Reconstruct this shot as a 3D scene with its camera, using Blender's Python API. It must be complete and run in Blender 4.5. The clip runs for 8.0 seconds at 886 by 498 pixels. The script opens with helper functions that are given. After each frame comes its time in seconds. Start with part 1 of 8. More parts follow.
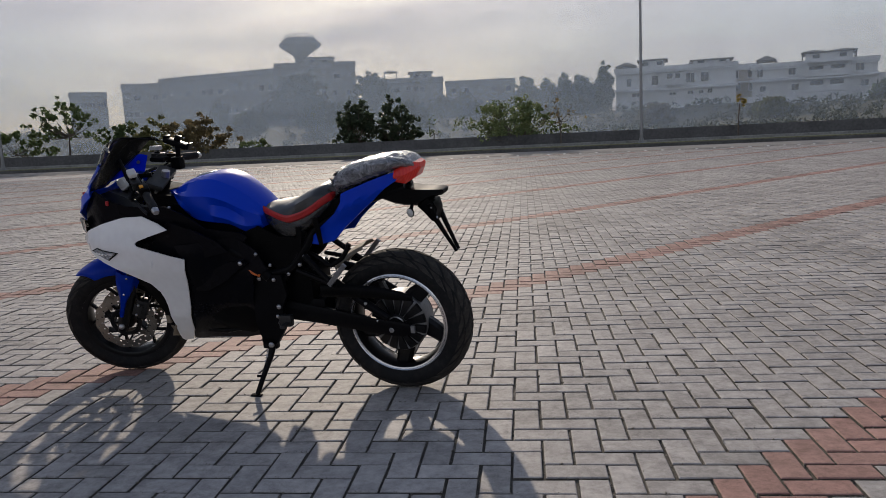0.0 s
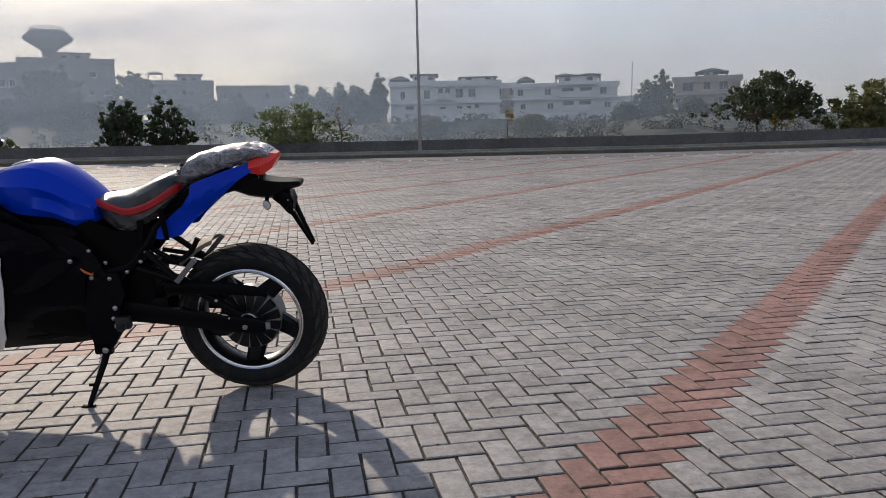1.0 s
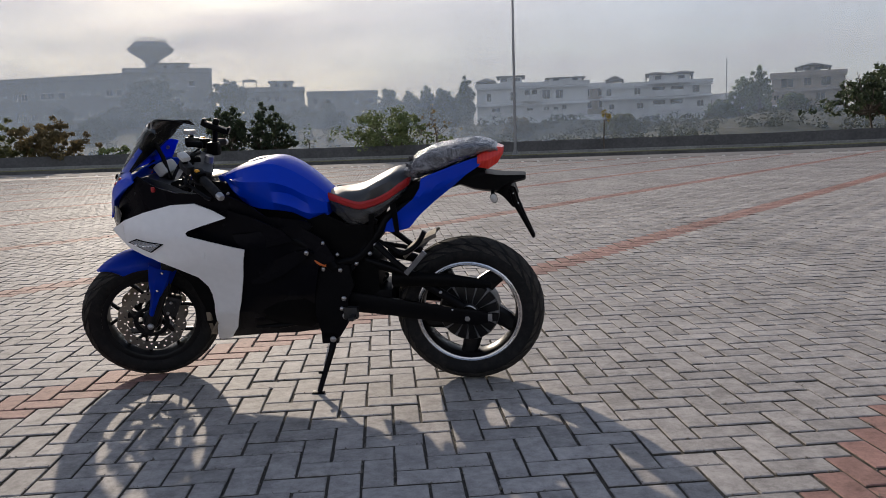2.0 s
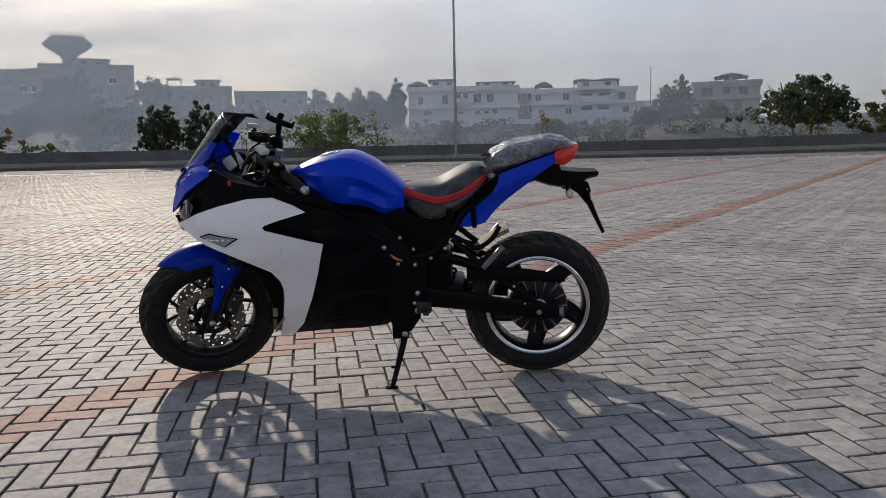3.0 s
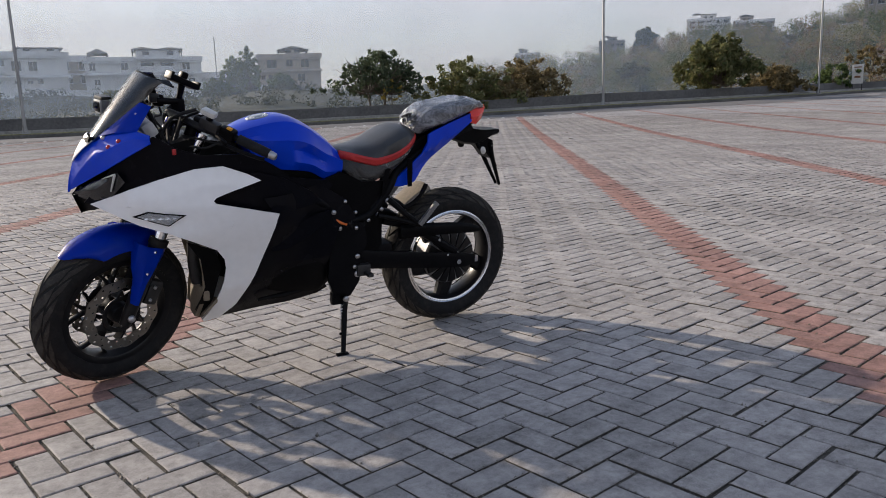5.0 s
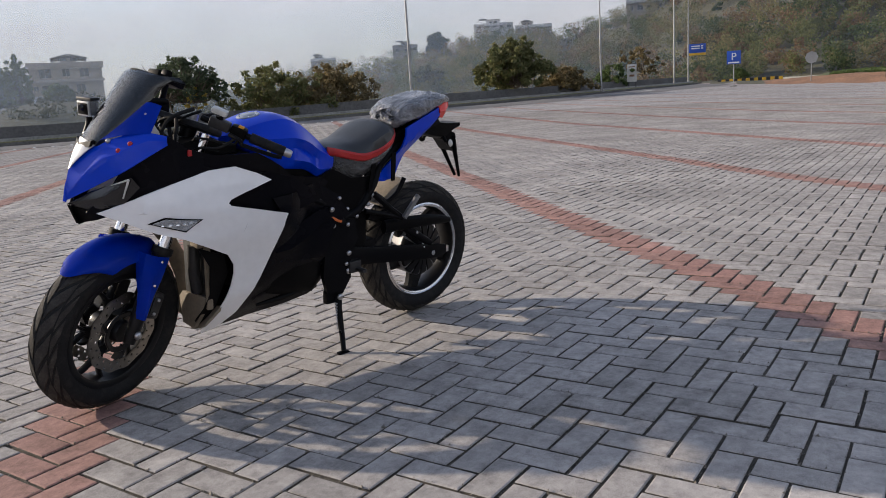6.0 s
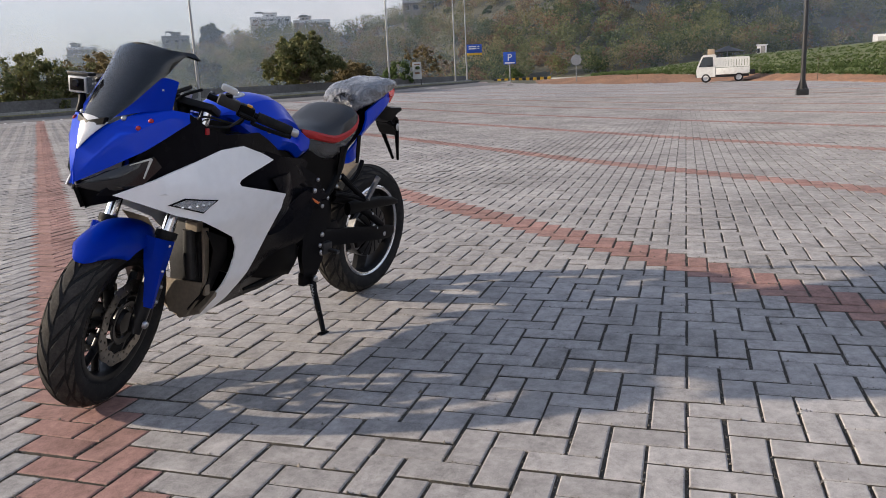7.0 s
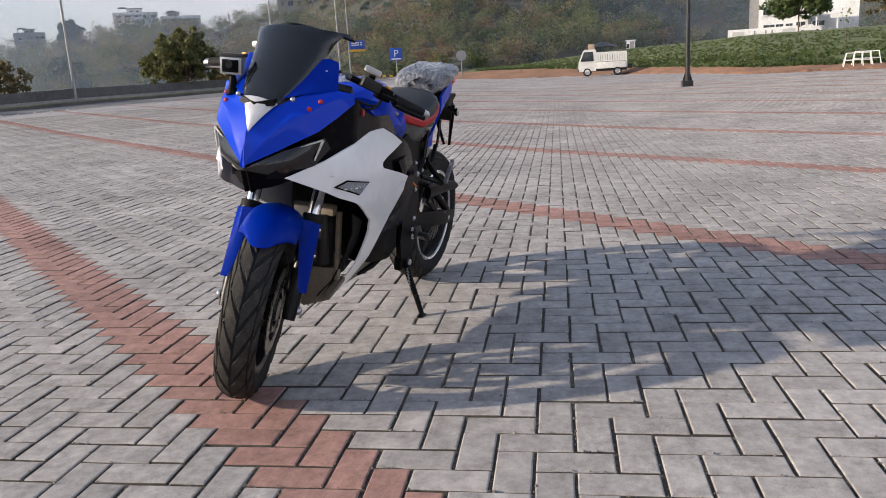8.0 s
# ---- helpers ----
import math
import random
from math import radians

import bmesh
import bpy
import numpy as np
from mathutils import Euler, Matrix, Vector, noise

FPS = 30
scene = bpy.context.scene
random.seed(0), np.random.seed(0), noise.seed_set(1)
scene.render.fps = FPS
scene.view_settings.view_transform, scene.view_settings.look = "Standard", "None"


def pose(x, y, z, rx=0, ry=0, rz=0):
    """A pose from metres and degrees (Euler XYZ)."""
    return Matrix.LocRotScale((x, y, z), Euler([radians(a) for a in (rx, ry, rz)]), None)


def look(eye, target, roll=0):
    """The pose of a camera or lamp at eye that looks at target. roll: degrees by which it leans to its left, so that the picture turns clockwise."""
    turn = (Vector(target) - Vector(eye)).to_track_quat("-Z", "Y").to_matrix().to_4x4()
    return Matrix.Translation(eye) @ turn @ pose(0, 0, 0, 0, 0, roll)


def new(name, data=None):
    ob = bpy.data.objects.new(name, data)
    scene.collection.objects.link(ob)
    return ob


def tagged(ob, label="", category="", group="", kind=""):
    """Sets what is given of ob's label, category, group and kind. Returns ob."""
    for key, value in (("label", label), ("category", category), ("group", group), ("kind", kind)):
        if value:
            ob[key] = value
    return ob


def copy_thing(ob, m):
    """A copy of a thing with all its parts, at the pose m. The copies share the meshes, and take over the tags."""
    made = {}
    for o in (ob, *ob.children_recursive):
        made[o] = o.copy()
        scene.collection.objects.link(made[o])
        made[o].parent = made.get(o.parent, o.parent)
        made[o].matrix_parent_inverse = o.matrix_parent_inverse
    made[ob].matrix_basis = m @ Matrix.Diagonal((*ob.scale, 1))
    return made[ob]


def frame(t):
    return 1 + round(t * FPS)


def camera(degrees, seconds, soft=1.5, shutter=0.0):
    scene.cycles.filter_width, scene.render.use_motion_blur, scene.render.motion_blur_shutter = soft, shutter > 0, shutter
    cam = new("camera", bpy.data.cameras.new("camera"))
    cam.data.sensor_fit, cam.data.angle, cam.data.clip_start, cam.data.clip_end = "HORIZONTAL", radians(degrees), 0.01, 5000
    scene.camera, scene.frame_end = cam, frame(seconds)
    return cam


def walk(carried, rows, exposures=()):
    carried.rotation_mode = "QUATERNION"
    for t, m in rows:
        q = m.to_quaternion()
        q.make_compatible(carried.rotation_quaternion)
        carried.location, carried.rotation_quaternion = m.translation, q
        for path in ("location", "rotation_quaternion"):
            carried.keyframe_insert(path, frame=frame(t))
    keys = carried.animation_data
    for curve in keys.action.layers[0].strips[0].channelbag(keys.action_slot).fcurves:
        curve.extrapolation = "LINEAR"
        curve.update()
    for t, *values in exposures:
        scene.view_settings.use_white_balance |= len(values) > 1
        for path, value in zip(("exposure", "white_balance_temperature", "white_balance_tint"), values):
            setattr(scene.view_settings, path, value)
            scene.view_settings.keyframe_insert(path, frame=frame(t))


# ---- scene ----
cam = camera(60.5, 8.0, soft=0.9)
PATH = [
    (0, (-0.814, 0.597, 1.048), (-1.057, 2.561, 0.762), -2.7),
    (0.5, (-0.91, 0.578, 1.021), (-0.914, 2.558, 0.736), -1.9),
    (1, (-1.133, 0.558, 0.996), (-0.794, 2.509, 0.715), -1.2),
    (1.5, (-1.413, 0.571, 0.976), (-1.13, 2.532, 0.704), -1.4),
    (2, (-1.678, 0.606, 0.976), (-1.556, 2.584, 0.707), -1.9),
    (2.2, (-1.779, 0.598, 0.957), (-1.622, 2.574, 0.691), -1.9),
    (3.3, (-2.454, 0.673, 0.967), (-2.059, 2.615, 0.694), -0.9),
    (3.5, (-2.581, 0.714, 0.965), (-2.102, 2.636, 0.685), -0.7),
    (4, (-2.926, 0.765, 0.958), (-2.163, 2.586, 0.645), 0.3),
    (4.5, (-3.252, 0.913, 0.93), (-2.208, 2.579, 0.565), 0.3),
    (5, (-3.586, 1.117, 0.961), (-2.31, 2.612, 0.593), -2.0),
    (5.2, (-3.72, 1.191, 0.952), (-2.363, 2.612, 0.581), -2.9),
    (6.3, (-4.293, 1.77, 0.952), (-2.596, 2.752, 0.561), -3.4),
    (6.5, (-4.405, 1.876, 0.94), (-2.65, 2.746, 0.536), -3.2),
    (7, (-4.611, 2.201, 0.947), (-2.758, 2.825, 0.527), -2.8),
    (7.5, (-4.753, 2.615, 0.956), (-2.866, 3.124, 0.534), -3.3),
    (8, (-4.886, 3.002, 0.94), (-2.964, 3.332, 0.496), -3.4),
]
EXPOSURES = [(0.0, 0.12), (1.0, 0.38), (1.5, 0.26), (2.0, 0.30), (3.5, 0.30), (4.5, 0.74), (5.0, 0.66), (5.2, 0.64), (6.5, 0.72), (7.0, 0.80), (8.0, 0.86)]
walk(cam, [(t, look(eye, target, roll)) for t, eye, target, roll in PATH], EXPOSURES)

# ---- world, sun ----
SUN_AZ, SUN_EL = 105.2, 19.7

world = bpy.data.worlds.new("world")
scene.world = world
world.use_nodes = True
wt = world.node_tree
wt.nodes.clear()
w_out = wt.nodes.new("ShaderNodeOutputWorld")
w_bg = wt.nodes.new("ShaderNodeBackground")
w_bg.inputs["Strength"].default_value = 0.115
w_sky = wt.nodes.new("ShaderNodeTexSky")
w_sky.sky_type = "NISHITA"
w_sky.sun_disc = False
w_sky.sun_elevation = radians(SUN_EL)
w_sky.sun_rotation = radians((90.0 - SUN_AZ) % 360.0)
w_sky.air_density, w_sky.dust_density, w_sky.ozone_density = 1.0, 1.0, 2.0
w_co = wt.nodes.new("ShaderNodeTexCoord")
w_map = wt.nodes.new("ShaderNodeMapping")
w_map.inputs["Scale"].default_value = (1.6, 1.6, 9.0)
w_map.inputs["Rotation"].default_value = (0.05, 0.03, 0.4)
w_noise = wt.nodes.new("ShaderNodeTexNoise")
w_noise.inputs["Scale"].default_value = 1.7
w_noise.inputs["Detail"].default_value = 6.0
w_noise.inputs["Roughness"].default_value = 0.55
w_ramp = wt.nodes.new("ShaderNodeValToRGB")
w_ramp.color_ramp.elements[0].position, w_ramp.color_ramp.elements[0].color = 0.36, (0.60, 0.60, 0.60, 1)
w_ramp.color_ramp.elements[1].position, w_ramp.color_ramp.elements[1].color = 0.70, (0.92, 0.92, 0.92, 1)
w_mix = wt.nodes.new("ShaderNodeMix")
w_mix.data_type = "RGBA"
w_mix.inputs["B"].default_value = (5.45, 5.18, 5.50, 1.0)
wt.links.new(w_co.outputs["Generated"], w_map.inputs["Vector"])
wt.links.new(w_map.outputs["Vector"], w_noise.inputs["Vector"])
wt.links.new(w_noise.outputs["Fac"], w_ramp.inputs["Fac"])
w_sep = wt.nodes.new("ShaderNodeSeparateXYZ")
wt.links.new(w_co.outputs["Generated"], w_sep.inputs[0])
w_clear = wt.nodes.new("ShaderNodeMapRange")
w_clear.interpolation_type = "SMOOTHSTEP"
w_clear.inputs["From Min"].default_value, w_clear.inputs["From Max"].default_value = 0.16, 0.62
w_clear.inputs["To Min"].default_value, w_clear.inputs["To Max"].default_value = 1.0, 0.20
wt.links.new(w_sep.outputs[2], w_clear.inputs["Value"])
w_fac = wt.nodes.new("ShaderNodeMath")
w_fac.operation = "MULTIPLY"
wt.links.new(w_ramp.outputs["Color"], w_fac.inputs[0])
wt.links.new(w_clear.outputs["Result"], w_fac.inputs[1])
wt.links.new(w_fac.outputs[0], w_mix.inputs["Factor"])
wt.links.new(w_sky.outputs["Color"], w_mix.inputs["A"])
wt.links.new(w_mix.outputs["Result"], w_bg.inputs["Color"])
wt.links.new(w_bg.outputs["Background"], w_out.inputs["Surface"])

sun_data = bpy.data.lights.new("sun", "SUN")
sun_data.energy, sun_data.angle, sun_data.color = 3.4, radians(1.0), (1.0, 0.86, 0.70)
sun = new("sun", sun_data)
sd = Vector((math.cos(radians(SUN_AZ)) * math.cos(radians(SUN_EL)), math.sin(radians(SUN_AZ)) * math.cos(radians(SUN_EL)), math.sin(radians(SUN_EL))))
sun.matrix_world = look(sd * 200.0, (0, 0, 0))


# ---- materials ----
def shader(name):
    m = bpy.data.materials.new(name)
    m.use_nodes = True
    nt = m.node_tree
    return m, nt, nt.nodes["Principled BSDF"]


def surface(name, base, rough=0.6, metal=0.0, vary=0.25, scale=8.0, fine=60.0, bump=0.15, rough_vary=0.1, coat=0.0, second=None, spec=0.5, dirt=None, dirt_amount=0.0):
    """Base colour broken up at two scales, with uneven gloss and a fine relief."""
    m, nt, p = shader(name)
    n = nt.nodes
    tc = n.new("ShaderNodeTexCoord")
    a = n.new("ShaderNodeTexNoise")
    a.inputs["Scale"].default_value, a.inputs["Detail"].default_value = scale, 5.0
    b = n.new("ShaderNodeTexNoise")
    b.inputs["Scale"].default_value, b.inputs["Detail"].default_value = fine, 4.0
    nt.links.new(tc.outputs["Object"], a.inputs["Vector"])
    nt.links.new(tc.outputs["Object"], b.inputs["Vector"])
    add = n.new("ShaderNodeMath")
    add.operation = "ADD"
    nt.links.new(a.outputs["Fac"], add.inputs[0])
    nt.links.new(b.outputs["Fac"], add.inputs[1])
    ramp = n.new("ShaderNodeMapRange")
    ramp.inputs["From Min"].default_value, ramp.inputs["From Max"].default_value = 0.65, 1.35
    nt.links.new(add.outputs[0], ramp.inputs["Value"])
    mix = n.new("ShaderNodeMix")
    mix.data_type = "RGBA"
    lo = [c * (1 - vary) for c in base]
    hi = second if second else [min(1.0, c * (1 + vary)) for c in base]
    mix.inputs["A"].default_value, mix.inputs["B"].default_value = (*lo, 1), (*hi, 1)
    nt.links.new(ramp.outputs["Result"], mix.inputs["Factor"])
    colour = mix.outputs["Result"]
    if dirt:
        d = n.new("ShaderNodeTexNoise")
        d.inputs["Scale"].default_value, d.inputs["Detail"].default_value, d.inputs["Roughness"].default_value = scale * 2.3, 8.0, 0.7
        nt.links.new(tc.outputs["Object"], d.inputs["Vector"])
        dr = n.new("ShaderNodeMapRange")
        dr.inputs["From Min"].default_value, dr.inputs["From Max"].default_value, dr.inputs["To Max"].default_value = 0.48, 0.72, dirt_amount
        nt.links.new(d.outputs["Fac"], dr.inputs["Value"])
        mx = n.new("ShaderNodeMix")
        mx.data_type = "RGBA"
        mx.inputs["B"].default_value = (*dirt, 1)
        nt.links.new(dr.outputs["Result"], mx.inputs["Factor"])
        nt.links.new(colour, mx.inputs["A"])
        colour = mx.outputs["Result"]
    nt.links.new(colour, p.inputs["Base Color"])
    rr = n.new("ShaderNodeMapRange")
    rr.inputs["To Min"].default_value, rr.inputs["To Max"].default_value = max(0.02, rough - rough_vary), min(1.0, rough + rough_vary)
    nt.links.new(a.outputs["Fac"], rr.inputs["Value"])
    nt.links.new(rr.outputs["Result"], p.inputs["Roughness"])
    p.inputs["Metallic"].default_value = metal
    p.inputs["Coat Weight"].default_value = coat
    p.inputs["Coat Roughness"].default_value = 0.06
    p.inputs["Specular IOR Level"].default_value = spec
    if bump > 0:
        bp = n.new("ShaderNodeBump")
        bp.inputs["Strength"].default_value, bp.inputs["Distance"].default_value = bump, 0.004
        nt.links.new(b.outputs["Fac"], bp.inputs["Height"])
        nt.links.new(bp.outputs["Normal"], p.inputs["Normal"])
    return m


def paver_material(name, base, per_object, tint):
    """Cast concrete paver: each stone its own shade, pores, pale worn patches."""
    m, nt, p = shader(name)
    n = nt.nodes
    tc = n.new("ShaderNodeTexCoord")
    geo = n.new("ShaderNodeNewGeometry")
    rnd = n.new("ShaderNodeObjectInfo").outputs["Random"] if per_object else geo.outputs["Random Per Island"]
    pos = geo.outputs["Position"]
    big = n.new("ShaderNodeTexNoise")
    big.inputs["Scale"].default_value, big.inputs["Detail"].default_value = 0.9, 4.0
    mid = n.new("ShaderNodeTexNoise")
    mid.inputs["Scale"].default_value, mid.inputs["Detail"].default_value, mid.inputs["Roughness"].default_value = 40.0, 8.0, 0.75
    grit = n.new("ShaderNodeTexNoise")
    grit.inputs["Scale"].default_value, grit.inputs["Detail"].default_value = 420.0, 3.0
    for q in (big, mid, grit):
        nt.links.new(pos, q.inputs["Vector"])
    ramp = n.new("ShaderNodeValToRGB")
    e = ramp.color_ramp.elements
    e[0].position, e[0].color = 0.0, (*[c * 0.89 for c in base], 1)
    e[1].position, e[1].color = 1.0, (*[min(1, c * 1.11) for c in base], 1)
    k = e.new(0.55)
    k.color = (*[c * t for c, t in zip(base, tint)], 1)
    nt.links.new(rnd, ramp.inputs["Fac"])
    mul = n.new("ShaderNodeMix")
    mul.data_type, mul.blend_type = "RGBA", "MULTIPLY"
    mul.inputs["Factor"].default_value = 1.0
    shade = n.new("ShaderNodeMath")
    shade.operation = "MULTIPLY_ADD"
    shade.inputs[1].default_value, shade.inputs[2].default_value = 1.0, -0.13
    both = n.new("ShaderNodeMath")
    both.operation = "MULTIPLY_ADD"
    both.inputs[1].default_value = 1.25
    blot = n.new("ShaderNodeTexNoise")
    blot.inputs["Scale"].default_value, blot.inputs["Detail"].default_value, blot.inputs["Roughness"].default_value = 13.0, 4.0, 0.6
    nt.links.new(pos, blot.inputs["Vector"])
    mm_ = n.new("ShaderNodeMath")
    mm_.operation = "ADD"
    nt.links.new(mid.outputs["Fac"], mm_.inputs[0])
    nt.links.new(blot.outputs["Fac"], mm_.inputs[1])
    spread = n.new("ShaderNodeMapRange")
    spread.inputs["From Min"].default_value, spread.inputs["From Max"].default_value = 0.72, 1.28
    spread.inputs["To Min"].default_value, spread.inputs["To Max"].default_value = 0.22, 0.78
    nt.links.new(mm_.outputs[0], spread.inputs["Value"])
    nt.links.new(spread.outputs["Result"], both.inputs[0])
    nt.links.new(big.outputs["Fac"], both.inputs[2])
    nt.links.new(both.outputs[0], shade.inputs[0])
    g = n.new("ShaderNodeMath")
    g.operation = "MULTIPLY_ADD"
    g.inputs[1].default_value = 1.0
    nt.links.new(grit.outputs["Fac"], g.inputs[0])
    g2 = n.new("ShaderNodeMath")
    g2.operation = "SUBTRACT"
    g2.inputs[1].default_value = 0.5
    nt.links.new(shade.outputs[0], g2.inputs[0])
    nt.links.new(g2.outputs[0], g.inputs[2])
    nt.links.new(ramp.outputs["Color"], mul.inputs["A"])
    nt.links.new(g.outputs[0], mul.inputs["B"])
    nt.links.new(mul.outputs["Result"], p.inputs["Base Color"])
    p.inputs["Roughness"].default_value = 0.74
    p.inputs["Specular IOR Level"].default_value = 0.17
    bp = n.new("ShaderNodeBump")
    bp.inputs["Strength"].default_value, bp.inputs["Distance"].default_value = 0.32, 0.003
    hs = n.new("ShaderNodeMath")
    hs.operation = "MULTIPLY_ADD"
    hs.inputs[1].default_value = 0.25
    nt.links.new(grit.outputs["Fac"], hs.inputs[0])
    nt.links.new(mid.outputs["Fac"], hs.inputs[2])
    nt.links.new(hs.outputs[0], bp.inputs["Height"])
    nt.links.new(bp.outputs["Normal"], p.inputs["Normal"])
    return m


GREY, RED = (0.340, 0.317, 0.300), (0.312, 0.178, 0.150)
M_GREY_O = paver_material("paver_grey_single", GREY, True, (1.0, 1.0, 1.0))
M_GREY_I = paver_material("paver_grey", GREY, False, (1.0, 1.0, 1.0))
M_RED_O = paver_material("paver_red_single", RED, True, (1.0, 1.05, 1.05))
M_RED_I = paver_material("paver_red", RED, False, (1.0, 1.05, 1.05))
M_JOINT = surface("joint_sand_and_shade", (0.085, 0.075, 0.062), 0.95, vary=0.4, scale=20, fine=300, bump=0.8)
M_ASPHALT = surface("asphalt", (0.16, 0.15, 0.145), 0.85, vary=0.2, scale=0.6, fine=80, bump=0.3)
M_CONCRETE = surface("concrete", (0.30, 0.29, 0.27), 0.85, vary=0.3, scale=0.7, fine=12, bump=0.4, dirt=(0.10, 0.10, 0.09), dirt_amount=0.6)
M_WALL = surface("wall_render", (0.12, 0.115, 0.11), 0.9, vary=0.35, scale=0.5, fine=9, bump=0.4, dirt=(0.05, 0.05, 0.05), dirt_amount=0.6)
M_GRASS = surface("grass", (0.06, 0.09, 0.02), 0.9, vary=0.5, scale=0.5, fine=9, bump=0.8, second=(0.13, 0.16, 0.045), dirt=(0.15, 0.10, 0.055), dirt_amount=0.55)
M_SCRUB = surface("scrub_ground", (0.075, 0.075, 0.045), 0.95, vary=0.45, scale=0.08, fine=1.3, bump=0.8, second=(0.12, 0.11, 0.065))
M_EARTH = surface("red_earth", (0.22, 0.115, 0.065), 0.95, vary=0.4, scale=0.6, fine=6, bump=0.8)
M_WHITE_WALL = surface("painted_wall", (0.82, 0.81, 0.79), 0.8, vary=0.12, scale=0.25, fine=2.5, bump=0.1, dirt=(0.35, 0.33, 0.30), dirt_amount=0.4)
M_CREAM_WALL = surface("cream_wall", (0.52, 0.44, 0.36), 0.85, vary=0.15, scale=0.25, fine=2.5, bump=0.1, dirt=(0.25, 0.22, 0.18), dirt_amount=0.4)
M_GREY_WALL = surface("grey_wall", (0.28, 0.27, 0.26), 0.85, vary=0.2, scale=0.2, fine=2.0, bump=0.1)
M_ROOF = surface("dark_roof", (0.10, 0.095, 0.09), 0.8, vary=0.3, scale=1, fine=8)
M_GLASS_DARK = surface("window_glass", (0.03, 0.035, 0.04), 0.08, vary=0.3, scale=0.4, fine=2, bump=0.0)
M_STEEL = surface("galvanised_steel", (0.30, 0.30, 0.30), 0.45, metal=0.7, vary=0.15, scale=3, fine=40, bump=0.05)
M_BLACK_STEEL = surface("black_painted_steel", (0.018, 0.018, 0.019), 0.45, vary=0.3, scale=4, fine=50, bump=0.05)


# ---- mesh helpers ----
def finish(me, smooth_angle=None):
    if smooth_angle is not None:
        bm = bmesh.new()
        bm.from_mesh(me)
        for fc in bm.faces:
            fc.smooth = True
        for ed in bm.edges:
            ed.smooth = not (len(ed.link_faces) == 2 and ed.calc_face_angle(0.0) > radians(smooth_angle))
        bm.to_mesh(me)
        bm.free()
    return me


def part(name, bm, material, parent=None, label="", smooth=38.0):
    """Links a bmesh as one mesh object under a thing or under a part."""
    bmesh.ops.recalc_face_normals(bm, faces=bm.faces)
    for fc in bm.faces:
        fc.smooth = smooth > 0
    for ed in bm.edges:
        ed.smooth = not (len(ed.link_faces) == 2 and ed.calc_face_angle(0.0) > radians(smooth))
    me = bpy.data.meshes.new(name)
    bm.to_mesh(me)
    bm.free()
    for mm in material if isinstance(material, (list, tuple)) else [material]:
        me.materials.append(mm)
    ob = new(name, me)
    if parent:
        ob.parent = parent
    if label:
        ob["label"] = label
    return ob


def raw(name, verts, faces, material, parent=None, label=""):
    me = bpy.data.meshes.new(name)
    me.from_pydata(verts, [], faces)
    for mm in material if isinstance(material, (list, tuple)) else [material]:
        me.materials.append(mm)
    ob = new(name, me)
    if parent:
        ob.parent = parent
    if label:
        ob["label"] = label
    return ob


def empty(name, m, label, category, group=""):
    ob = new(name)
    ob.matrix_world = m
    return tagged(ob, label, category, group)


def add_box(bm, cx, cy, cz, sx, sy, sz, bevel=0.0, m=None):
    r = bmesh.ops.create_cube(bm, size=1.0)
    vs = r["verts"]
    for v in vs:
        v.co = Vector((v.co.x * sx + cx, v.co.y * sy + cy, v.co.z * sz + cz))
    if bevel > 0:
        es = list({e for v in vs for e in v.link_edges})
        q = bmesh.ops.bevel(bm, geom=es, offset=bevel, segments=2, profile=0.6, affect="EDGES")
        vs = list({v for fc in q["faces"] for v in fc.verts} | {v for v in vs if v.is_valid})
    if m is not None:
        bmesh.ops.transform(bm, matrix=m, verts=vs)
    return vs


def box(cx, cy, cz, sx, sy, sz, bevel=0.0, m=None):
    bm = bmesh.new()
    add_box(bm, cx, cy, cz, sx, sy, sz, bevel, m)
    return bm


def add_tube(bm, pts, radius, n=10, cap=True):
    """A round bar along points; radius a number or one for each point."""
    pts = [Vector(p) for p in pts]
    rad = radius if isinstance(radius, (list, tuple)) else [radius] * len(pts)
    rings = []
    prev = None
    for i, p in enumerate(pts):
        d = (pts[min(i + 1, len(pts) - 1)] - pts[max(i - 1, 0)]).normalized()
        ref = prev if prev is not None else (Vector((0, 0, 1)) if abs(d.z) < 0.9 else Vector((1, 0, 0)))
        a = (ref - d * ref.dot(d)).normalized()
        b = d.cross(a)
        prev = a
        rings.append([bm.verts.new(p + (a * math.cos(2 * math.pi * k / n) + b * math.sin(2 * math.pi * k / n)) * rad[i]) for k in range(n)])
    for r0, r1 in zip(rings, rings[1:]):
        for k in range(n):
            bm.faces.new((r0[k], r0[(k + 1) % n], r1[(k + 1) % n], r1[k]))
    if cap:
        bm.faces.new(rings[0][::-1])
        bm.faces.new(rings[-1])
    return [v for r in rings for v in r]


def tube(pts, radius, n=10):
    bm = bmesh.new()
    add_tube(bm, pts, radius, n)
    return bm


def curve_points(pts, steps=6):
    """A smooth line through points."""
    P = [Vector(p) for p in pts]
    out = []
    for i in range(len(P) - 1):
        p0, p1, p2, p3 = P[max(i - 1, 0)], P[i], P[i + 1], P[min(i + 2, len(P) - 1)]
        for s in range(steps):
            t = s / steps
            out.append(0.5 * ((2 * p1) + (p2 - p0) * t + (2 * p0 - 5 * p1 + 4 * p2 - p3) * t * t + (3 * p1 - p0 - 3 * p2 + p3) * t ** 3))
    out.append(P[-1])
    return out


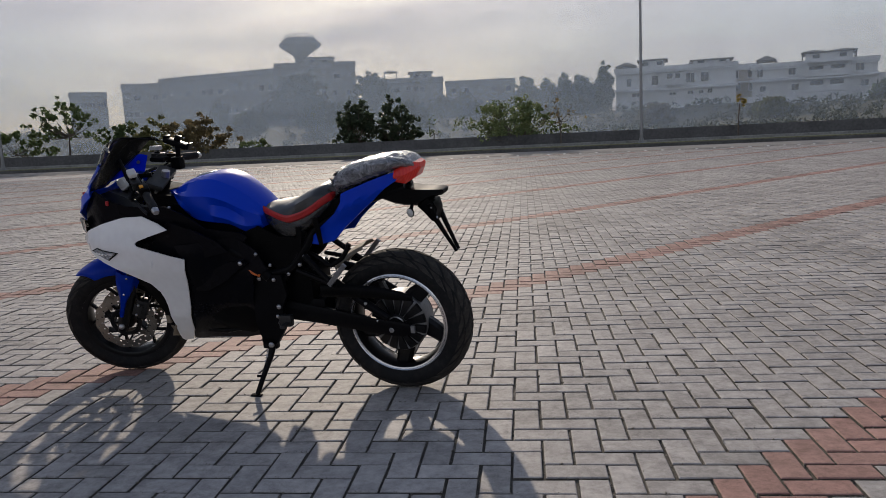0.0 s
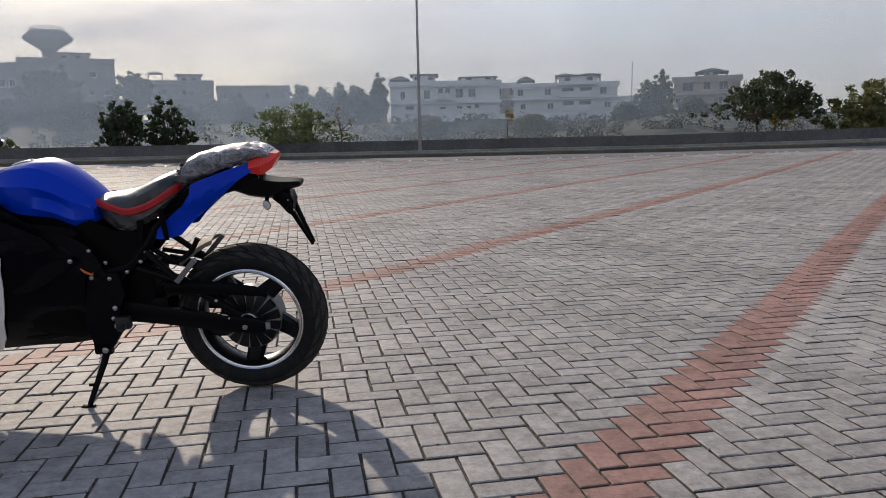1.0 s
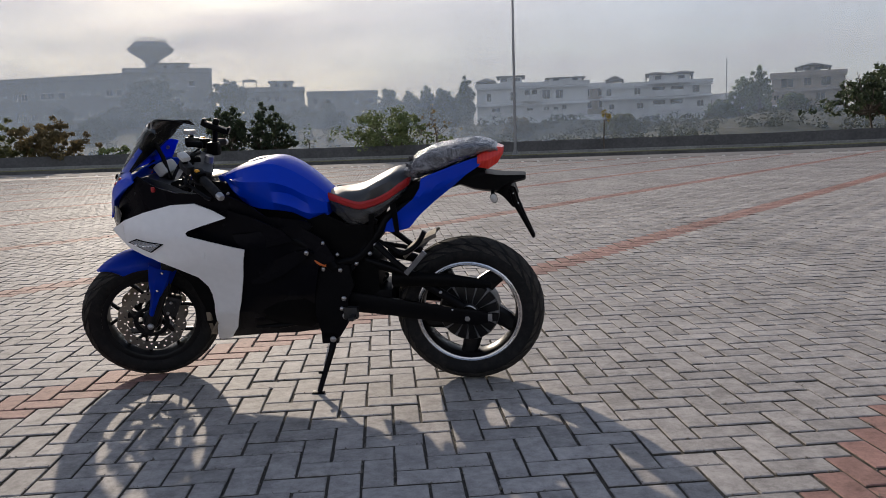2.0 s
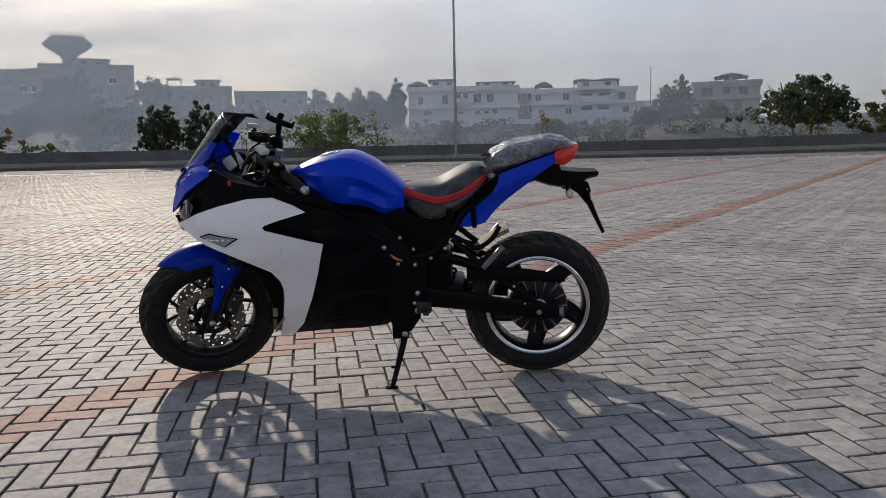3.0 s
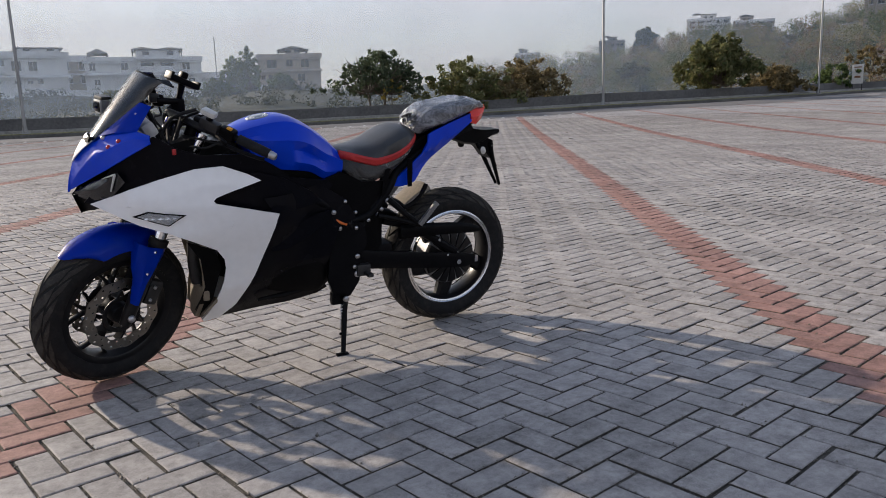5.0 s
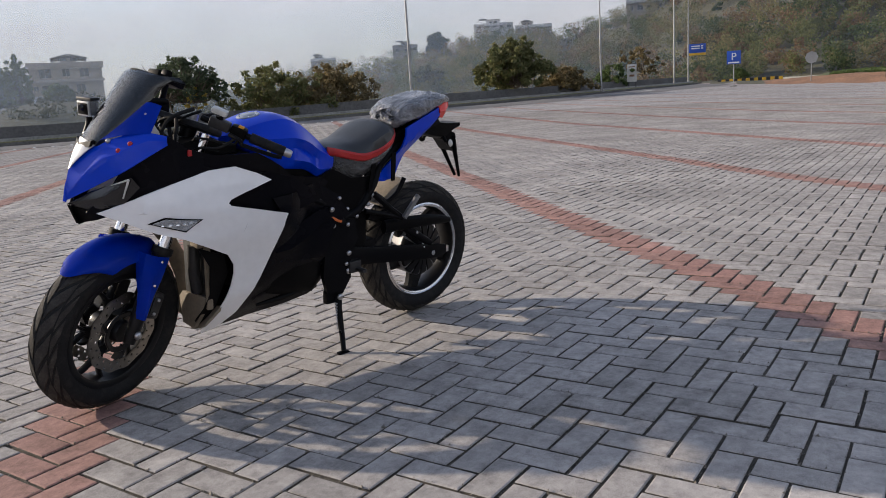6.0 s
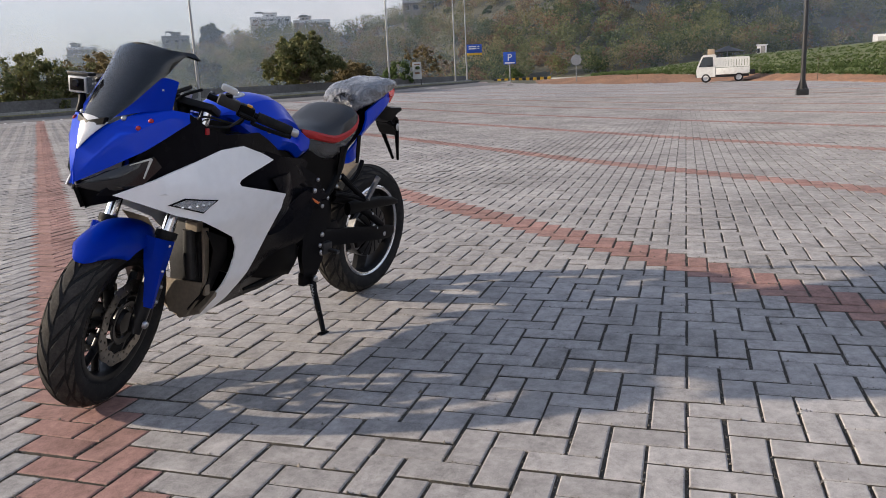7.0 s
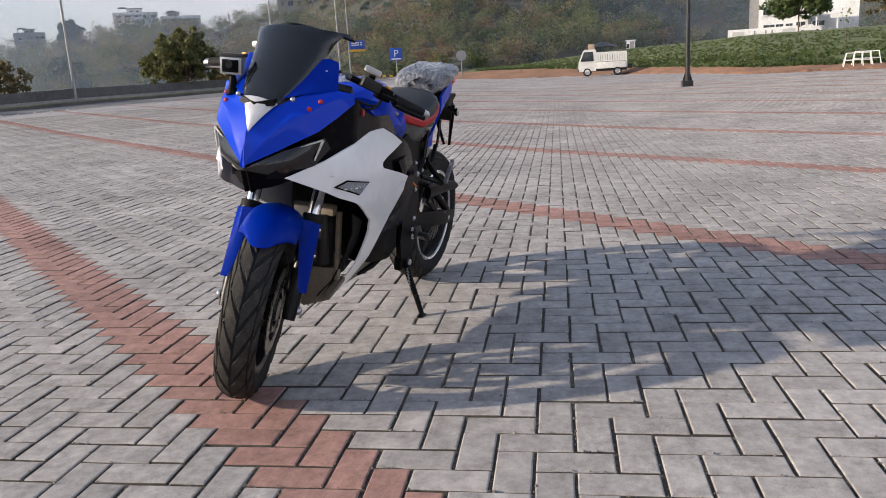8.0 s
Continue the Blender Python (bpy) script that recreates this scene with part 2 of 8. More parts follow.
def loft(rings, cap=True, closed=True):
    bm = bmesh.new()
    vr = [[bm.verts.new(p) for p in r] for r in rings]
    n = len(rings[0])
    for a, b in zip(vr, vr[1:]):
        for k in range(n if closed else n - 1):
            bm.faces.new((a[k], a[(k + 1) % n], b[(k + 1) % n], b[k]))
    if cap and closed:
        bm.faces.new(vr[0][::-1])
        bm.faces.new(vr[-1])
    return bm


def lathe(profile, n=48, closed=True):
    """Profile of (radius, y) turned round the y axis."""
    bm = bmesh.new()
    rings = [[bm.verts.new((r * math.cos(2 * math.pi * k / n), y, r * math.sin(2 * math.pi * k / n))) for r, y in profile] for k in range(n)]
    m = len(profile)
    for k in range(n):
        a, b = rings[k], rings[(k + 1) % n]
        for i in range(m if closed else m - 1):
            bm.faces.new((a[i], a[(i + 1) % m], b[(i + 1) % m], b[i]))
    return bm


def resample(pts, step, closed=True):
    out = []
    q = list(pts) + ([pts[0]] if closed else [])
    for a, b in zip(q, q[1:]):
        k = max(1, int(math.hypot(b[0] - a[0], b[1] - a[1]) / step))
        for s in range(k):
            out.append((a[0] + (b[0] - a[0]) * s / k, a[1] + (b[1] - a[1]) * s / k))
    return out


def panel(outline, yf, thick, side=1, step=0.035, cuts=1):
    """A moulded panel: an outline in x and z, pushed out to y = yf(x, z), with thickness inwards."""
    bm = bmesh.new()
    pts = resample(outline, step)
    vs = [bm.verts.new((x, 0, z)) for x, z in pts]
    es = [bm.edges.new((vs[i], vs[(i + 1) % len(vs)])) for i in range(len(vs))]
    bmesh.ops.triangle_fill(bm, use_beauty=True, use_dissolve=False, edges=es)
    for _ in range(4 * cuts):
        wide = [e for e in bm.edges if len(e.link_faces) == 2 and e.calc_length() > step * 1.8]
        if not wide:
            break
        bmesh.ops.subdivide_edges(bm, edges=wide, cuts=1)
        bmesh.ops.triangulate(bm, faces=[fc for fc in bm.faces if len(fc.verts) > 3])
        bmesh.ops.beautify_fill(bm, faces=list(bm.faces), edges=[e for e in bm.edges if len(e.link_faces) == 2])
    top = list(bm.verts)
    fs = list(bm.faces)
    low = {}
    for v in top:
        y = yf(v.co.x, v.co.z)
        v.co.y = y * side
        low[v] = bm.verts.new((v.co.x, (y - thick) * side, v.co.z))
    border = [e for e in bm.edges if len(e.link_faces) == 1]
    for fc in fs:
        bm.faces.new([low[v] for v in reversed(fc.verts)])
    for e in border:
        a, b = e.verts
        bm.faces.new((a, b, low[b], low[a]))
    return bm


def lerp(x, xs, ys):
    return float(np.interp(x, xs, ys))


# ---- the lie of the land ----
KERB = [(-150.0, 30.0), (-60.0, 34.5), (-22.0, 36.3), (-3.0, 37.0), (10.0, 34.8), (19.0, 32.4), (25.0, 29.4), (30.5, 26.6), (36.0, 24.9), (49.0, 23.5), (63.0, 23.6), (80.0, 25.0)]
KX, KY = [k[0] for k in KERB], [k[1] for k in KERB]
EAST_AZ, EAST_R = [-120, -60, -24, -12, -3, 6, 10, 14, 20], [45, 40, 36, 38, 55, 62, 68, 82, 90]


def rise(x, y):
    """The plaza is a very shallow bowl that climbs to its edges."""
    r, az = math.hypot(x + 3.0, y - 1.5), math.degrees(math.atan2(y - 1.5, x + 3.0))
    if az > 150 or az < -60:
        return 0.0
    k1 = lerp(az, [-60, -40, 0, 15, 30, 130, 150], [0.0, 0.0075, 0.0075, 0.008, 0.0085, 0.0085, 0.0])
    r0 = lerp(az, [-60, 10, 30], [8.0, 8.0, 4.0])
    k2 = lerp(az, [5, 20, 36, 50, 60], [0.0, 0.010, 0.012, 0.004, 0.0])
    u = max(0.0, r - r0)
    return k1 * u * min(1.0, u / 3.0) + k2 * max(0.0, r - 20.0)


def in_plaza(x, y):
    r, az = math.hypot(x + 4.5, y - 2.5), math.degrees(math.atan2(y - 2.5, x + 4.5))
    return y < lerp(x, KX, KY) and x > -120 and (r < lerp(az, EAST_AZ, EAST_R) or az > 90 or az < -120)


HILL_AZ = [-180, -120, -60, -25, -12, 0, 10, 17, 21, 26, 31, 36, 40, 46, 54, 62, 84, 92, 110, 125, 150, 180]
HILL_EL = [1.0, 1.0, 5.0, 6.5, 7.0, 9.5, 9.5, 7.0, 4.9, 3.9, 4.2, 3.3, 2.6, 2.0, 1.8, 1.75, 1.7, 1.9, 2.0, 2.0, 1.4, 1.0]
HILL_R1 = [300, 300, 290, 290, 290, 235, 240, 260, 300, 330, 340, 360, 380, 380, 150, 145, 145, 190, 200, 200, 250, 300]
HILL_R0 = [120, 120, 175, 175, 172, 125, 115, 125, 150, 160, 160, 160, 150, 120, 70, 66, 66, 75, 75, 75, 100, 120]


def terrain(x, y):
    r, az = math.hypot(x, y), math.degrees(math.atan2(y, x))
    r0, r1 = lerp(az, HILL_AZ, HILL_R0), lerp(az, HILL_AZ, HILL_R1)
    top = math.tan(radians(lerp(az, HILL_AZ, HILL_EL))) * r1
    t = (r - r0) / (r1 - r0)
    h = 0.0
    if 0 < t < 1:
        h = top * (t * t * (3 - 2 * t) * 0.55 + t * 0.45)
    elif t >= 1:
        h = top * max(0.2, 1.0 - 0.12 * (t - 1))
    beyond = y - lerp(x, KX, KY)
    base = rise(x, y)
    if beyond > 3.0:
        base = rise(x, y - beyond + 3.0) - min(1.0, (beyond - 3.0) / 14.0) * 2.6
        h = max(0.0, h)
    elif az < 25:
        # grass bank at the eastern side
        rr, aa = math.hypot(x + 4.5, y - 2.5), math.degrees(math.atan2(y - 2.5, x + 4.5))
        e = lerp(aa, EAST_AZ, EAST_R)
        base = min(base, rise(-4.5 + e * math.cos(radians(aa)), 2.5 + e * math.sin(radians(aa))) + 0.02)
        climb = lerp(aa, [-60, -20, -12, -3, 4, 10], [2.6, 2.0, 1.9, 1.5, 0.5, 0.1])
        base += max(0.0, min(1.0, (rr - e) / 4.0)) * lerp(aa, [-20, 0, 6, 10], [0.30, 0.55, 0.55, 0.25]) + max(0.0, min(1.0, (rr - e - 3.0) / 26.0)) * climb
    base *= max(0.0, 1 - max(0.0, t) * 1.5)
    if t > 0.05:
        h += (noise.noise(Vector((x * 0.03, y * 0.03, 3.0))) * 2.0 + noise.noise(Vector((x * 0.11, y * 0.11, 8.0))) * 0.6) * min(1.0, t * 3)
    return base + h


def build_ground():
    rs = [0.0] + [2.0 * 1.045 ** k for k in range(152)]
    rs = [r for r in rs if r < 1500] + [2500.0, 4200.0]
    na = 420
    verts, faces = [(0, 0, -0.0085)], []
    for r in rs[1:]:
        for k in range(na):
            a = 2 * math.pi * k / na
            x, y = r * math.cos(a), r * math.sin(a)
            verts.append((x, y, terrain(x, y) - (0.0110 if r < 9 else 0.0060 if r < 31 else 0.0030)))
    for k in range(na):
        faces.append((0, 1 + k, 1 + (k + 1) % na))
    for j in range(len(rs) - 2):
        o, p = 1 + j * na, 1 + (j + 1) * na
        for k in range(na):
            faces.append((o + k, p + k, p + (k + 1) % na, o + (k + 1) % na))
    ob = raw("ground", verts, faces, [M_PAVED_FAR, M_SCRUB, M_EARTH, M_GRASS])
    for fc in ob.data.polygons:
        c = fc.center
        aa, rr = math.degrees(math.atan2(c.y - 2.5, c.x + 4.5)), math.hypot(c.x + 4.5, c.y - 2.5)
        e = lerp(aa, EAST_AZ, EAST_R)
        if in_plaza(c.x, c.y):
            k = 0
        elif -70 < aa < 11 and rr < e + lerp(aa, [-20, -12, 0, 9], [3.5, 4.5, 7.0, 9.0]):
            k = 2 if aa > 9 or rr > e + 0.5 * lerp(aa, [-20, -12, 0, 9], [3.5, 4.5, 7.0, 9.0]) else 0
        elif -70 < aa < 8 and rr < 108:
            k = 3
        else:
            k = 1
        fc.material_index = k
        fc.use_smooth = True
    tagged(ob, "open ground falling to a scrub valley and rising to hills", "ground", kind="structure")


PAT_O, PAT_A = (-2.921, 3.701), 0.7


def far_paving():
    """The same herringbone for the stretch beyond the laid stones: joints and red courses by cell arithmetic."""
    m, nt, p = shader("paving_far")
    n = nt.nodes
    geo = n.new("ShaderNodeNewGeometry")
    mp = n.new("ShaderNodeMapping")
    mp.vector_type = "TEXTURE"
    mp.inputs["Location"].default_value = (*PAT_O, 0)
    mp.inputs["Rotation"].default_value = (0, 0, radians(PAT_A))
    nt.links.new(geo.outputs["Position"], mp.inputs["Vector"])
    sep = n.new("ShaderNodeSeparateXYZ")
    nt.links.new(mp.outputs["Vector"], sep.inputs[0])

    def op(kind, a, b=None, c=None):
        q = n.new("ShaderNodeMath")
        q.operation = kind
        for i, v in enumerate((a, b, c)):
            if v is None:
                continue
            if isinstance(v, (int, float)):
                q.inputs[i].default_value = v
            else:
                nt.links.new(v, q.inputs[i])
        return q.outputs[0]

    gx, gy = op("MULTIPLY", sep.outputs[0], 10.0), op("MULTIPLY", sep.outputs[1], 10.0)
    i, j = op("FLOOR", gx), op("FLOOR", gy)
    fx, fy = op("FRACT", gx), op("FRACT", gy)
    d = op("ADD", op("SUBTRACT", i, j), 2.0)
    k = op("FLOORED_MODULO", d, 4.0)
    flat = op("LESS_THAN", k, 1.5)
    odd = op("FLOORED_MODULO", k, 2.0)
    lx = op("MULTIPLY", flat, op("ADD", fx, odd))
    ly = op("MULTIPLY", op("SUBTRACT", 1.0, flat), op("ADD", fy, op("SUBTRACT", 1.0, odd)))
    along = op("ADD", lx, ly)
    across = op("ADD", op("MULTIPLY", flat, fy), op("MULTIPLY", op("SUBTRACT", 1.0, flat), fx))
    edge = op("MINIMUM", op("MINIMUM", along, op("SUBTRACT", 2.0, along)), op("MINIMUM", across, op("SUBTRACT", 1.0, across)))
    joint = op("LESS_THAN", edge, 0.055)
    band = op("LESS_THAN", op("FLOORED_MODULO", op("ADD", d, 2.0), 40.0), 3.5)
    cell = n.new("ShaderNodeCombineXYZ")
    nt.links.new(op("SUBTRACT", i, op("MULTIPLY", flat, odd)), cell.inputs[0])
    nt.links.new(op("ADD", j, op("MULTIPLY", op("SUBTRACT", 1.0, flat), odd)), cell.inputs[1])
    wn = n.new("ShaderNodeTexWhiteNoise")
    nt.links.new(cell.outputs[0], wn.inputs["Vector"])
    big = n.new("ShaderNodeTexNoise")
    big.inputs["Scale"].default_value, big.inputs["Detail"].default_value = 0.35, 5.0
    nt.links.new(geo.outputs["Position"], big.inputs["Vector"])
    mix = n.new("ShaderNodeMix")
    mix.data_type = "RGBA"
    mix.inputs["A"].default_value, mix.inputs["B"].default_value = (*GREY, 1), (*RED, 1)
    nt.links.new(band, mix.inputs["Factor"])
    sh = op("ADD", op("MULTIPLY", wn.outputs["Value"], 0.5), op("MULTIPLY", big.outputs["Fac"], 0.8))
    sh = op("ADD", sh, 0.33)
    sh = op("MULTIPLY", sh, op("SUBTRACT", 1.0, op("MULTIPLY", joint, 0.6)))
    mul = n.new("ShaderNodeMix")
    mul.data_type, mul.blend_type = "RGBA", "MULTIPLY"
    mul.inputs["Factor"].default_value = 1.0
    nt.links.new(mix.outputs["Result"], mul.inputs["A"])
    nt.links.new(sh, mul.inputs["B"])
    nt.links.new(mul.outputs["Result"], p.inputs["Base Color"])
    p.inputs["Roughness"].default_value = 0.75
    return m


M_PAVED_FAR = far_paving()
build_ground()


def east_bank(name, lo, hi, lift, material, label, category, rows=9, a0=-66.0, a1=10.5):
    """A ribbon along the eastern edge of the paving, lo to hi metres beyond it, with a ragged rim."""
    verts, faces, n = [], [], 620
    for i in range(n + 1):
        aa = a0 + (a1 - a0) * i / n
        e = lerp(aa, EAST_AZ, EAST_R)
        rag = 0.35 * noise.noise(Vector((aa * 2.3, 0.0, 4.0))) + 0.16 * noise.noise(Vector((aa * 9.0, 3.0, 1.0)))
        for j in range(rows + 1):
            t = j / rows
            rr = e + lo(aa) + (hi(aa) - lo(aa)) * t + rag
            x, y = -4.5 + rr * math.cos(radians(aa)), 2.5 + rr * math.sin(radians(aa))
            z = terrain(x, y) + lift * min(1.0, 4 * t) + 0.05 * noise.noise(Vector((x * 0.9, y * 0.9, 2.0)))
            verts.append((x, y, z + (0.0 if j else -0.05)))
    for i in range(n):
        for j in range(rows):
            q = i * (rows + 1) + j
            faces.append((q, q + 1, q + rows + 2, q + rows + 1))
    ob = raw(name, verts, faces, material)
    for fc in ob.data.polygons:
        fc.use_smooth = True
    return tagged(ob, label, category, kind="structure")


dirt_width = lambda aa: lerp(aa, [-20, -12, 0, 9], [1.2, 1.6, 2.8, 6.5])
east_bank("earth_strip", lambda aa: -1.0, dirt_width, 0.10, M_EARTH, "strip of bare red earth beside the paving", "earth")
east_bank("grass_bank", lambda aa: dirt_width(aa) - 0.4, lambda aa: dirt_width(aa) + 30.0, 0.17, M_GRASS, "uneven grass bank with bare patches", "grass", 14, -66.0, 7.5)


def strip(name, lo, hi, z, material, label, category, thick=0.0, x0=-120.0, x1=80.0, step=1.0):
    """A ribbon that follows the kerb line, from lo to hi metres beyond it."""
    bm = bmesh.new()
    rows = []
    k = int((x1 - x0) / step)
    for s in range(k + 1):
        x = x0 + (x1 - x0) * s / k
        y = lerp(x, KX, KY)
        d = Vector((2.0, lerp(x + 1, KX, KY) - lerp(x - 1, KX, KY), 0)).normalized()
        nrm = Vector((-d.y, d.x, 0))
        g = rise(x, y)
        prof = [(lo, z), (hi, z)] if thick == 0 else [(lo, z - thick), (lo, z), (hi, z), (hi, z - thick)]
        row = []
        for o, h in prof:
            p = Vector((x, y, 0)) + nrm * o
            row.append(bm.verts.new((p.x, p.y, (rise(p.x, p.y) if o < 0 else g) + h)))
        rows.append(row)
    for a, b in zip(rows, rows[1:]):
        for i in range(len(a) - 1):
            bm.faces.new((a[i], a[i + 1], b[i + 1], b[i]))
    ob = part(name, bm, material, smooth=30)
    return tagged(ob, label, category, kind="structure")


strip("road", -4.6, 0.0, 0.012, M_ASPHALT, "strip of worn grey asphalt along the kerb", "road")
# the kerb face lies against the light; that darkness is in this base colour
M_KERB = surface("weathered_backlit_kerb", (0.10, 0.095, 0.088), 0.9, vary=0.35, scale=0.8, fine=10, bump=0.4, second=(0.17, 0.16, 0.145))
M_DRYGRASS = surface("dry_grass", (0.14, 0.15, 0.06), 0.95, vary=0.5, scale=0.35, fine=9, bump=0.8, second=(0.34, 0.31, 0.17))
strip("kerb", 0.0, 0.18, 0.15, M_KERB, "weathered concrete kerb along the edge of the plaza, coloured dark as if backlit", "kerb", 0.2)
strip("verge", 0.18, 1.3, 0.19, M_DRYGRASS, "narrow verge of dry grass behind the kerb", "verge", 0.14)
strip("footpath", 1.3, 1.9, 0.31, M_CONCRETE, "low concrete ledge along the wall", "ledge", 0.3)
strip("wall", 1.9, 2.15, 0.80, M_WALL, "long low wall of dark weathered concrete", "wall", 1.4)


def near_kerb(x, off):
    d = Vector((2.0, lerp(x + 1, KX, KY) - lerp(x - 1, KX, KY), 0)).normalized()
    p = Vector((x, lerp(x, KX, KY), 0)) + Vector((-d.y, d.x, 0)) * off
    return p.x, p.y


def lamp_post(x, y, height, radius, material, flange):
    z = rise(x, y) - 0.01
    root = empty("lamp_post", pose(x, y, z), "tall slender steel lamp post on a bolted foot", "lamp post", "lamp posts")
    part("pole", tube([(0, 0, 0), (0, 0, 0.4), (0, 0, height)], [radius * 1.05, radius, radius * 0.6], 14), material, root)
    part("base_plate", box(0, 0, 0.10, flange * 2, flange * 2, 0.2, 0.01), material, root)
    bm = bmesh.new()
    for a in range(4):
        q = math.pi / 2 * a
        c, s = math.cos(q), math.sin(q)
        vs = [(radius * 0.9 * c, radius * 0.9 * s, 0.19), (flange * 0.95 * c, flange * 0.95 * s, 0.19), (radius * 0.9 * c, radius * 0.9 * s, 0.50)]
        w = Vector((-s, c, 0)) * 0.006
        a0 = [bm.verts.new(Vector(v) - w) for v in vs]
        a1 = [bm.verts.new(Vector(v) + w) for v in vs]
        bm.faces.new(a0)
        bm.faces.new(a1[::-1])
        for i in range(3):
            bm.faces.new((a0[i], a0[(i + 1) % 3], a1[(i + 1) % 3], a1[i]))
    part("gusset", bm, material, root)
    return root


def from_eye(ex, ey, az, r):
    return ex + r * math.cos(radians(az)), ey + r * math.sin(radians(az))


lamp_post(*near_kerb(4.0, 0.6), 9.0, 0.075, M_STEEL, 0.16)
lamp_post(*near_kerb(-27.6, 0.6), 9.0, 0.075, M_STEEL, 0.16)
lamp_post(*near_kerb(30.3, 0.6), 9.0, 0.075, M_STEEL, 0.16)
lamp_post(*from_eye(-4.4, 1.88, 22.3, 57.5), 9.0, 0.075, M_STEEL, 0.16)
lamp_post(*from_eye(-4.4, 1.88, 17.35, 76.0), 10.0, 0.08, M_STEEL, 0.16)
lamp_post(*from_eye(-4.4, 1.88, 16.45, 92.0), 10.0, 0.08, M_STEEL, 0.16)
lamp_post(21.8, -0.94, 9.0, 0.075, M_BLACK_STEEL, 0.17)


# ---- motorcycle ----
def paint(name, base, rough, coat, metal=0.0):
    return surface(name, base, rough, metal=metal, vary=0.04, scale=3.0, fine=35.0, bump=0.0, rough_vary=0.04, coat=coat, spec=0.06)


M_BLUE = paint("blue_lacquer", (0.0, 0.040, 0.52), 0.40, 0.36)
M_WHITE = paint("white_lacquer", (0.84, 0.84, 0.85), 0.4, 1.0)
M_PLASTIC = surface("black_plastic", (0.0035, 0.0035, 0.004), 0.40, vary=0.3, scale=10, fine=160, bump=0.05, dirt=(0.06, 0.055, 0.05), dirt_amount=0.03, spec=0.06)
M_GLOSSBLACK = surface("gloss_black_cover", (0.004, 0.004, 0.006), 0.26, vary=0.2, scale=6, fine=60, bump=0.0, spec=0.07, coat=0.0)
M_FRAME = surface("black_frame_paint", (0.004, 0.004, 0.005), 0.40, vary=0.3, scale=8, fine=90, bump=0.04, dirt=(0.07, 0.06, 0.05), dirt_amount=0.02, spec=0.08)
M_RUBBER = surface("tyre_rubber", (0.011, 0.011, 0.012), 0.72, vary=0.3, scale=12, fine=120, bump=0.12, dirt=(0.12, 0.105, 0.085), dirt_amount=0.14, spec=0.2)
M_TREAD = surface("dusty_tread_rubber", (0.034, 0.031, 0.028), 0.85, vary=0.35, scale=16, fine=160, bump=0.15, dirt=(0.13, 0.115, 0.095), dirt_amount=0.35, spec=0.2)
M_RIMBLACK = surface("black_alloy", (0.007, 0.007, 0.008), 0.34, metal=0.0, vary=0.2, scale=9, fine=60, bump=0.02, dirt=(0.09, 0.075, 0.06), dirt_amount=0.08, spec=0.22)
M_POLISHED = surface("polished_alloy", (0.62, 0.62, 0.63), 0.24, metal=1.0, vary=0.08, scale=14, fine=120, bump=0.02)
M_CHROME = surface("chrome", (0.75, 0.75, 0.76), 0.12, metal=1.0, vary=0.05, scale=14, fine=120, bump=0.0)
M_DISC = surface("brake_steel", (0.30, 0.275, 0.24), 0.40, metal=1.0, vary=0.15, scale=30, fine=200, bump=0.05)
M_CASTING = surface("dark_casting", (0.018, 0.018, 0.019), 0.5, metal=0.2, vary=0.3, scale=12, fine=90, bump=0.1, dirt=(0.12, 0.10, 0.08), dirt_amount=0.12)
M_VINYL = surface("black_vinyl", (0.022, 0.022, 0.023), 0.43, vary=0.25, scale=16, fine=260, bump=0.06, spec=0.6)
M_REDTRIM = surface("red_vinyl", (0.42, 0.018, 0.018), 0.5, vary=0.2, scale=16, fine=200, bump=0.2)
M_TAN = surface("raw_tan_plastic", (0.22, 0.178, 0.128), 0.7, vary=0.2, scale=9, fine=70, bump=0.15, dirt=(0.14, 0.11, 0.08), dirt_amount=0.5)
M_SILVER = surface("brushed_silver", (0.42, 0.42, 0.43), 0.34, metal=0.9, vary=0.1, scale=20, fine=150, bump=0.03)
M_PEARL = surface("pearl_grey", (0.50, 0.50, 0.51), 0.35, metal=0.3, vary=0.12, scale=30, fine=160, bump=0.03, coat=0.4)
M_PEG = surface("worn_peg_alloy", (0.20, 0.20, 0.205), 0.5, metal=0.6, vary=0.2, scale=20, fine=150, bump=0.05)
M_HUB = surface("hub_alloy", (0.24, 0.24, 0.245), 0.55, metal=0.6, vary=0.2, scale=20, fine=90, bump=0.05)
M_YELLOW = surface("orange_plastic", (0.75, 0.33, 0.02), 0.4, vary=0.1, scale=20, fine=80, bump=0.0)
M_REDPLASTIC = surface("red_plastic", (0.36, 0.015, 0.02), 0.3, vary=0.1, scale=20, fine=80, bump=0.0)
M_GREYPLASTIC = surface("pale_grey_plastic", (0.52, 0.51, 0.48), 0.4, vary=0.12, scale=14, fine=80, bump=0.02)
M_LENSDARK = surface("smoked_lens", (0.010, 0.010, 0.012), 0.07, vary=0.3, scale=6, fine=30, bump=0.0, coat=0.2)
M_ORANGEWIRE = surface("orange_cable", (0.60, 0.13, 0.02), 0.5, vary=0.1)


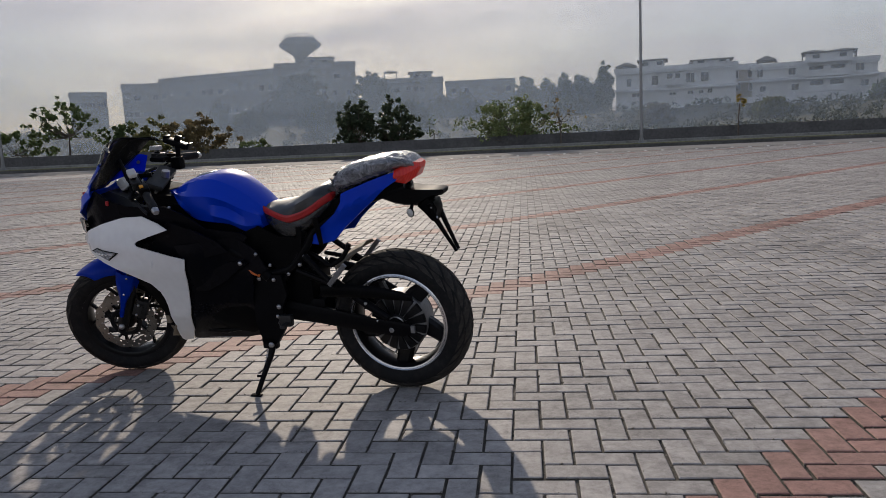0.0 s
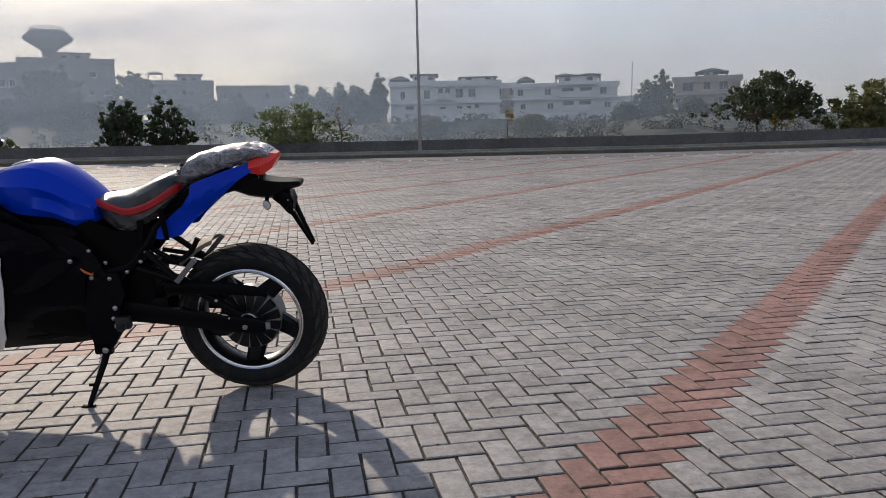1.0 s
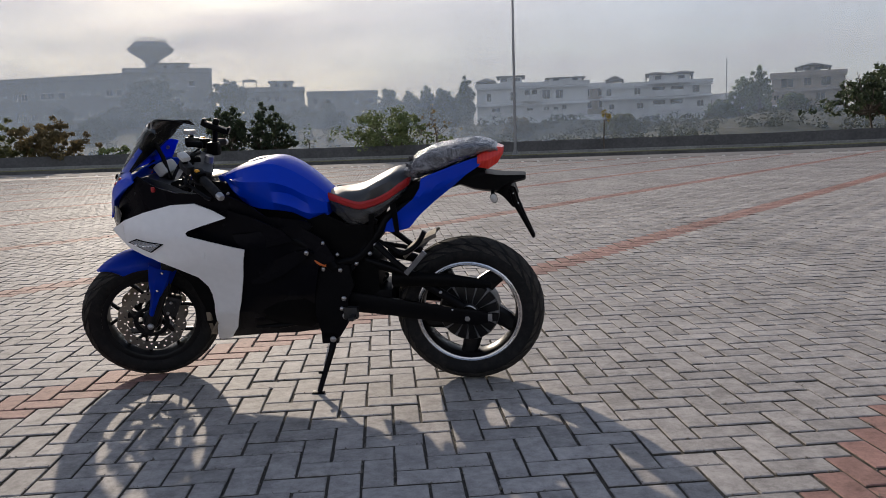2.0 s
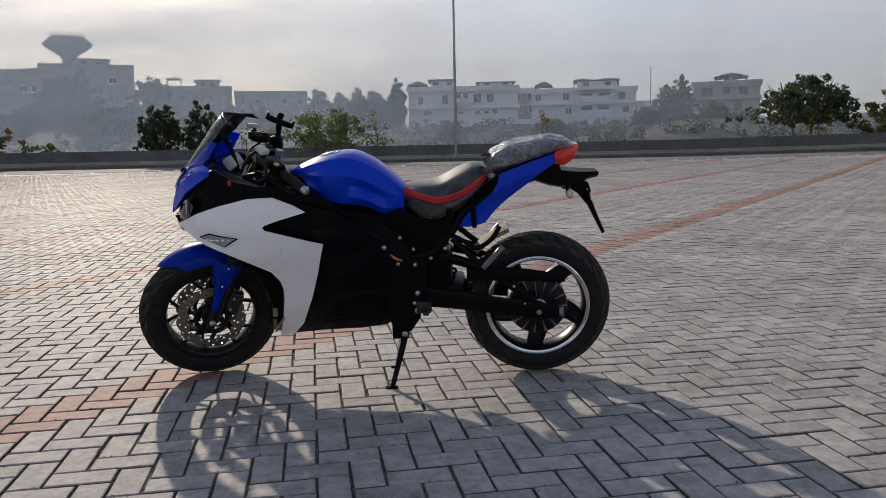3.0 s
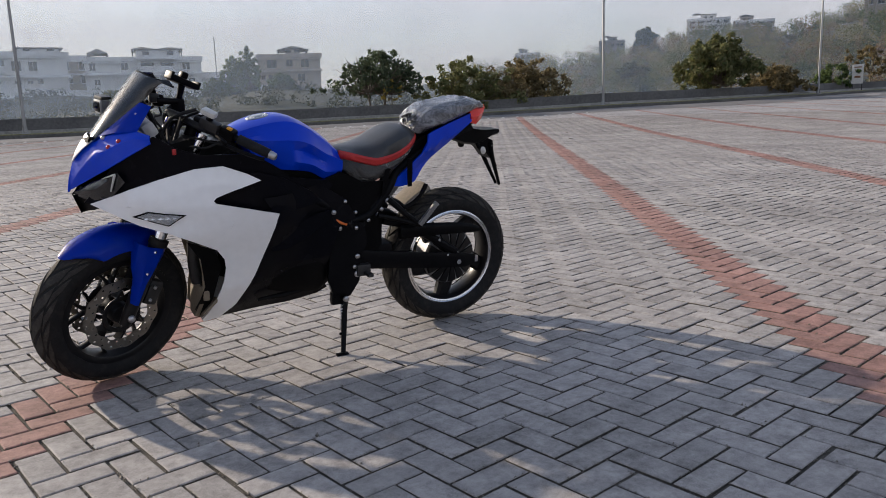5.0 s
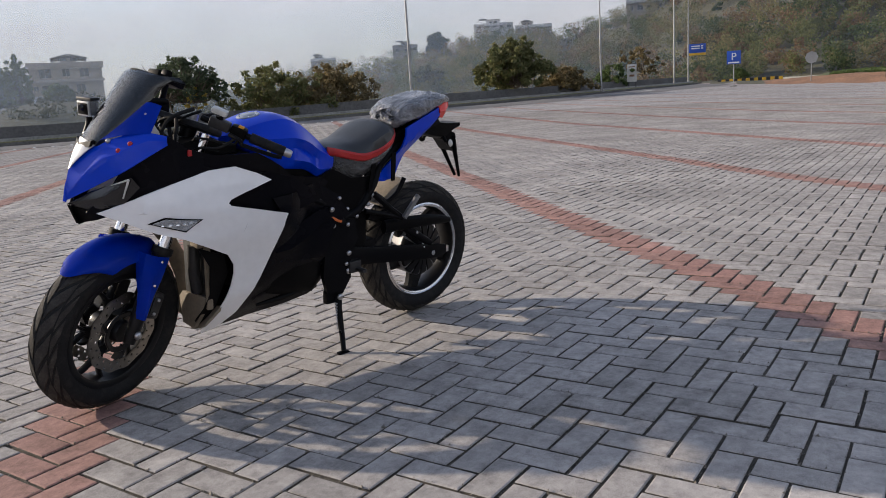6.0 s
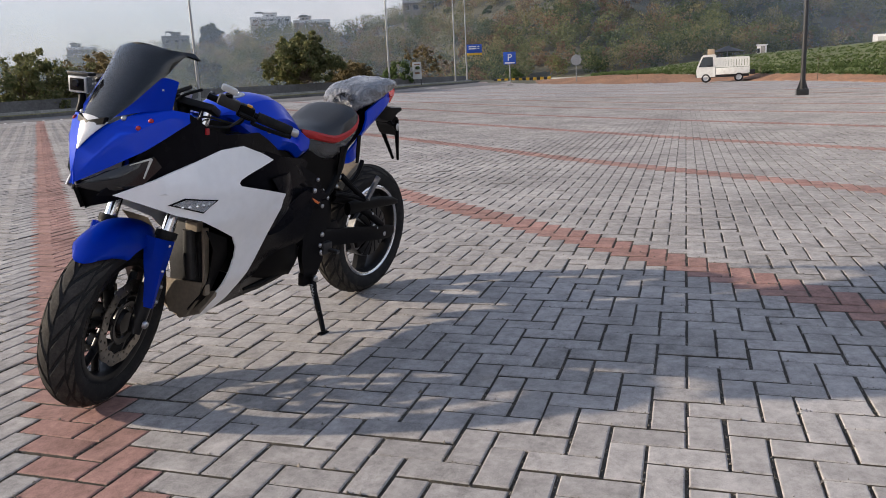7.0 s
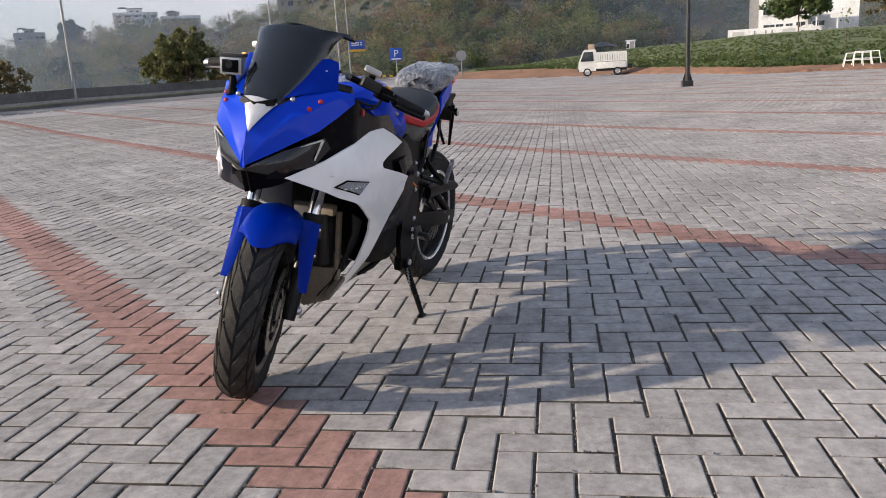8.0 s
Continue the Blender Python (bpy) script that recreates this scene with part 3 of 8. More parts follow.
def clear_lens(name, tint, rough, alpha):
    """A thin clear or tinted plastic: part seen through, part gloss."""
    m, nt, p = shader(name)
    n = nt.nodes
    tr = n.new("ShaderNodeBsdfTransparent")
    tr.inputs["Color"].default_value = (*tint, 1)
    p.inputs["Base Color"].default_value = (*[c * 0.6 for c in tint], 1)
    p.inputs["Roughness"].default_value = rough
    p.inputs["Coat Weight"].default_value, p.inputs["Coat IOR"].default_value, p.inputs["Coat Roughness"].default_value = 1.0, 1.7, 0.10
    mx = n.new("ShaderNodeMixShader")
    mx.inputs[0].default_value = alpha
    nt.links.new(tr.outputs[0], mx.inputs[1])
    nt.links.new(p.outputs[0], mx.inputs[2])
    nt.links.new(mx.outputs[0], n["Material Output"].inputs["Surface"])
    return m


M_SCREEN = clear_lens("smoked_screen", (0.020, 0.022, 0.026), 0.12, 0.94)
M_CLEARLENS = clear_lens("clear_lens", (0.85, 0.87, 0.90), 0.08, 0.35)


def tail_red():
    m, nt, p = shader("red_tail_lens")
    n = nt.nodes
    w = n.new("ShaderNodeTexWave")
    w.inputs["Scale"].default_value, w.inputs["Distortion"].default_value = 60.0, 0.5
    tc = n.new("ShaderNodeTexCoord")
    nt.links.new(tc.outputs["Object"], w.inputs["Vector"])
    mix = n.new("ShaderNodeMix")
    mix.data_type = "RGBA"
    mix.inputs["A"].default_value, mix.inputs["B"].default_value = (0.72, 0.030, 0.024, 1), (0.82, 0.055, 0.034, 1)
    nt.links.new(w.outputs["Fac"], mix.inputs["Factor"])
    nt.links.new(mix.outputs["Result"], p.inputs["Base Color"])
    p.inputs["Roughness"].default_value = 0.12
    p.inputs["Subsurface Weight"].default_value = 0.6
    p.inputs["Subsurface Radius"].default_value = (0.03, 0.004, 0.003)
    return m


M_TAIL = tail_red()


def wrap_film(name, base):
    """Crinkled clear film over black vinyl: sharp folds with bright glints."""
    m, nt, p = shader(name)
    n = nt.nodes
    tc = n.new("ShaderNodeTexCoord")
    mp = n.new("ShaderNodeMapping")
    mp.inputs["Scale"].default_value = (0.6, 1.4, 1.0)
    nt.links.new(tc.outputs["Object"], mp.inputs["Vector"])
    v = n.new("ShaderNodeTexVoronoi")
    v.feature = "DISTANCE_TO_EDGE"
    v.inputs["Scale"].default_value = 26.0
    ns = n.new("ShaderNodeTexNoise")
    ns.inputs["Scale"].default_value, ns.inputs["Detail"].default_value, ns.inputs["Distortion"].default_value = 20.0, 5.0, 1.6
    mixv = n.new("ShaderNodeMix")
    mixv.data_type = "VECTOR"
    mixv.inputs["Factor"].default_value = 0.25
    nt.links.new(mp.outputs["Vector"], ns.inputs["Vector"])
    nt.links.new(mp.outputs["Vector"], mixv.inputs["A"])
    nt.links.new(ns.outputs["Color"], mixv.inputs["B"])
    nt.links.new(mixv.outputs["Result"], v.inputs["Vector"])
    s = n.new("ShaderNodeMath")
    s.operation = "ADD"
    nt.links.new(v.outputs["Distance"], s.inputs[0])
    nt.links.new(ns.outputs["Fac"], s.inputs[1])
    bp = n.new("ShaderNodeBump")
    bp.inputs["Strength"].default_value, bp.inputs["Distance"].default_value = 0.55, 0.012
    nt.links.new(s.outputs[0], bp.inputs["Height"])
    nt.links.new(bp.outputs["Normal"], p.inputs["Normal"])
    fold = n.new("ShaderNodeTexNoise")
    fold.inputs["Scale"].default_value, fold.inputs["Detail"].default_value, fold.inputs["Roughness"].default_value, fold.inputs["Distortion"].default_value = 17.0, 7.0, 0.7, 2.2
    nt.links.new(mp.outputs["Vector"], fold.inputs["Vector"])
    fr = n.new("ShaderNodeValToRGB")
    fr.color_ramp.elements[0].position, fr.color_ramp.elements[0].color = 0.38, (*[c * 0.32 for c in base], 1)
    fr.color_ramp.elements[1].position, fr.color_ramp.elements[1].color = 0.66, (*[min(1.0, c * 2.0) for c in base], 1)
    nt.links.new(fold.outputs["Fac"], fr.inputs["Fac"])
    nt.links.new(fr.outputs["Color"], p.inputs["Base Color"])
    p.inputs["Roughness"].default_value = 0.16
    p.inputs["Coat Weight"].default_value = 1.0
    p.inputs["Coat Roughness"].default_value = 0.10
    nt.links.new(bp.outputs["Normal"], p.inputs["Coat Normal"])
    p.inputs["Specular IOR Level"].default_value = 0.5
    return m


M_FILM = wrap_film("crinkled_film", (0.13, 0.13, 0.14))
M_FILM_DARK = wrap_film("film_over_black", (0.014, 0.0145, 0.016))

HEADING, LEAN_LEFT = 168.8, 8.0
bike = new("motorcycle")
_h = radians(HEADING)
_f = Vector((math.cos(_h), math.sin(_h), 0))
_l0 = Vector((-math.sin(_h), math.cos(_h), 0))
_k = radians(LEAN_LEFT)
_l = _l0 * math.cos(_k) - Vector((0, 0, 1)) * math.sin(_k)
_u = _l0 * math.sin(_k) + Vector((0, 0, 1)) * math.cos(_k)
BIKE_M = Matrix(((_f.x, _l.x, _u.x, -1.3666), (_f.y, _l.y, _u.y, 3.7333), (_f.z, _l.z, _u.z, 0.0006), (0, 0, 0, 1)))
bike.matrix_world = BIKE_M
tagged(bike, "blue and white electric sports motorcycle leaning on its side stand", "motorcycle")

STEER_P = Vector((1.375, 0.0, 0.282))
STEER_AXIS = Vector((-math.sin(radians(25)), 0, math.cos(radians(25))))
STEER = Matrix.Translation(STEER_P) @ Matrix.Rotation(radians(22.0), 4, STEER_AXIS) @ Matrix.Translation(-STEER_P)
UNSTEER = STEER.inverted()


def turned(bm, m):
    bmesh.ops.transform(bm, matrix=m, verts=bm.verts)
    return bm


def mirror(bm):
    for v in bm.verts:
        v.co.y = -v.co.y
    bmesh.ops.reverse_faces(bm, faces=bm.faces)
    return bm


def bolt(p, r, axis, material, parent, name="bolt", h=0.006, label=""):
    """A dome-head bolt at p, facing along axis."""
    q = Vector(axis).to_track_quat("Y", "Z").to_matrix().to_4x4()
    bm = lathe([(0.0005, h), (r * 0.55, h * 0.85), (r * 0.9, h * 0.45), (r, 0.0), (r, -0.004), (0.0005, -0.004)], 12, closed=False)
    return part(name, turned(bm, Matrix.Translation(p) @ q), material, parent, label)


def tyre_profile(R, half, rim_r, crown):
    pts = []
    for s in range(13):
        t = -1 + 2 * s / 12
        a = t * radians(72)
        y = half * math.sin(a) / math.sin(radians(72))
        r = R - crown * (1 - math.cos(a)) / (1 - math.cos(radians(72)))
        pts.append((r, y))
    side = [(R - crown - (R - crown - rim_r) * q, half * b) for q, b in ((0.35, 1.0), (0.7, 0.93), (1.0, 0.80))]
    prof = [(r, -y) for r, y in reversed(side)] + pts + side
    return prof


def tyre(R, half, rim_r, crown, m, parent, grooves, n=72):
    prof = tyre_profile(R, half, rim_r, crown)
    bm = lathe(prof, n, closed=True)
    ob = part("tyre", turned(bm, m), M_RUBBER, parent, "black road tyre with a dusty grooved tread", smooth=50)
    # tread blocks: raised lugs with slanting grooves between
    bm = bmesh.new()
    for k in range(grooves):
        for side in (-1, 1):
            a0 = 2 * math.pi * (k + (0.5 if side > 0 else 0.0)) / grooves
            for lo, hi, w in ((3, 42, 0.80), (46, 68, 0.72)):
                rows = []
                for s in range(5):
                    t = radians(lo + (hi - lo) * s / 4)
                    y = half * math.sin(t) / math.sin(radians(72)) * side
                    r = R - crown * (1 - math.cos(t)) / (1 - math.cos(radians(72)))
                    lead = a0 + 2 * math.pi / grooves * (0.9 * s / 4 + (lo - 6) / 60)
                    span = 2 * math.pi / grooves * w
                    nx, ny = math.cos(t), math.sin(t) * side
                    ring = []
                    for q, up in ((0.0, -0.001), (span * 0.08, 0.0032), (span * 0.92, 0.0032), (span, -0.001)):
                        rr, yy = r + nx * up, y + ny * up
                        ring.append(bm.verts.new((rr * math.cos(lead + q), yy, rr * math.sin(lead + q))))
                    rows.append(ring)
                for r0, r1 in zip(rows, rows[1:]):
                    for i in range(3):
                        bm.faces.new((r0[i], r0[i + 1], r1[i + 1], r1[i]))
    part("tread", turned(bm, m), M_TREAD, parent, "dusty tread blocks between slanting grooves")
    return ob


def spoke(bm, r0, r1, w0, w1, y0, y1, ang, skew=0.0):
    """A cast spoke from r0 to r1, w wide and from y0 to y1 thick, with chamfered edges."""
    rows = []
    for s in range(4):
        t = s / 3
        r = r0 + (r1 - r0) * t
        w = (w0 + (w1 - w0) * t) / 2
        a = ang + skew * t
        c, sn = math.cos(a), math.sin(a)
        ring = []
        for du, y in ((-w, y0 * 0.5), (-w * 0.6, y0), (w * 0.6, y0), (w, y0 * 0.5), (w, y1 * 0.5), (w * 0.6, y1), (-w * 0.6, y1), (-w, y1 * 0.5)):
            ring.append(bm.verts.new((r * c - du * sn, y, r * sn + du * c)))
        rows.append(ring)
    for a, b in zip(rows, rows[1:]):
        for k in range(8):
            bm.faces.new((a[k], a[(k + 1) % 8], b[(k + 1) % 8], b[k]))
    bm.faces.new(rows[0][::-1])
    bm.faces.new(rows[-1])


# rear wheel with its hub motor
RW = Matrix.Translation((0.007, 0, 0.309))
bm = lathe([(0.199, -0.050), (0.207, -0.058), (0.214, -0.058), (0.216, -0.050), (0.204, -0.030), (0.197, 0.0), (0.204, 0.030), (0.216, 0.050), (0.214, 0.058), (0.207, 0.058), (0.199, 0.050), (0.190, 0.025), (0.188, 0.0), (0.190, -0.025)], 72)
rear_wheel = part("rear_wheel", turned(bm, RW), M_RIMBLACK, bike, "black alloy wheel with a hub motor")
tyre(0.304, 0.070, 0.214, 0.042, RW, rear_wheel, 24)
for s in (-1, 1):
    bm = lathe([(0.2000, s * 0.0590), (0.2055, s * 0.0615), (0.2075, s * 0.0600), (0.2110, s * 0.0630), (0.2165, s * 0.0600), (0.2175, s * 0.0565), (0.1990, s * 0.0560)], 96)
    part("rim_edge", turned(bm, RW), M_POLISHED, rear_wheel, "polished silver rim edge")
for k in range(5):
    bm = bmesh.new()
    spoke(bm, 0.112, 0.195, 0.082, 0.066, -0.024, 0.024, radians(72 * k - 95), radians(9))
    part("spoke", turned(bm, RW), M_RIMBLACK, rear_wheel)
bm = lathe([(0.0005, -0.066), (0.040, -0.066), (0.118, -0.052), (0.125, -0.042), (0.1235, -0.020), (0.1235, 0.020), (0.125, 0.042), (0.118, 0.052), (0.040, 0.066), (0.0005, 0.066)], 60, closed=False)
hub = part("hub_motor", turned(bm, RW), M_HUB, rear_wheel, "round alloy hub motor behind black cooling blades")
bm = lathe([(0.0005, 0.078), (0.036, 0.078), (0.044, 0.072), (0.044, 0.060), (0.0005, 0.060)], 40, closed=False)
part("hub_cap", turned(bm, RW), M_RIMBLACK, rear_wheel)
# black cooling blades that leave narrow wedges of bare alloy between them
blade_mesh = None
for k in range(15):
    for s in (-1, 1):
        m = RW @ Matrix.Rotation(2 * math.pi * k / 15, 4, "Y")
        if blade_mesh is None or s < 0 and k == 0:
            rows = []
            for r, y, a in ((0.040, 0.071, 0.195), (0.070, 0.068, 0.190), (0.100, 0.063, 0.176), (0.118, 0.057, 0.168), (0.123, 0.046, 0.166)):
                rows.append([(r * math.cos(a * q), s * (y - (0.005 if abs(q) == 1 else 0.0)), r * math.sin(a * q)) for q in (-1, -0.86, 0, 0.86, 1)] + [(r * math.cos(a), s * (y - 0.014), r * math.sin(a)), (r * math.cos(a), s * (y - 0.014), -r * math.sin(a))])
            blade = part("cooling_blade", loft(rows), M_RIMBLACK, rear_wheel)
            if s > 0:
                blade_mesh = blade.data
            else:
                back_mesh = blade.data
        else:
            blade = new("cooling_blade", blade_mesh if s > 0 else back_mesh)
            blade.parent = rear_wheel
        blade.matrix_basis = m
bm = lathe([(0.070, -0.078), (0.112, -0.078), (0.112, -0.074), (0.070, -0.074)], 48)
part("rear_disc", turned(bm, RW), M_DISC, rear_wheel)
bm = lathe([(0.0005, 0.135), (0.010, 0.135), (0.0155, 0.130), (0.0155, 0.098), (0.0005, 0.098)], 6, closed=False)
part("axle_nut", turned(bm, RW), M_SILVER, bike)
bm = lathe([(0.034, 0.082), (0.038, 0.080), (0.038, 0.074), (0.034, 0.074)], 32)
part("bearing_ring", turned(bm, RW), M_SILVER, rear_wheel)

# swingarm
for s in (1, -1):
    rings = []
    for x, zc, h, w in ((-0.075, 0.312, 0.042, 0.016), (-0.03, 0.312, 0.062, 0.018), (0.06, 0.322, 0.066, 0.020), (0.20, 0.338, 0.070, 0.022), (0.34, 0.352, 0.074, 0.026), (0.43, 0.365, 0.080, 0.028), (0.52, 0.378, 0.086, 0.028)):
        y = 0.112 + (0.012 if x < 0.1 else 0.0) - (0.02 if x > 0.3 else 0)
        rings.append([(x, s * (y + dy * w / 2), zc + dz * h / 2) for dy, dz in ((-1, -0.7), (-0.6, -1), (0.6, -1), (1, -0.7), (1, 0.7), (0.6, 1), (-0.6, 1), (-1, 0.7))])
    part("swingarm", loft(rings), M_FRAME, bike, "black box-section swingarm")
    part("swingarm_brace", tube([(0.02, s * 0.118, 0.355), (0.12, s * 0.116, 0.42), (0.25, s * 0.10, 0.50), (0.36, s * 0.09, 0.53)], [0.017, 0.018, 0.02, 0.022], 12), M_FRAME, bike)
part("swingarm_bridge", box(0.36, 0, 0.375, 0.10, 0.19, 0.10, 0.02), M_FRAME, bike)
bm = box(-0.075, 0.124, 0.312, 0.035, 0.012, 0.03, 0.003)
part("chain_adjuster", bm, M_SILVER, bike)
# tapered torque arm above the hub
rings = []
for x, zc, r in ((0.30, 0.475, 0.030), (0.20, 0.476, 0.030), (0.05, 0.468, 0.026), (-0.05, 0.456, 0.020), (-0.095, 0.447, 0.010)):
    rings.append([(x, 0.128 + math.cos(a) * r * 0.55, zc + math.sin(a) * r) for a in [2 * math.pi * q / 12 for q in range(12)]])
part("chain_guard", loft(rings), M_PLASTIC, bike, "black tapered guard over the hub")
# shock absorber
bm = bmesh.new()
sp = []
for k in range(90):
    t = k / 89
    a = t * 2 * math.pi * 7
    c = Vector((0.37, 0, 0.43)).lerp(Vector((0.50, 0, 0.66)), t)
    d = (Vector((0.50, 0, 0.66)) - Vector((0.37, 0, 0.43))).normalized()
    e1 = d.cross(Vector((0, 1, 0))).normalized()
    sp.append(c + (Vector((0, 1, 0)) * math.cos(a) + e1 * math.sin(a)) * 0.034)
add_tube(bm, sp, 0.006, 6)
part("shock_spring", bm, M_FRAME, bike)
part("shock_body", tube([(0.36, 0, 0.41), (0.51, 0, 0.68)], 0.02, 12), M_FRAME, bike)
part("controller_box", box(0.425, 0, 0.46, 0.13, 0.19, 0.19, 0.02), M_PLASTIC, bike, "black controller box behind the pivot")
# dusty rear hugger behind the seat post
rings = []
for k in range(9):
    a = radians(42 + 27 * k / 8)
    r = 0.358
    c = Vector((r * math.cos(a), 0, 0.31 + r * math.sin(a)))
    o = Vector((math.cos(a), 0, math.sin(a)))
    rings.append([c + o * h + Vector((0, y, 0)) for y, h in ((-0.066, -0.014), (-0.055, 0.0), (0, 0.009), (0.055, 0.0), (0.066, -0.014), (0.055, -0.004), (0, 0.005), (-0.055, -0.004))])
part("rear_hugger", loft(rings), surface("dusty_plastic", (0.22, 0.185, 0.145), 0.8, vary=0.3, scale=14, fine=90, bump=0.1), bike, "dust-covered inner mudguard")
part("hugger_stay", tube(curve_points([(0.36, 0.09, 0.63), (0.30, 0.10, 0.60), (0.26, 0.10, 0.575), (0.20, 0.10, 0.61), (0.165, 0.10, 0.665)]), 0.010, 8), M_FRAME, bike)

# frame rails
for s in (1, -1):
    part("frame_rail", tube(curve_points([(1.12, s * 0.05, 0.83), (1.0, s * 0.13, 0.76), (0.80, s * 0.15, 0.70), (0.62, s * 0.145, 0.62), (0.53, s * 0.135, 0.53)]), 0.024, 12), M_FRAME, bike)
    part("subframe_rail", tube(curve_points([(0.53, s * 0.125, 0.545), (0.43, s * 0.12, 0.57), (0.35, s * 0.115, 0.66), (0.29, s * 0.095, 0.74), (0.10, s * 0.055, 0.83), (-0.08, s * 0.04, 0.88)]), 0.017, 10), M_FRAME, bike)
    part("subframe_strut", tube([(0.47, s * 0.12, 0.52), (0.40, s * 0.11, 0.62), (0.36, s * 0.10, 0.72)], 0.013, 10), M_FRAME, bike)
# pivot plates
PLATE = [(0.60, 0.55), (0.47, 0.545), (0.455, 0.46), (0.485, 0.40), (0.49, 0.30), (0.53, 0.24), (0.60, 0.235), (0.625, 0.33), (0.615, 0.44)]
for s in (1, -1):
    part("pivot_plate", panel(PLATE, lambda x, z: 0.150, 0.02, s, 0.05, 0), M_FRAME, bike, "black steel pivot plate")
for p, r in (((0.575, 0.152, 0.53), 0.010), ((0.505, 0.152, 0.525), 0.009), ((0.50, 0.152, 0.405), 0.011), ((0.512, 0.152, 0.362), 0.009), ((0.50, 0.152, 0.33), 0.014), ((0.443, 0.13, 0.545), 0.009), ((0.385, 0.13, 0.585), 0.009), ((0.36, 0.128, 0.62), 0.009), ((0.62, 0.203, 0.612), 0.010), ((0.56, 0.17, 0.642), 0.008), ((0.51, 0.155, 0.59), 0.008), ((0.11, 0.129, 0.42), 0.008), ((0.065, 0.128, 0.345), 0.008), ((0.90, 0.222, 0.86), 0.006)):
    bolt(p, r, (0, 1, 0), M_SILVER, bike)
part("orange_cable", tube(curve_points([(0.60, 0.17, 0.575), (0.58, 0.175, 0.56), (0.555, 0.17, 0.55)]), 0.006, 8), M_ORANGEWIRE, bike, "short orange cable")
# foot pegs and hangers
for s in (1, -1):
    rings = []
    part("peg_hanger", tube([(0.355, s * 0.13, 0.625), (0.285, s * 0.150, 0.56), (0.225, s * 0.160, 0.512)], [0.014, 0.012, 0.013], 8), M_FRAME, bike)
    part("peg_hanger_strut", tube([(0.40, s * 0.13, 0.56), (0.30, s * 0.150, 0.535), (0.225, s * 0.160, 0.508)], 0.010, 8), M_FRAME, bike)
    teeth = [(-0.010, -0.058)]
    for q in range(9):
        z = -0.052 + q * 0.012
        teeth += [(-0.010, z), (-0.0076, z + 0.002), (-0.0076, z + 0.006), (-0.010, z + 0.008)]
    teeth += [(-0.010, 0.058), (0.010, 0.058), (0.010, -0.058)]
    bm = loft([[(x, y, z) for x, z in teeth] for y in (-0.007, 0.007)])
    turned(bm, Matrix.Translation((0.195, s * 0.182, 0.560)) @ Matrix.Rotation(radians(-42), 4, "Y"))
    part("pillion_peg", bm, M_PEG, bike, "folded ribbed metal foot peg")
    bm = box(0.465, s * 0.180, 0.335, 0.024, 0.06, 0.014, 0.004)
    part("rider_peg", bm, M_CASTING, bike, "ribbed metal foot peg")
part("peg_bracket", box(0.475, 0.15, 0.345, 0.06, 0.03, 0.05, 0.008), M_CASTING, bike)

# side stand
stand = part("side_stand", tube([(0.556, 0.150, 0.235), (0.566, 0.170, 0.185), (0.590, 0.222, 0.100), (0.606, 0.254, 0.044)], [0.016, 0.013, 0.011, 0.010], 10), M_FRAME, bike, "black side stand folded out on the paving")
part("stand_pivot", box(0.575, 0.135, 0.235, 0.07, 0.03, 0.055, 0.008), M_FRAME, bike)
bm = box(0, 0, 0, 0.05, 0.022, 0.008, 0.002)
turned(bm, Matrix.Translation((0.610, 0.256, 0.039)) @ Matrix.Rotation(radians(-8), 4, "X"))
part("stand_foot", bm, M_FRAME, stand)
part("stand_tang", tube([(0.588, 0.215, 0.11), (0.608, 0.232, 0.118)], 0.006, 8), M_FRAME, stand)
bolt((0.556, 0.168, 0.235), 0.013, (0, 1, 0), M_SILVER, bike)
sp = [Vector((0.575, 0.165, 0.215)).lerp(Vector((0.592, 0.20, 0.118)), k / 40) + Vector((math.cos(k * 1.25), math.sin(k * 1.25) * 0.4, 0)) * 0.006 for k in range(41)]
part("stand_spring", tube(sp, 0.0022, 6), M_SILVER, stand)

# battery box and lower body
rings = []
for x, hw, z0, z1 in ((0.60, 0.12, 0.30, 0.62), (0.66, 0.145, 0.27, 0.70), (0.78, 0.140, 0.28, 0.74), (0.92, 0.125, 0.32, 0.74), (1.04, 0.095, 0.38, 0.72)):
    zm = (z0 + z1) / 2
    rings.append([(x, y * hw, z) for y, z in ((-0.8, z0), (0.8, z0), (1, z0 + 0.05), (1, z1 - 0.06), (0.8, z1), (-0.8, z1), (-1, z1 - 0.06), (-1, z0 + 0.05))])
part("battery_case", loft(rings), M_PLASTIC, bike, "black battery case inside the fairing")


def y_white(x, z):
    a = lerp(x, [0.8, 0.9, 1.05, 1.25, 1.35, 1.44, 1.5], [0.245, 0.257, 0.255, 0.25, 0.215, 0.143, 0.09])
    b = lerp(z, [0.18, 0.25, 0.35, 0.5, 0.6, 0.8], [0.035, 0.096, 0.160, 0.210, 0.25, 0.25])
    crease = 0.010 * max(0.0, 1 - abs(z - (0.665 + (x - 0.85) * 0.10)) / 0.05)
    if z < 0.62:
        return min(a, b)
    return a * lerp(z, [0.62, 0.75, 0.83], [1, 1, 0.92]) + crease * (1 if x < 1.35 else 0)


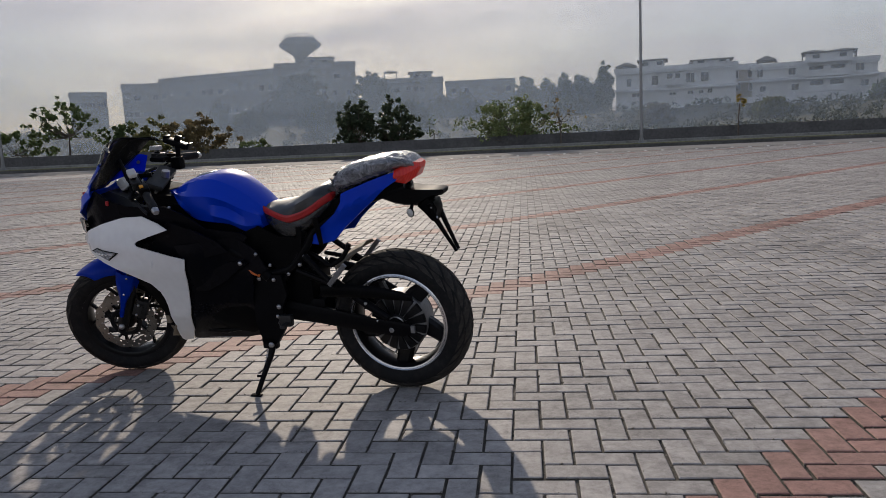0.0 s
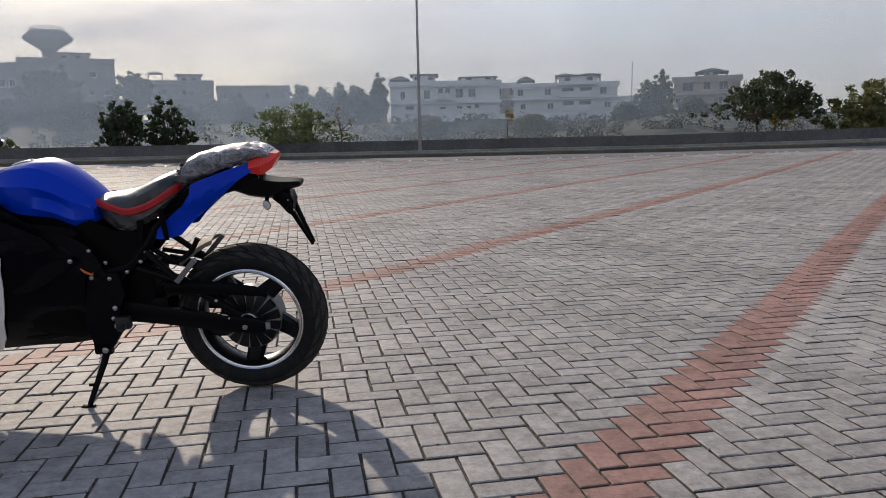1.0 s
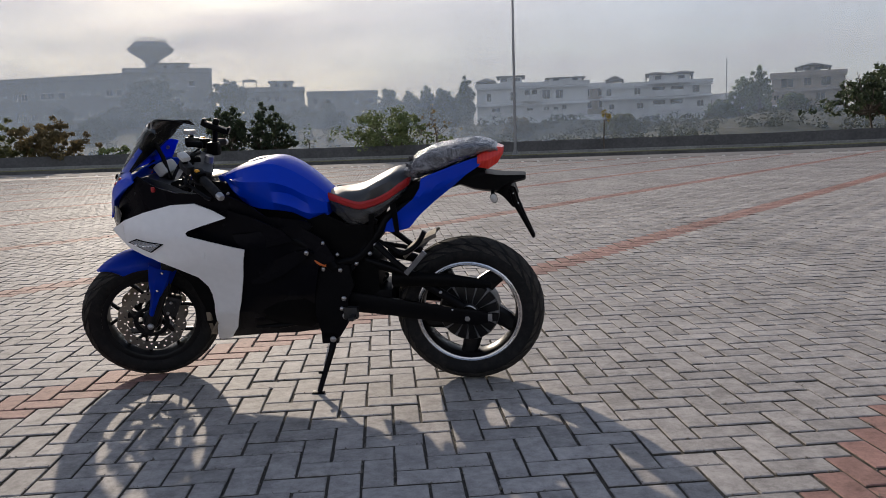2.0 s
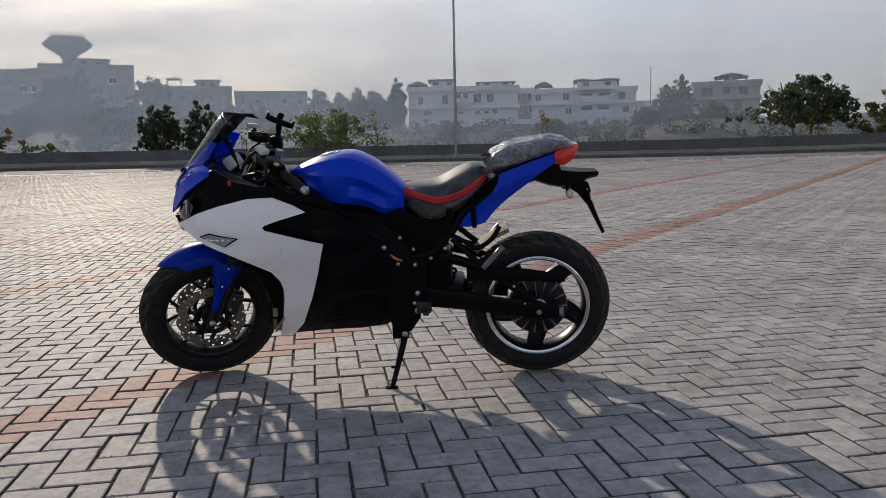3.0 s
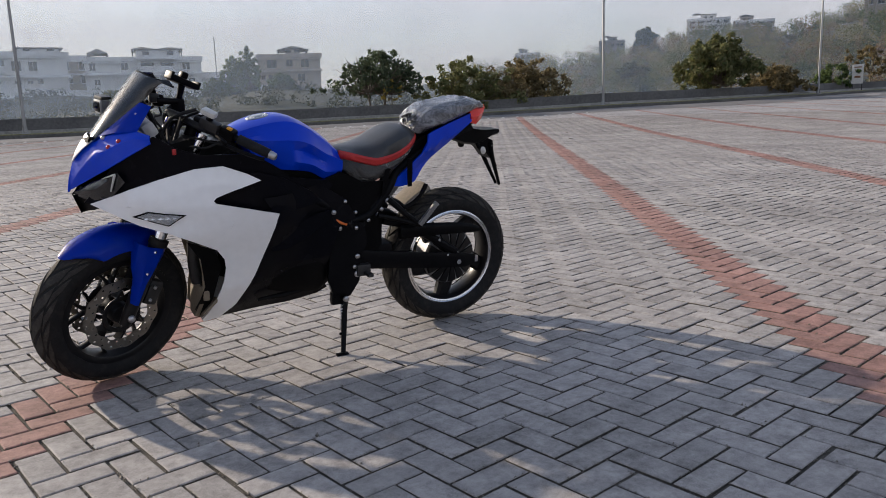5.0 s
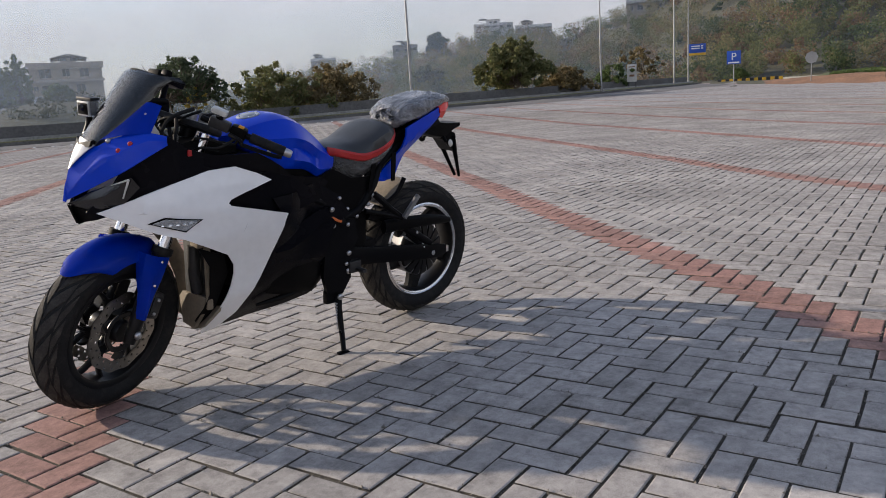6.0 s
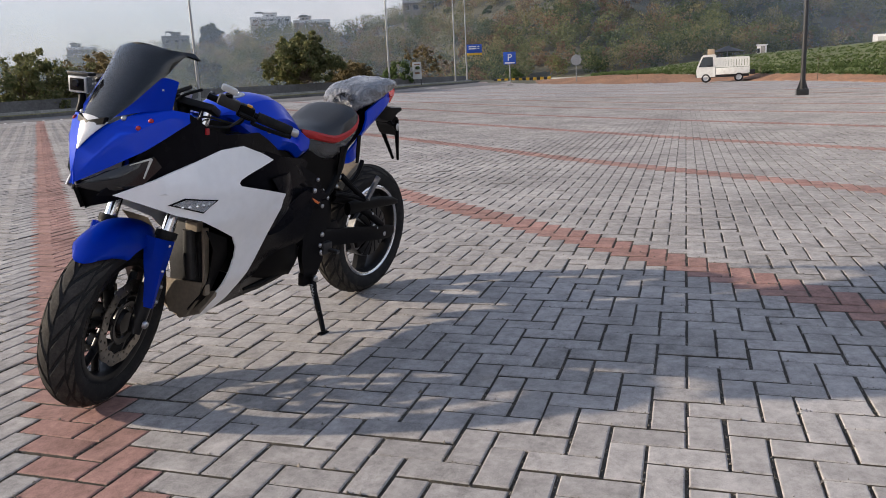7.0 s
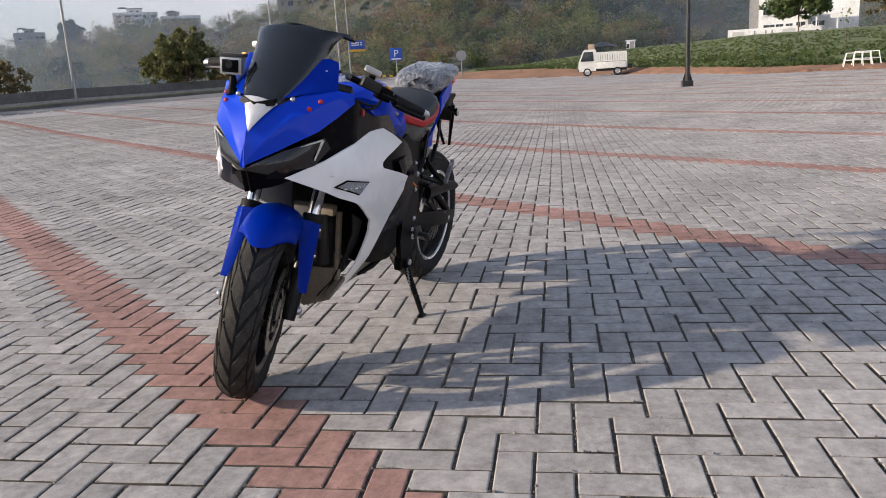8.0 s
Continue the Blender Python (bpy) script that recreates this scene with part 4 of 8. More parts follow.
def y_cover(x, z):
    """Tucked under the rear edge of the white fairing, then swelling to the battery's width."""
    edge = lerp(z, [0.18, 0.195, 0.263, 0.401, 0.523, 0.644], [1.10, 1.040, 0.983, 0.923, 0.883, 0.849])
    t = max(0.0, min(1.0, (edge - x) / 0.20))
    t = t * t * (3 - 2 * t)
    side = lerp(z, [0.19, 0.24, 0.30, 0.42, 0.56, 0.70], [0.026, 0.056, 0.094, 0.154, 0.178, 0.158])
    fold = 0.012 * max(0.0, 1 - abs(z - (0.30 + (x - 0.62) * 0.10)) / 0.035) * lerp(x, [0.66, 0.74, 0.90], [0, 1, 0])
    return (y_white(edge, z) - 0.016) * (1 - t) + (side + fold) * t


WHITE_FAIRING = [(1.455, 0.706), (1.343, 0.763), (1.247, 0.796), (1.134, 0.822), (1.037, 0.826), (0.958, 0.796), (0.910, 0.770), (1.008, 0.742), (1.070, 0.722), (1.080, 0.712), (1.072, 0.702), (0.96, 0.674), (0.849, 0.644), (0.883, 0.523), (0.923, 0.401), (0.983, 0.263), (1.040, 0.195), (1.095, 0.183), (1.101, 0.195), (1.063, 0.286), (1.038, 0.393), (1.034, 0.440), (1.040, 0.478), (1.069, 0.522), (1.15, 0.567), (1.235, 0.612), (1.314, 0.639), (1.399, 0.68)]
for s in (1, -1):
    fair = part("side_fairing", panel(WHITE_FAIRING, y_white, 0.006, s, 0.022, 1), M_WHITE, bike, "glossy white side fairing", smooth=32)
    fair.location.y = 0.0 if s > 0 else 0.042
    lens = [(1.340, 0.674), (1.293, 0.692), (1.174, 0.672), (1.232, 0.637)]
    part("indicator_rim", panel(lens, lambda x, z: y_white(x, z) + 0.004, 0.006, s, 0.03, 1), M_PLASTIC, fair)
    lens = [(1.328, 0.674), (1.291, 0.687), (1.187, 0.671), (1.233, 0.642)]
    part("indicator_bed", panel(lens, lambda x, z: y_white(x, z) + 0.0055, 0.004, s, 0.03, 1), M_GREYPLASTIC, fair, "faceted silver indicator reflector")
    part("indicator_lens", panel(lens, lambda x, z: y_white(x, z) + 0.009, 0.002, s, 0.03, 1), M_CLEARLENS, fair, "clear indicator lens")
    for q in range(5):
        x = 1.214 + q * 0.021
        y = s * (y_white(x, 0.666) + 0.0065)
        bm = bmesh.new()
        v = [bm.verts.new(c) for c in ((x - 0.010, y, 0.664), (x, y, 0.654 + q * 0.002), (x + 0.010, y, 0.664), (x, y, 0.674), (x, y + s * 0.003, 0.664))]
        for i in range(4):
            bm.faces.new((v[i], v[(i + 1) % 4], v[4]))
        part("reflector_facet", bm, M_CHROME, fair, smooth=0)
    # black duct panel behind the notch
    DUCT = [(1.165, 0.680), (1.165, 0.740), (1.0, 0.770), (0.912, 0.795), (0.82, 0.765), (0.71, 0.705), (0.67, 0.66), (0.78, 0.640), (0.86, 0.610), (0.98, 0.650)]
    part("duct_panel", panel(DUCT, lambda x, z: 0.205 + 0.02 * math.sin((x - 0.7) * 9), 0.01, s, 0.04, 1), M_GLOSSBLACK, bike, "black moulded duct panel")
    # black upper side panel below the bars
    UPPER = [(1.40, 0.80), (1.385, 0.83), (1.32, 0.885), (1.268, 0.93), (1.255, 0.938), (1.184, 0.893), (1.107, 0.868), (0.934, 0.858), (0.880, 0.83), (0.825, 0.795), (0.778, 0.755), (0.70, 0.742), (0.63, 0.73), (0.60, 0.71), (0.64, 0.665), (0.72, 0.665), (0.82, 0.72), (0.91, 0.76), (0.96, 0.785), (1.037, 0.815), (1.134, 0.811), (1.247, 0.785), (1.343, 0.75), (1.44, 0.70), (1.47, 0.70)]
    up_ = part("upper_side_panel", panel(UPPER, lambda x, z: lerp(x, [0.6, 0.7, 0.9, 1.05, 1.25, 1.36, 1.43, 1.5], [0.15, 0.165, 0.20, 0.228, 0.236, 0.185, 0.120, 0.05]), 0.008, s, 0.03, 1), M_GLOSSBLACK, bike, "black upper side panel")
    up_.location.y = 0.0 if s > 0 else 0.042
    # lower body side cover
    COVER = [(0.90, 0.70), (0.66, 0.715), (0.56, 0.655), (0.515, 0.575), (0.585, 0.545), (0.61, 0.45), (0.632, 0.36), (0.67, 0.295), (0.62, 0.285), (0.60, 0.265), (0.64, 0.236), (0.75, 0.215), (0.90, 0.208), (1.045, 0.192), (0.990, 0.268), (0.930, 0.401), (0.890, 0.523), (0.858, 0.630)]
    part("side_cover", panel(COVER, y_cover, 0.010, s, 0.020, 1), M_GLOSSBLACK, bike, "gloss black belly and battery side cover", smooth=16)
    GUARD = [(0.870, 0.515), (0.835, 0.535), (0.75, 0.585), (0.69, 0.612), (0.615, 0.622), (0.60, 0.606), (0.66, 0.565), (0.72, 0.525), (0.80, 0.488), (0.86, 0.482)]
    part("frame_guard", panel(GUARD, lambda x, z: 0.198 - 0.05 * abs(x - 0.74), 0.02, s, 0.03, 1), M_GLOSSBLACK, bike, "black moulded frame guard")
    # belly step
    part("belly_step", tube([(0.70, s * 0.112, 0.285), (0.80, s * 0.108, 0.272), (0.90, s * 0.104, 0.266)], [0.006, 0.012, 0.006], 8), M_PLASTIC, bike)
    # inner face of the fairing
    LINER = [(1.10, 0.20), (1.13, 0.25), (1.10, 0.36), (1.12, 0.48), (1.17, 0.56), (1.07, 0.515), (1.045, 0.44), (1.07, 0.30)]
    part("fairing_liner", panel(LINER, lambda x, z: lerp(z, [0.19, 0.3, 0.5, 0.6], [0.02, 0.11, 0.19, 0.21]), 0.004, s, 0.04, 1), M_PLASTIC if s > 0 else M_TAN, bike)
# inner structures between fork and battery
part("inner_tray", loft([[(1.108, y, 0.190 + abs(y) * 0.4) for y in (-0.10, -0.05, 0, 0.05, 0.10)] + [(1.103, y, 0.205 + abs(y) * 0.4) for y in (0.10, 0.05, 0, -0.05, -0.10)], [(1.06, y, 0.25 + abs(y) * 0.3) for y in (-0.13, -0.06, 0, 0.06, 0.13)] + [(1.055, y, 0.27 + abs(y) * 0.3) for y in (0.13, 0.06, 0, -0.06, -0.13)]]), M_TAN, bike, "dusty unpainted tan inner tray")
part("front_cover", box(1.085, 0.02, 0.43, 0.03, 0.15, 0.26, 0.012), M_CASTING, bike, "black cover ahead of the battery")
part("cover_rail", box(1.095, 0.118, 0.42, 0.022, 0.016, 0.24, 0.005), M_TAN, bike, "dusty tan upright rail")
part("cover_tab", box(1.112, 0.085, 0.545, 0.030, 0.055, 0.035, 0.006), M_TAN, bike, "tan plastic tab")
part("lower_panel", loft([[(1.128, -0.03, 0.215), (1.128, 0.05, 0.215), (1.112, 0.05, 0.215), (1.112, -0.03, 0.215)], [(1.112, -0.08, 0.30), (1.112, 0.105, 0.30), (1.096, 0.105, 0.30), (1.096, -0.08, 0.30)], [(1.108, -0.06, 0.325), (1.108, 0.115, 0.345), (1.092, 0.115, 0.345), (1.092, -0.06, 0.325)]]), M_TAN, bike, "dusty unpainted tan lower panel", smooth=20)
part("radiator_duct", tube(curve_points([(1.12, 0.07, 0.53), (1.125, 0.075, 0.45), (1.115, 0.07, 0.36)]), 0.022, 10), M_CASTING, bike)

part("tank_base", loft([[(x, -w, z0), (x, w, z0), (x, w, z1), (x, -w, z1)] for x, w, z0, z1 in ((0.56, 0.08, 0.66, 0.78), (0.66, 0.11, 0.66, 0.80), (0.80, 0.125, 0.68, 0.83), (0.95, 0.125, 0.70, 0.85), (1.06, 0.10, 0.70, 0.84))]), M_PLASTIC, bike)
part("headstock_cover", loft([[(x, -w, z0), (x, w, z0), (x, w * 0.9, z1), (x, -w * 0.9, z1)] for x, w, z0, z1 in ((0.95, 0.10, 0.78, 0.875), (1.04, 0.12, 0.79, 0.895), (1.12, 0.13, 0.80, 0.905), (1.18, 0.13, 0.82, 0.89))]), M_PLASTIC, bike)
# tank cover
tx = [1.000, 0.955, 0.918, 0.870, 0.831, 0.779, 0.736, 0.680, 0.622, 0.572, 0.545]
tz = [0.900, 0.921, 0.938, 0.953, 0.962, 0.968, 0.963, 0.937, 0.896, 0.853, 0.820]
lo = [0.900, 0.895, 0.835, 0.800, 0.784, 0.776, 0.771, 0.760, 0.721, 0.728, 0.742]
wd = [0.060, 0.110, 0.140, 0.158, 0.165, 0.166, 0.162, 0.150, 0.132, 0.118, 0.110]
fine = [1.0 - 0.455 * q / 34 for q in range(35)]
even = lambda c: [sum(lerp(-max(0.545, min(1.0, x + d)), [-v for v in tx], c) for d in (-0.018, -0.009, 0.0, 0.009, 0.018)) / 5 for x in fine]
rings = []
for x, z, zl, w in zip(fine, even(tz), even(lo), even(wd)):
    h = z - zl
    # a slanting knee hollow under a hard shoulder line
    dn = 1.0 - 0.17 * math.exp(-((x - 0.69) / 0.075) ** 2) - 0.06 * math.exp(-((x - 0.90) / 0.05) ** 2)
    fl = 1.0 - 0.10 * math.exp(-((x - 0.80) / 0.06) ** 2)
    half = [(0.0, z), (w * 0.40, z - 0.003), (w * 0.62, z - 0.012 - h * 0.02), (w * 0.80, z - 0.030 - h * 0.10), (w * 1.0, z - h * 0.40), (w * dn, z - h * 0.60), (w * (0.96 * fl + 0.5 * (1 - dn)), z - h * 0.82), (w * 0.84, zl)]
    rings.append([(x, y, q) for y, q in half] + [(x, -y, q) for y, q in half[:0:-1]])
bm = loft(rings)
part("tank_cover", bm, M_BLUE, bike, "glossy metallic blue tank cover with sharp creases", smooth=21)
bm = lathe([(0.0005, 0.005), (0.022, 0.005), (0.026, 0.002), (0.040, 0.003), (0.043, 0.0005), (0.043, -0.006), (0.0005, -0.006)], 32, closed=False)
cap = part("filler_cap", turned(bm, Matrix.Translation((0.845, 0.0, 0.957)) @ Matrix.Rotation(radians(11), 4, "Y") @ Matrix.Rotation(radians(90), 4, "X")), M_SILVER, bike, "round silver filler cap")
for q in range(6):
    a = 2 * math.pi * q / 6
    bolt((0.845 + 0.034 * math.cos(a), 0.034 * math.sin(a), 0.9605 - 0.034 * math.cos(a) * 0.19), 0.0040, (0.19, 0, 1), M_CHROME, cap, "cap_screw", 0.003)
# seats
sx = [0.548, 0.52, 0.478, 0.41, 0.333, 0.274, 0.244, 0.222]
st = [0.828, 0.832, 0.833, 0.845, 0.885, 0.909, 0.911, 0.895]
se = [0.822, 0.818, 0.806, 0.790, 0.812, 0.842, 0.866, 0.875]
sw = [0.075, 0.095, 0.115, 0.138, 0.150, 0.145, 0.130, 0.095]
fine = [0.548 - 0.326 * q / 26 for q in range(27)]
smooth_ = lambda c: [sum(lerp(-(x + d), [-v for v in sx], c) for d in (-0.022, -0.011, 0.0, 0.011, 0.022)) / 5 if 1 <= i <= 25 else lerp(-x, [-v for v in sx], c) for i, x in enumerate(fine)]
st, se, sw = smooth_(st), smooth_(se), smooth_(sw)
sx = fine
rings, under = [], []
for x, z, e, w in zip(sx, st, se, sw):
    half = [(0.0, z), (w * 0.45, z - 0.003), (w * 0.75, z - 0.012), (w * 0.93, max(e + 0.004, z - 0.03)), (w * 1.0, e), (w * 0.97, e - 0.012), (0.0, e - 0.02)]
    rings.append([(x, y, q) for y, q in half] + [(x, -y, q) for y, q in half[-2:0:-1]])
seat = part("rider_seat", loft(rings), M_VINYL, bike, "black vinyl rider seat with red piping")
for s in (1, -1):
    rows = []
    for x, z, e, w in zip(sx, st, se, sw):
        rows.append([(x, s * (w * 0.99), e + 0.004), (x, s * (w * 1.0 + 0.004), e - 0.004), (x, s * (w * 0.99 + 0.003), e - 0.022), (x, s * (w * 0.95), e - 0.028)])
    part("piping", loft(rows), M_REDTRIM, seat, "red piping")
w = sw[-1]
rows = [[(0.222 - 0.006 * math.cos(a), w * 0.99 * math.sin(a), 0.879), (0.216 - 0.006 * math.cos(a), w * math.sin(a), 0.871), (0.218, w * 0.99 * math.sin(a), 0.853), (0.222, w * 0.95 * math.sin(a), 0.847)] for a in [radians(-90 + 22.5 * q) for q in range(9)]]
part("piping", loft(rows), M_REDTRIM, seat)
for x, z, e, w in zip(sx, st, se, sw):
    zl = lerp(x, [0.22, 0.27, 0.33, 0.41, 0.47, 0.548], [0.835, 0.79, 0.742, 0.700, 0.702, 0.755])
    half = [(0.0, e - 0.018), (w * 0.93, e - 0.024), (w * 0.95, (e - 0.024 + zl) / 2), (w * 0.84, zl), (0.0, zl - 0.004)]
    under.append([(x, y, q) for y, q in half] + [(x, -y, q) for y, q in half[-2:0:-1]])
part("seat_base", loft(under), M_FILM_DARK, bike, "seat base still wrapped in clear film")
rng = random.Random(3)
rx = [0.215, 0.205, 0.185, 0.14, 0.08, 0.02, -0.04, -0.09, -0.125, -0.135]
rt = [0.905, 0.945, 0.965, 0.984, 0.996, 1.006, 1.012, 1.004, 0.985, 0.968]
rb = [0.885, 0.872, 0.868, 0.882, 0.905, 0.930, 0.950, 0.965, 0.968, 0.962]
rw = [0.060, 0.085, 0.100, 0.112, 0.118, 0.116, 0.108, 0.092, 0.066, 0.035]
rings = []
for k in range(46):
    x = 0.215 - 0.350 * k / 45
    z, b, w = (lerp(-x, [-v for v in rx], c) for c in (rt, rb, rw))
    ring = []
    for q in range(56):
        a = 2 * math.pi * q / 56
        cy, cz = math.cos(a), math.sin(a)
        y = w * (abs(cy) ** 0.75) * (1 if cy > 0 else -1)
        zz = (z + b) / 2 + (z - b) / 2 * (abs(cz) ** 0.7) * (1 if cz > 0 else -1)
        f1 = 1 - abs(noise.noise(Vector((x * 9, y * 26, zz * 26))))
        f2 = 1 - abs(noise.noise(Vector((x * 34 + 5, y * 60, zz * 50))))
        lift = 0.007 * (f1 ** 5 - 0.3) + 0.0025 * (f2 ** 4 - 0.4)
        nrm = Vector((0.3 if k < 6 else 0.0, cy, cz)).normalized() * lift
        ring.append((x + nrm.x, y + nrm.y, zz + nrm.z))
    rings.append(ring)
part("pillion_seat", loft(rings), M_FILM, bike, "pillion seat wrapped in crinkled clear film", smooth=60)
bm = bmesh.new()
for q in range(26):
    a = rng.uniform(0, 6.28)
    base = Vector((0.205, 0.02 + 0.09 * math.cos(a) * 0.6, 0.905 + 0.04 * math.sin(a)))
    tip = base + Vector((rng.uniform(0.0, 0.035), rng.uniform(-0.03, 0.03), rng.uniform(-0.03, 0.02)))
    sd_ = Vector((rng.uniform(-1, 1), rng.uniform(-1, 1), rng.uniform(-1, 1))).normalized() * 0.012
    bm.faces.new([bm.verts.new(base - sd_), bm.verts.new(base + sd_), bm.verts.new(tip + sd_ * 0.5), bm.verts.new(tip - sd_ * 0.7)])
part("film_folds", bm, M_FILM, bike, "gathered end of the clear film")

# tail
TAIL = [(0.167, 0.876), (0.133, 0.890), (0.043, 0.922), (-0.030, 0.944), (-0.080, 0.952), (-0.058, 0.915), (-0.010, 0.886), (0.047, 0.838), (0.116, 0.784), (0.181, 0.729), (0.223, 0.682), (0.291, 0.668), (0.345, 0.672), (0.300, 0.715), (0.262, 0.750), (0.200, 0.800), (0.172, 0.842)]


def y_tail(x, z):
    """Outward above a crease, folded in under it."""
    crease = 0.808 + (0.18 - x) * 0.43
    side = lerp(x, [-0.1, 0.0, 0.12, 0.25, 0.35], [0.066, 0.098, 0.114, 0.130, 0.122])
    return side - 0.10 * max(0.0, z - crease) - 0.75 * max(0.0, min(0.06, crease - z)) * lerp(x, [0.15, 0.26], [1.0, 0.25])


for s in (1, -1):
    part("tail_fairing", panel(TAIL, y_tail, 0.010, s, 0.016, 1), M_BLUE, bike, "glossy blue tail fairing", smooth=20)
rings = []
for x, z0, z1, w in ((0.30, 0.69, 0.80, 0.080), (0.18, 0.765, 0.86, 0.078), (0.06, 0.835, 0.905, 0.074), (-0.04, 0.880, 0.945, 0.062), (-0.09, 0.905, 0.955, 0.050)):
    rings.append([(x, -w, z0), (x, w, z0), (x, w, z1), (x, -w, z1)])
part("tail_tray", loft(rings), M_PLASTIC, bike)
rings = []
for x, z0, z1, w in ((-0.052, 0.908, 0.955, 0.088), (-0.092, 0.899, 0.972, 0.080), (-0.128, 0.920, 0.982, 0.060), (-0.150, 0.955, 0.976, 0.034)):
    rings.append([(x, -w, (z0 + z1) / 2), (x, -w * 0.75, z0), (x, w * 0.75, z0), (x, w, (z0 + z1) / 2), (x, w * 0.8, z1), (x, -w * 0.8, z1)])
part("tail_light", loft(rings), M_TAIL, bike, "red wedge tail light", smooth=25)
# rear mudguard, plate carrier
rings = []
for x, z0, z1, w in ((0.03, 0.838, 0.876, 0.055), (-0.035, 0.816, 0.884, 0.062), (-0.083, 0.808, 0.880, 0.062), (-0.123, 0.806, 0.873, 0.058), (-0.160, 0.824, 0.870, 0.052), (-0.190, 0.838, 0.869, 0.048), (-0.228, 0.846, 0.868, 0.042), (-0.234, 0.850, 0.864, 0.034)):
    rings.append([(x, -w, z0 + 0.01), (x, -w * 0.7, z0), (x, w * 0.7, z0), (x, w, z0 + 0.01), (x, w * 0.9, z1), (x, -w * 0.9, z1)])
part("rear_mudguard", loft(rings), M_PLASTIC, bike, "black plastic rear mudguard")
part("plate_bracket", loft([[(x, -w, z0), (x, w, z0), (x - 0.012, w, z1), (x - 0.012, -w, z1)] for x, z0, z1, w in ((-0.120, 0.800, 0.835, 0.030), (-0.150, 0.782, 0.835, 0.046), (-0.180, 0.745, 0.822, 0.046), (-0.192, 0.738, 0.790, 0.038))]), M_PLASTIC, bike)
for s in (1, -1):
    arm_ = part("plate_arm", tube([(-0.178, s * 0.048, 0.815), (-0.192, s * 0.042, 0.760), (-0.222, s * 0.030, 0.695), (-0.262, s * 0.014, 0.612)], [0.010, 0.012, 0.009, 0.007], 8), M_PLASTIC, bike, "black plate carrier arm")
    for q in (0.05, 0.30, 0.62):
        c_ = Vector((-0.180, s * 0.052, 0.808)).lerp(Vector((-0.250, s * 0.024, 0.640)), q)
        bolt(c_, 0.006, (-0.25, s, 0.0), M_SILVER if q < 0.5 else M_FRAME, arm_, "arm_bolt", 0.006)
for s in (1, -1):
    ax_ = Matrix.Translation((-0.112, s * 0.094, 0.790)) @ Matrix.Rotation(radians(18), 4, "Y") @ Matrix.Scale(0.72, 4)
    prof = [(0.0005, -0.030), (0.012, -0.026), (0.019, -0.010), (0.020, 0.0), (0.019, 0.004), (0.0005, 0.004)]
    shell = lathe([(r, y * s) for r, y in prof], 16, closed=False)
    for v in shell.verts:
        v.co.z *= 1.35
    ind = part("rear_indicator", turned(shell, ax_), M_PLASTIC, bike, "small teardrop indicator on a short stalk")
    glass = lathe([(r, y * s) for r, y in [(0.0005, 0.015), (0.009, 0.013), (0.016, 0.008), (0.0185, 0.003), (0.0005, 0.003)]], 16, closed=False)
    for v in glass.verts:
        v.co.z *= 1.35
    part("indicator_lens", turned(glass, ax_), M_GREYPLASTIC, ind, "pale indicator lens")
    part("stalk", tube([(-0.108, s * 0.075, 0.792), (-0.106, s * 0.05, 0.815)], 0.008, 8), M_PLASTIC, ind)
# strap hanging from the seat
part("seat_strap", loft([[(0.262, 0.150, 0.79), (0.284, 0.150, 0.79), (0.284, 0.155, 0.79), (0.262, 0.155, 0.79)], [(0.258, 0.146, 0.73), (0.280, 0.146, 0.73), (0.280, 0.151, 0.73), (0.258, 0.151, 0.73)], [(0.257, 0.140, 0.672), (0.274, 0.140, 0.672), (0.274, 0.145, 0.672), (0.257, 0.145, 0.672)]]), M_PLASTIC, bike, "short black nylon strap")
part("seat_strap", loft([[(0.352, 0.135, 0.75), (0.374, 0.135, 0.75), (0.374, 0.140, 0.75), (0.352, 0.140, 0.75)], [(0.362, 0.128, 0.68), (0.382, 0.128, 0.68), (0.382, 0.133, 0.68), (0.362, 0.133, 0.68)], [(0.37, 0.125, 0.60), (0.39, 0.125, 0.60), (0.39, 0.13, 0.60), (0.37, 0.13, 0.60)]]), M_PLASTIC, bike)
# battery side behind tank: grey flank below the seat
for s in (1, -1):
    FLANK = [(0.66, 0.715), (0.56, 0.75), (0.47, 0.705), (0.40, 0.70), (0.33, 0.70), (0.40, 0.60), (0.48, 0.56), (0.56, 0.60)]
    part("under_seat_panel", panel(FLANK, lambda x, z: 0.118 + 0.03 * (x - 0.3), 0.01, s, 0.04, 1), M_PLASTIC, bike)

# nose, its middle a little to the left
MIDDLE = 0.021


def flip(y, s):
    return y if s > 0 else 2 * MIDDLE - y


LOW = [(1.507, 0.013, 0.731), (1.455, 0.092, 0.777), (1.385, 0.190, 0.838), (1.325, 0.222, 0.880), (1.266, 0.239, 0.916)]
TOP = [(1.507, 0.012, 0.733), (1.500, 0.016, 0.775), (1.484, MIDDLE, 0.826), (1.462, MIDDLE, 0.870), (1.440, MIDDLE, 0.900), (1.415, 0.079, 0.902), (1.391, 0.106, 0.921), (1.320, 0.170, 0.955), (1.266, 0.240, 0.943)]


def along(line, t):
    i = t * (len(line) - 1)
    a = min(int(i), len(line) - 2)
    return Vector(line[a]).lerp(Vector(line[a + 1]), i - a)


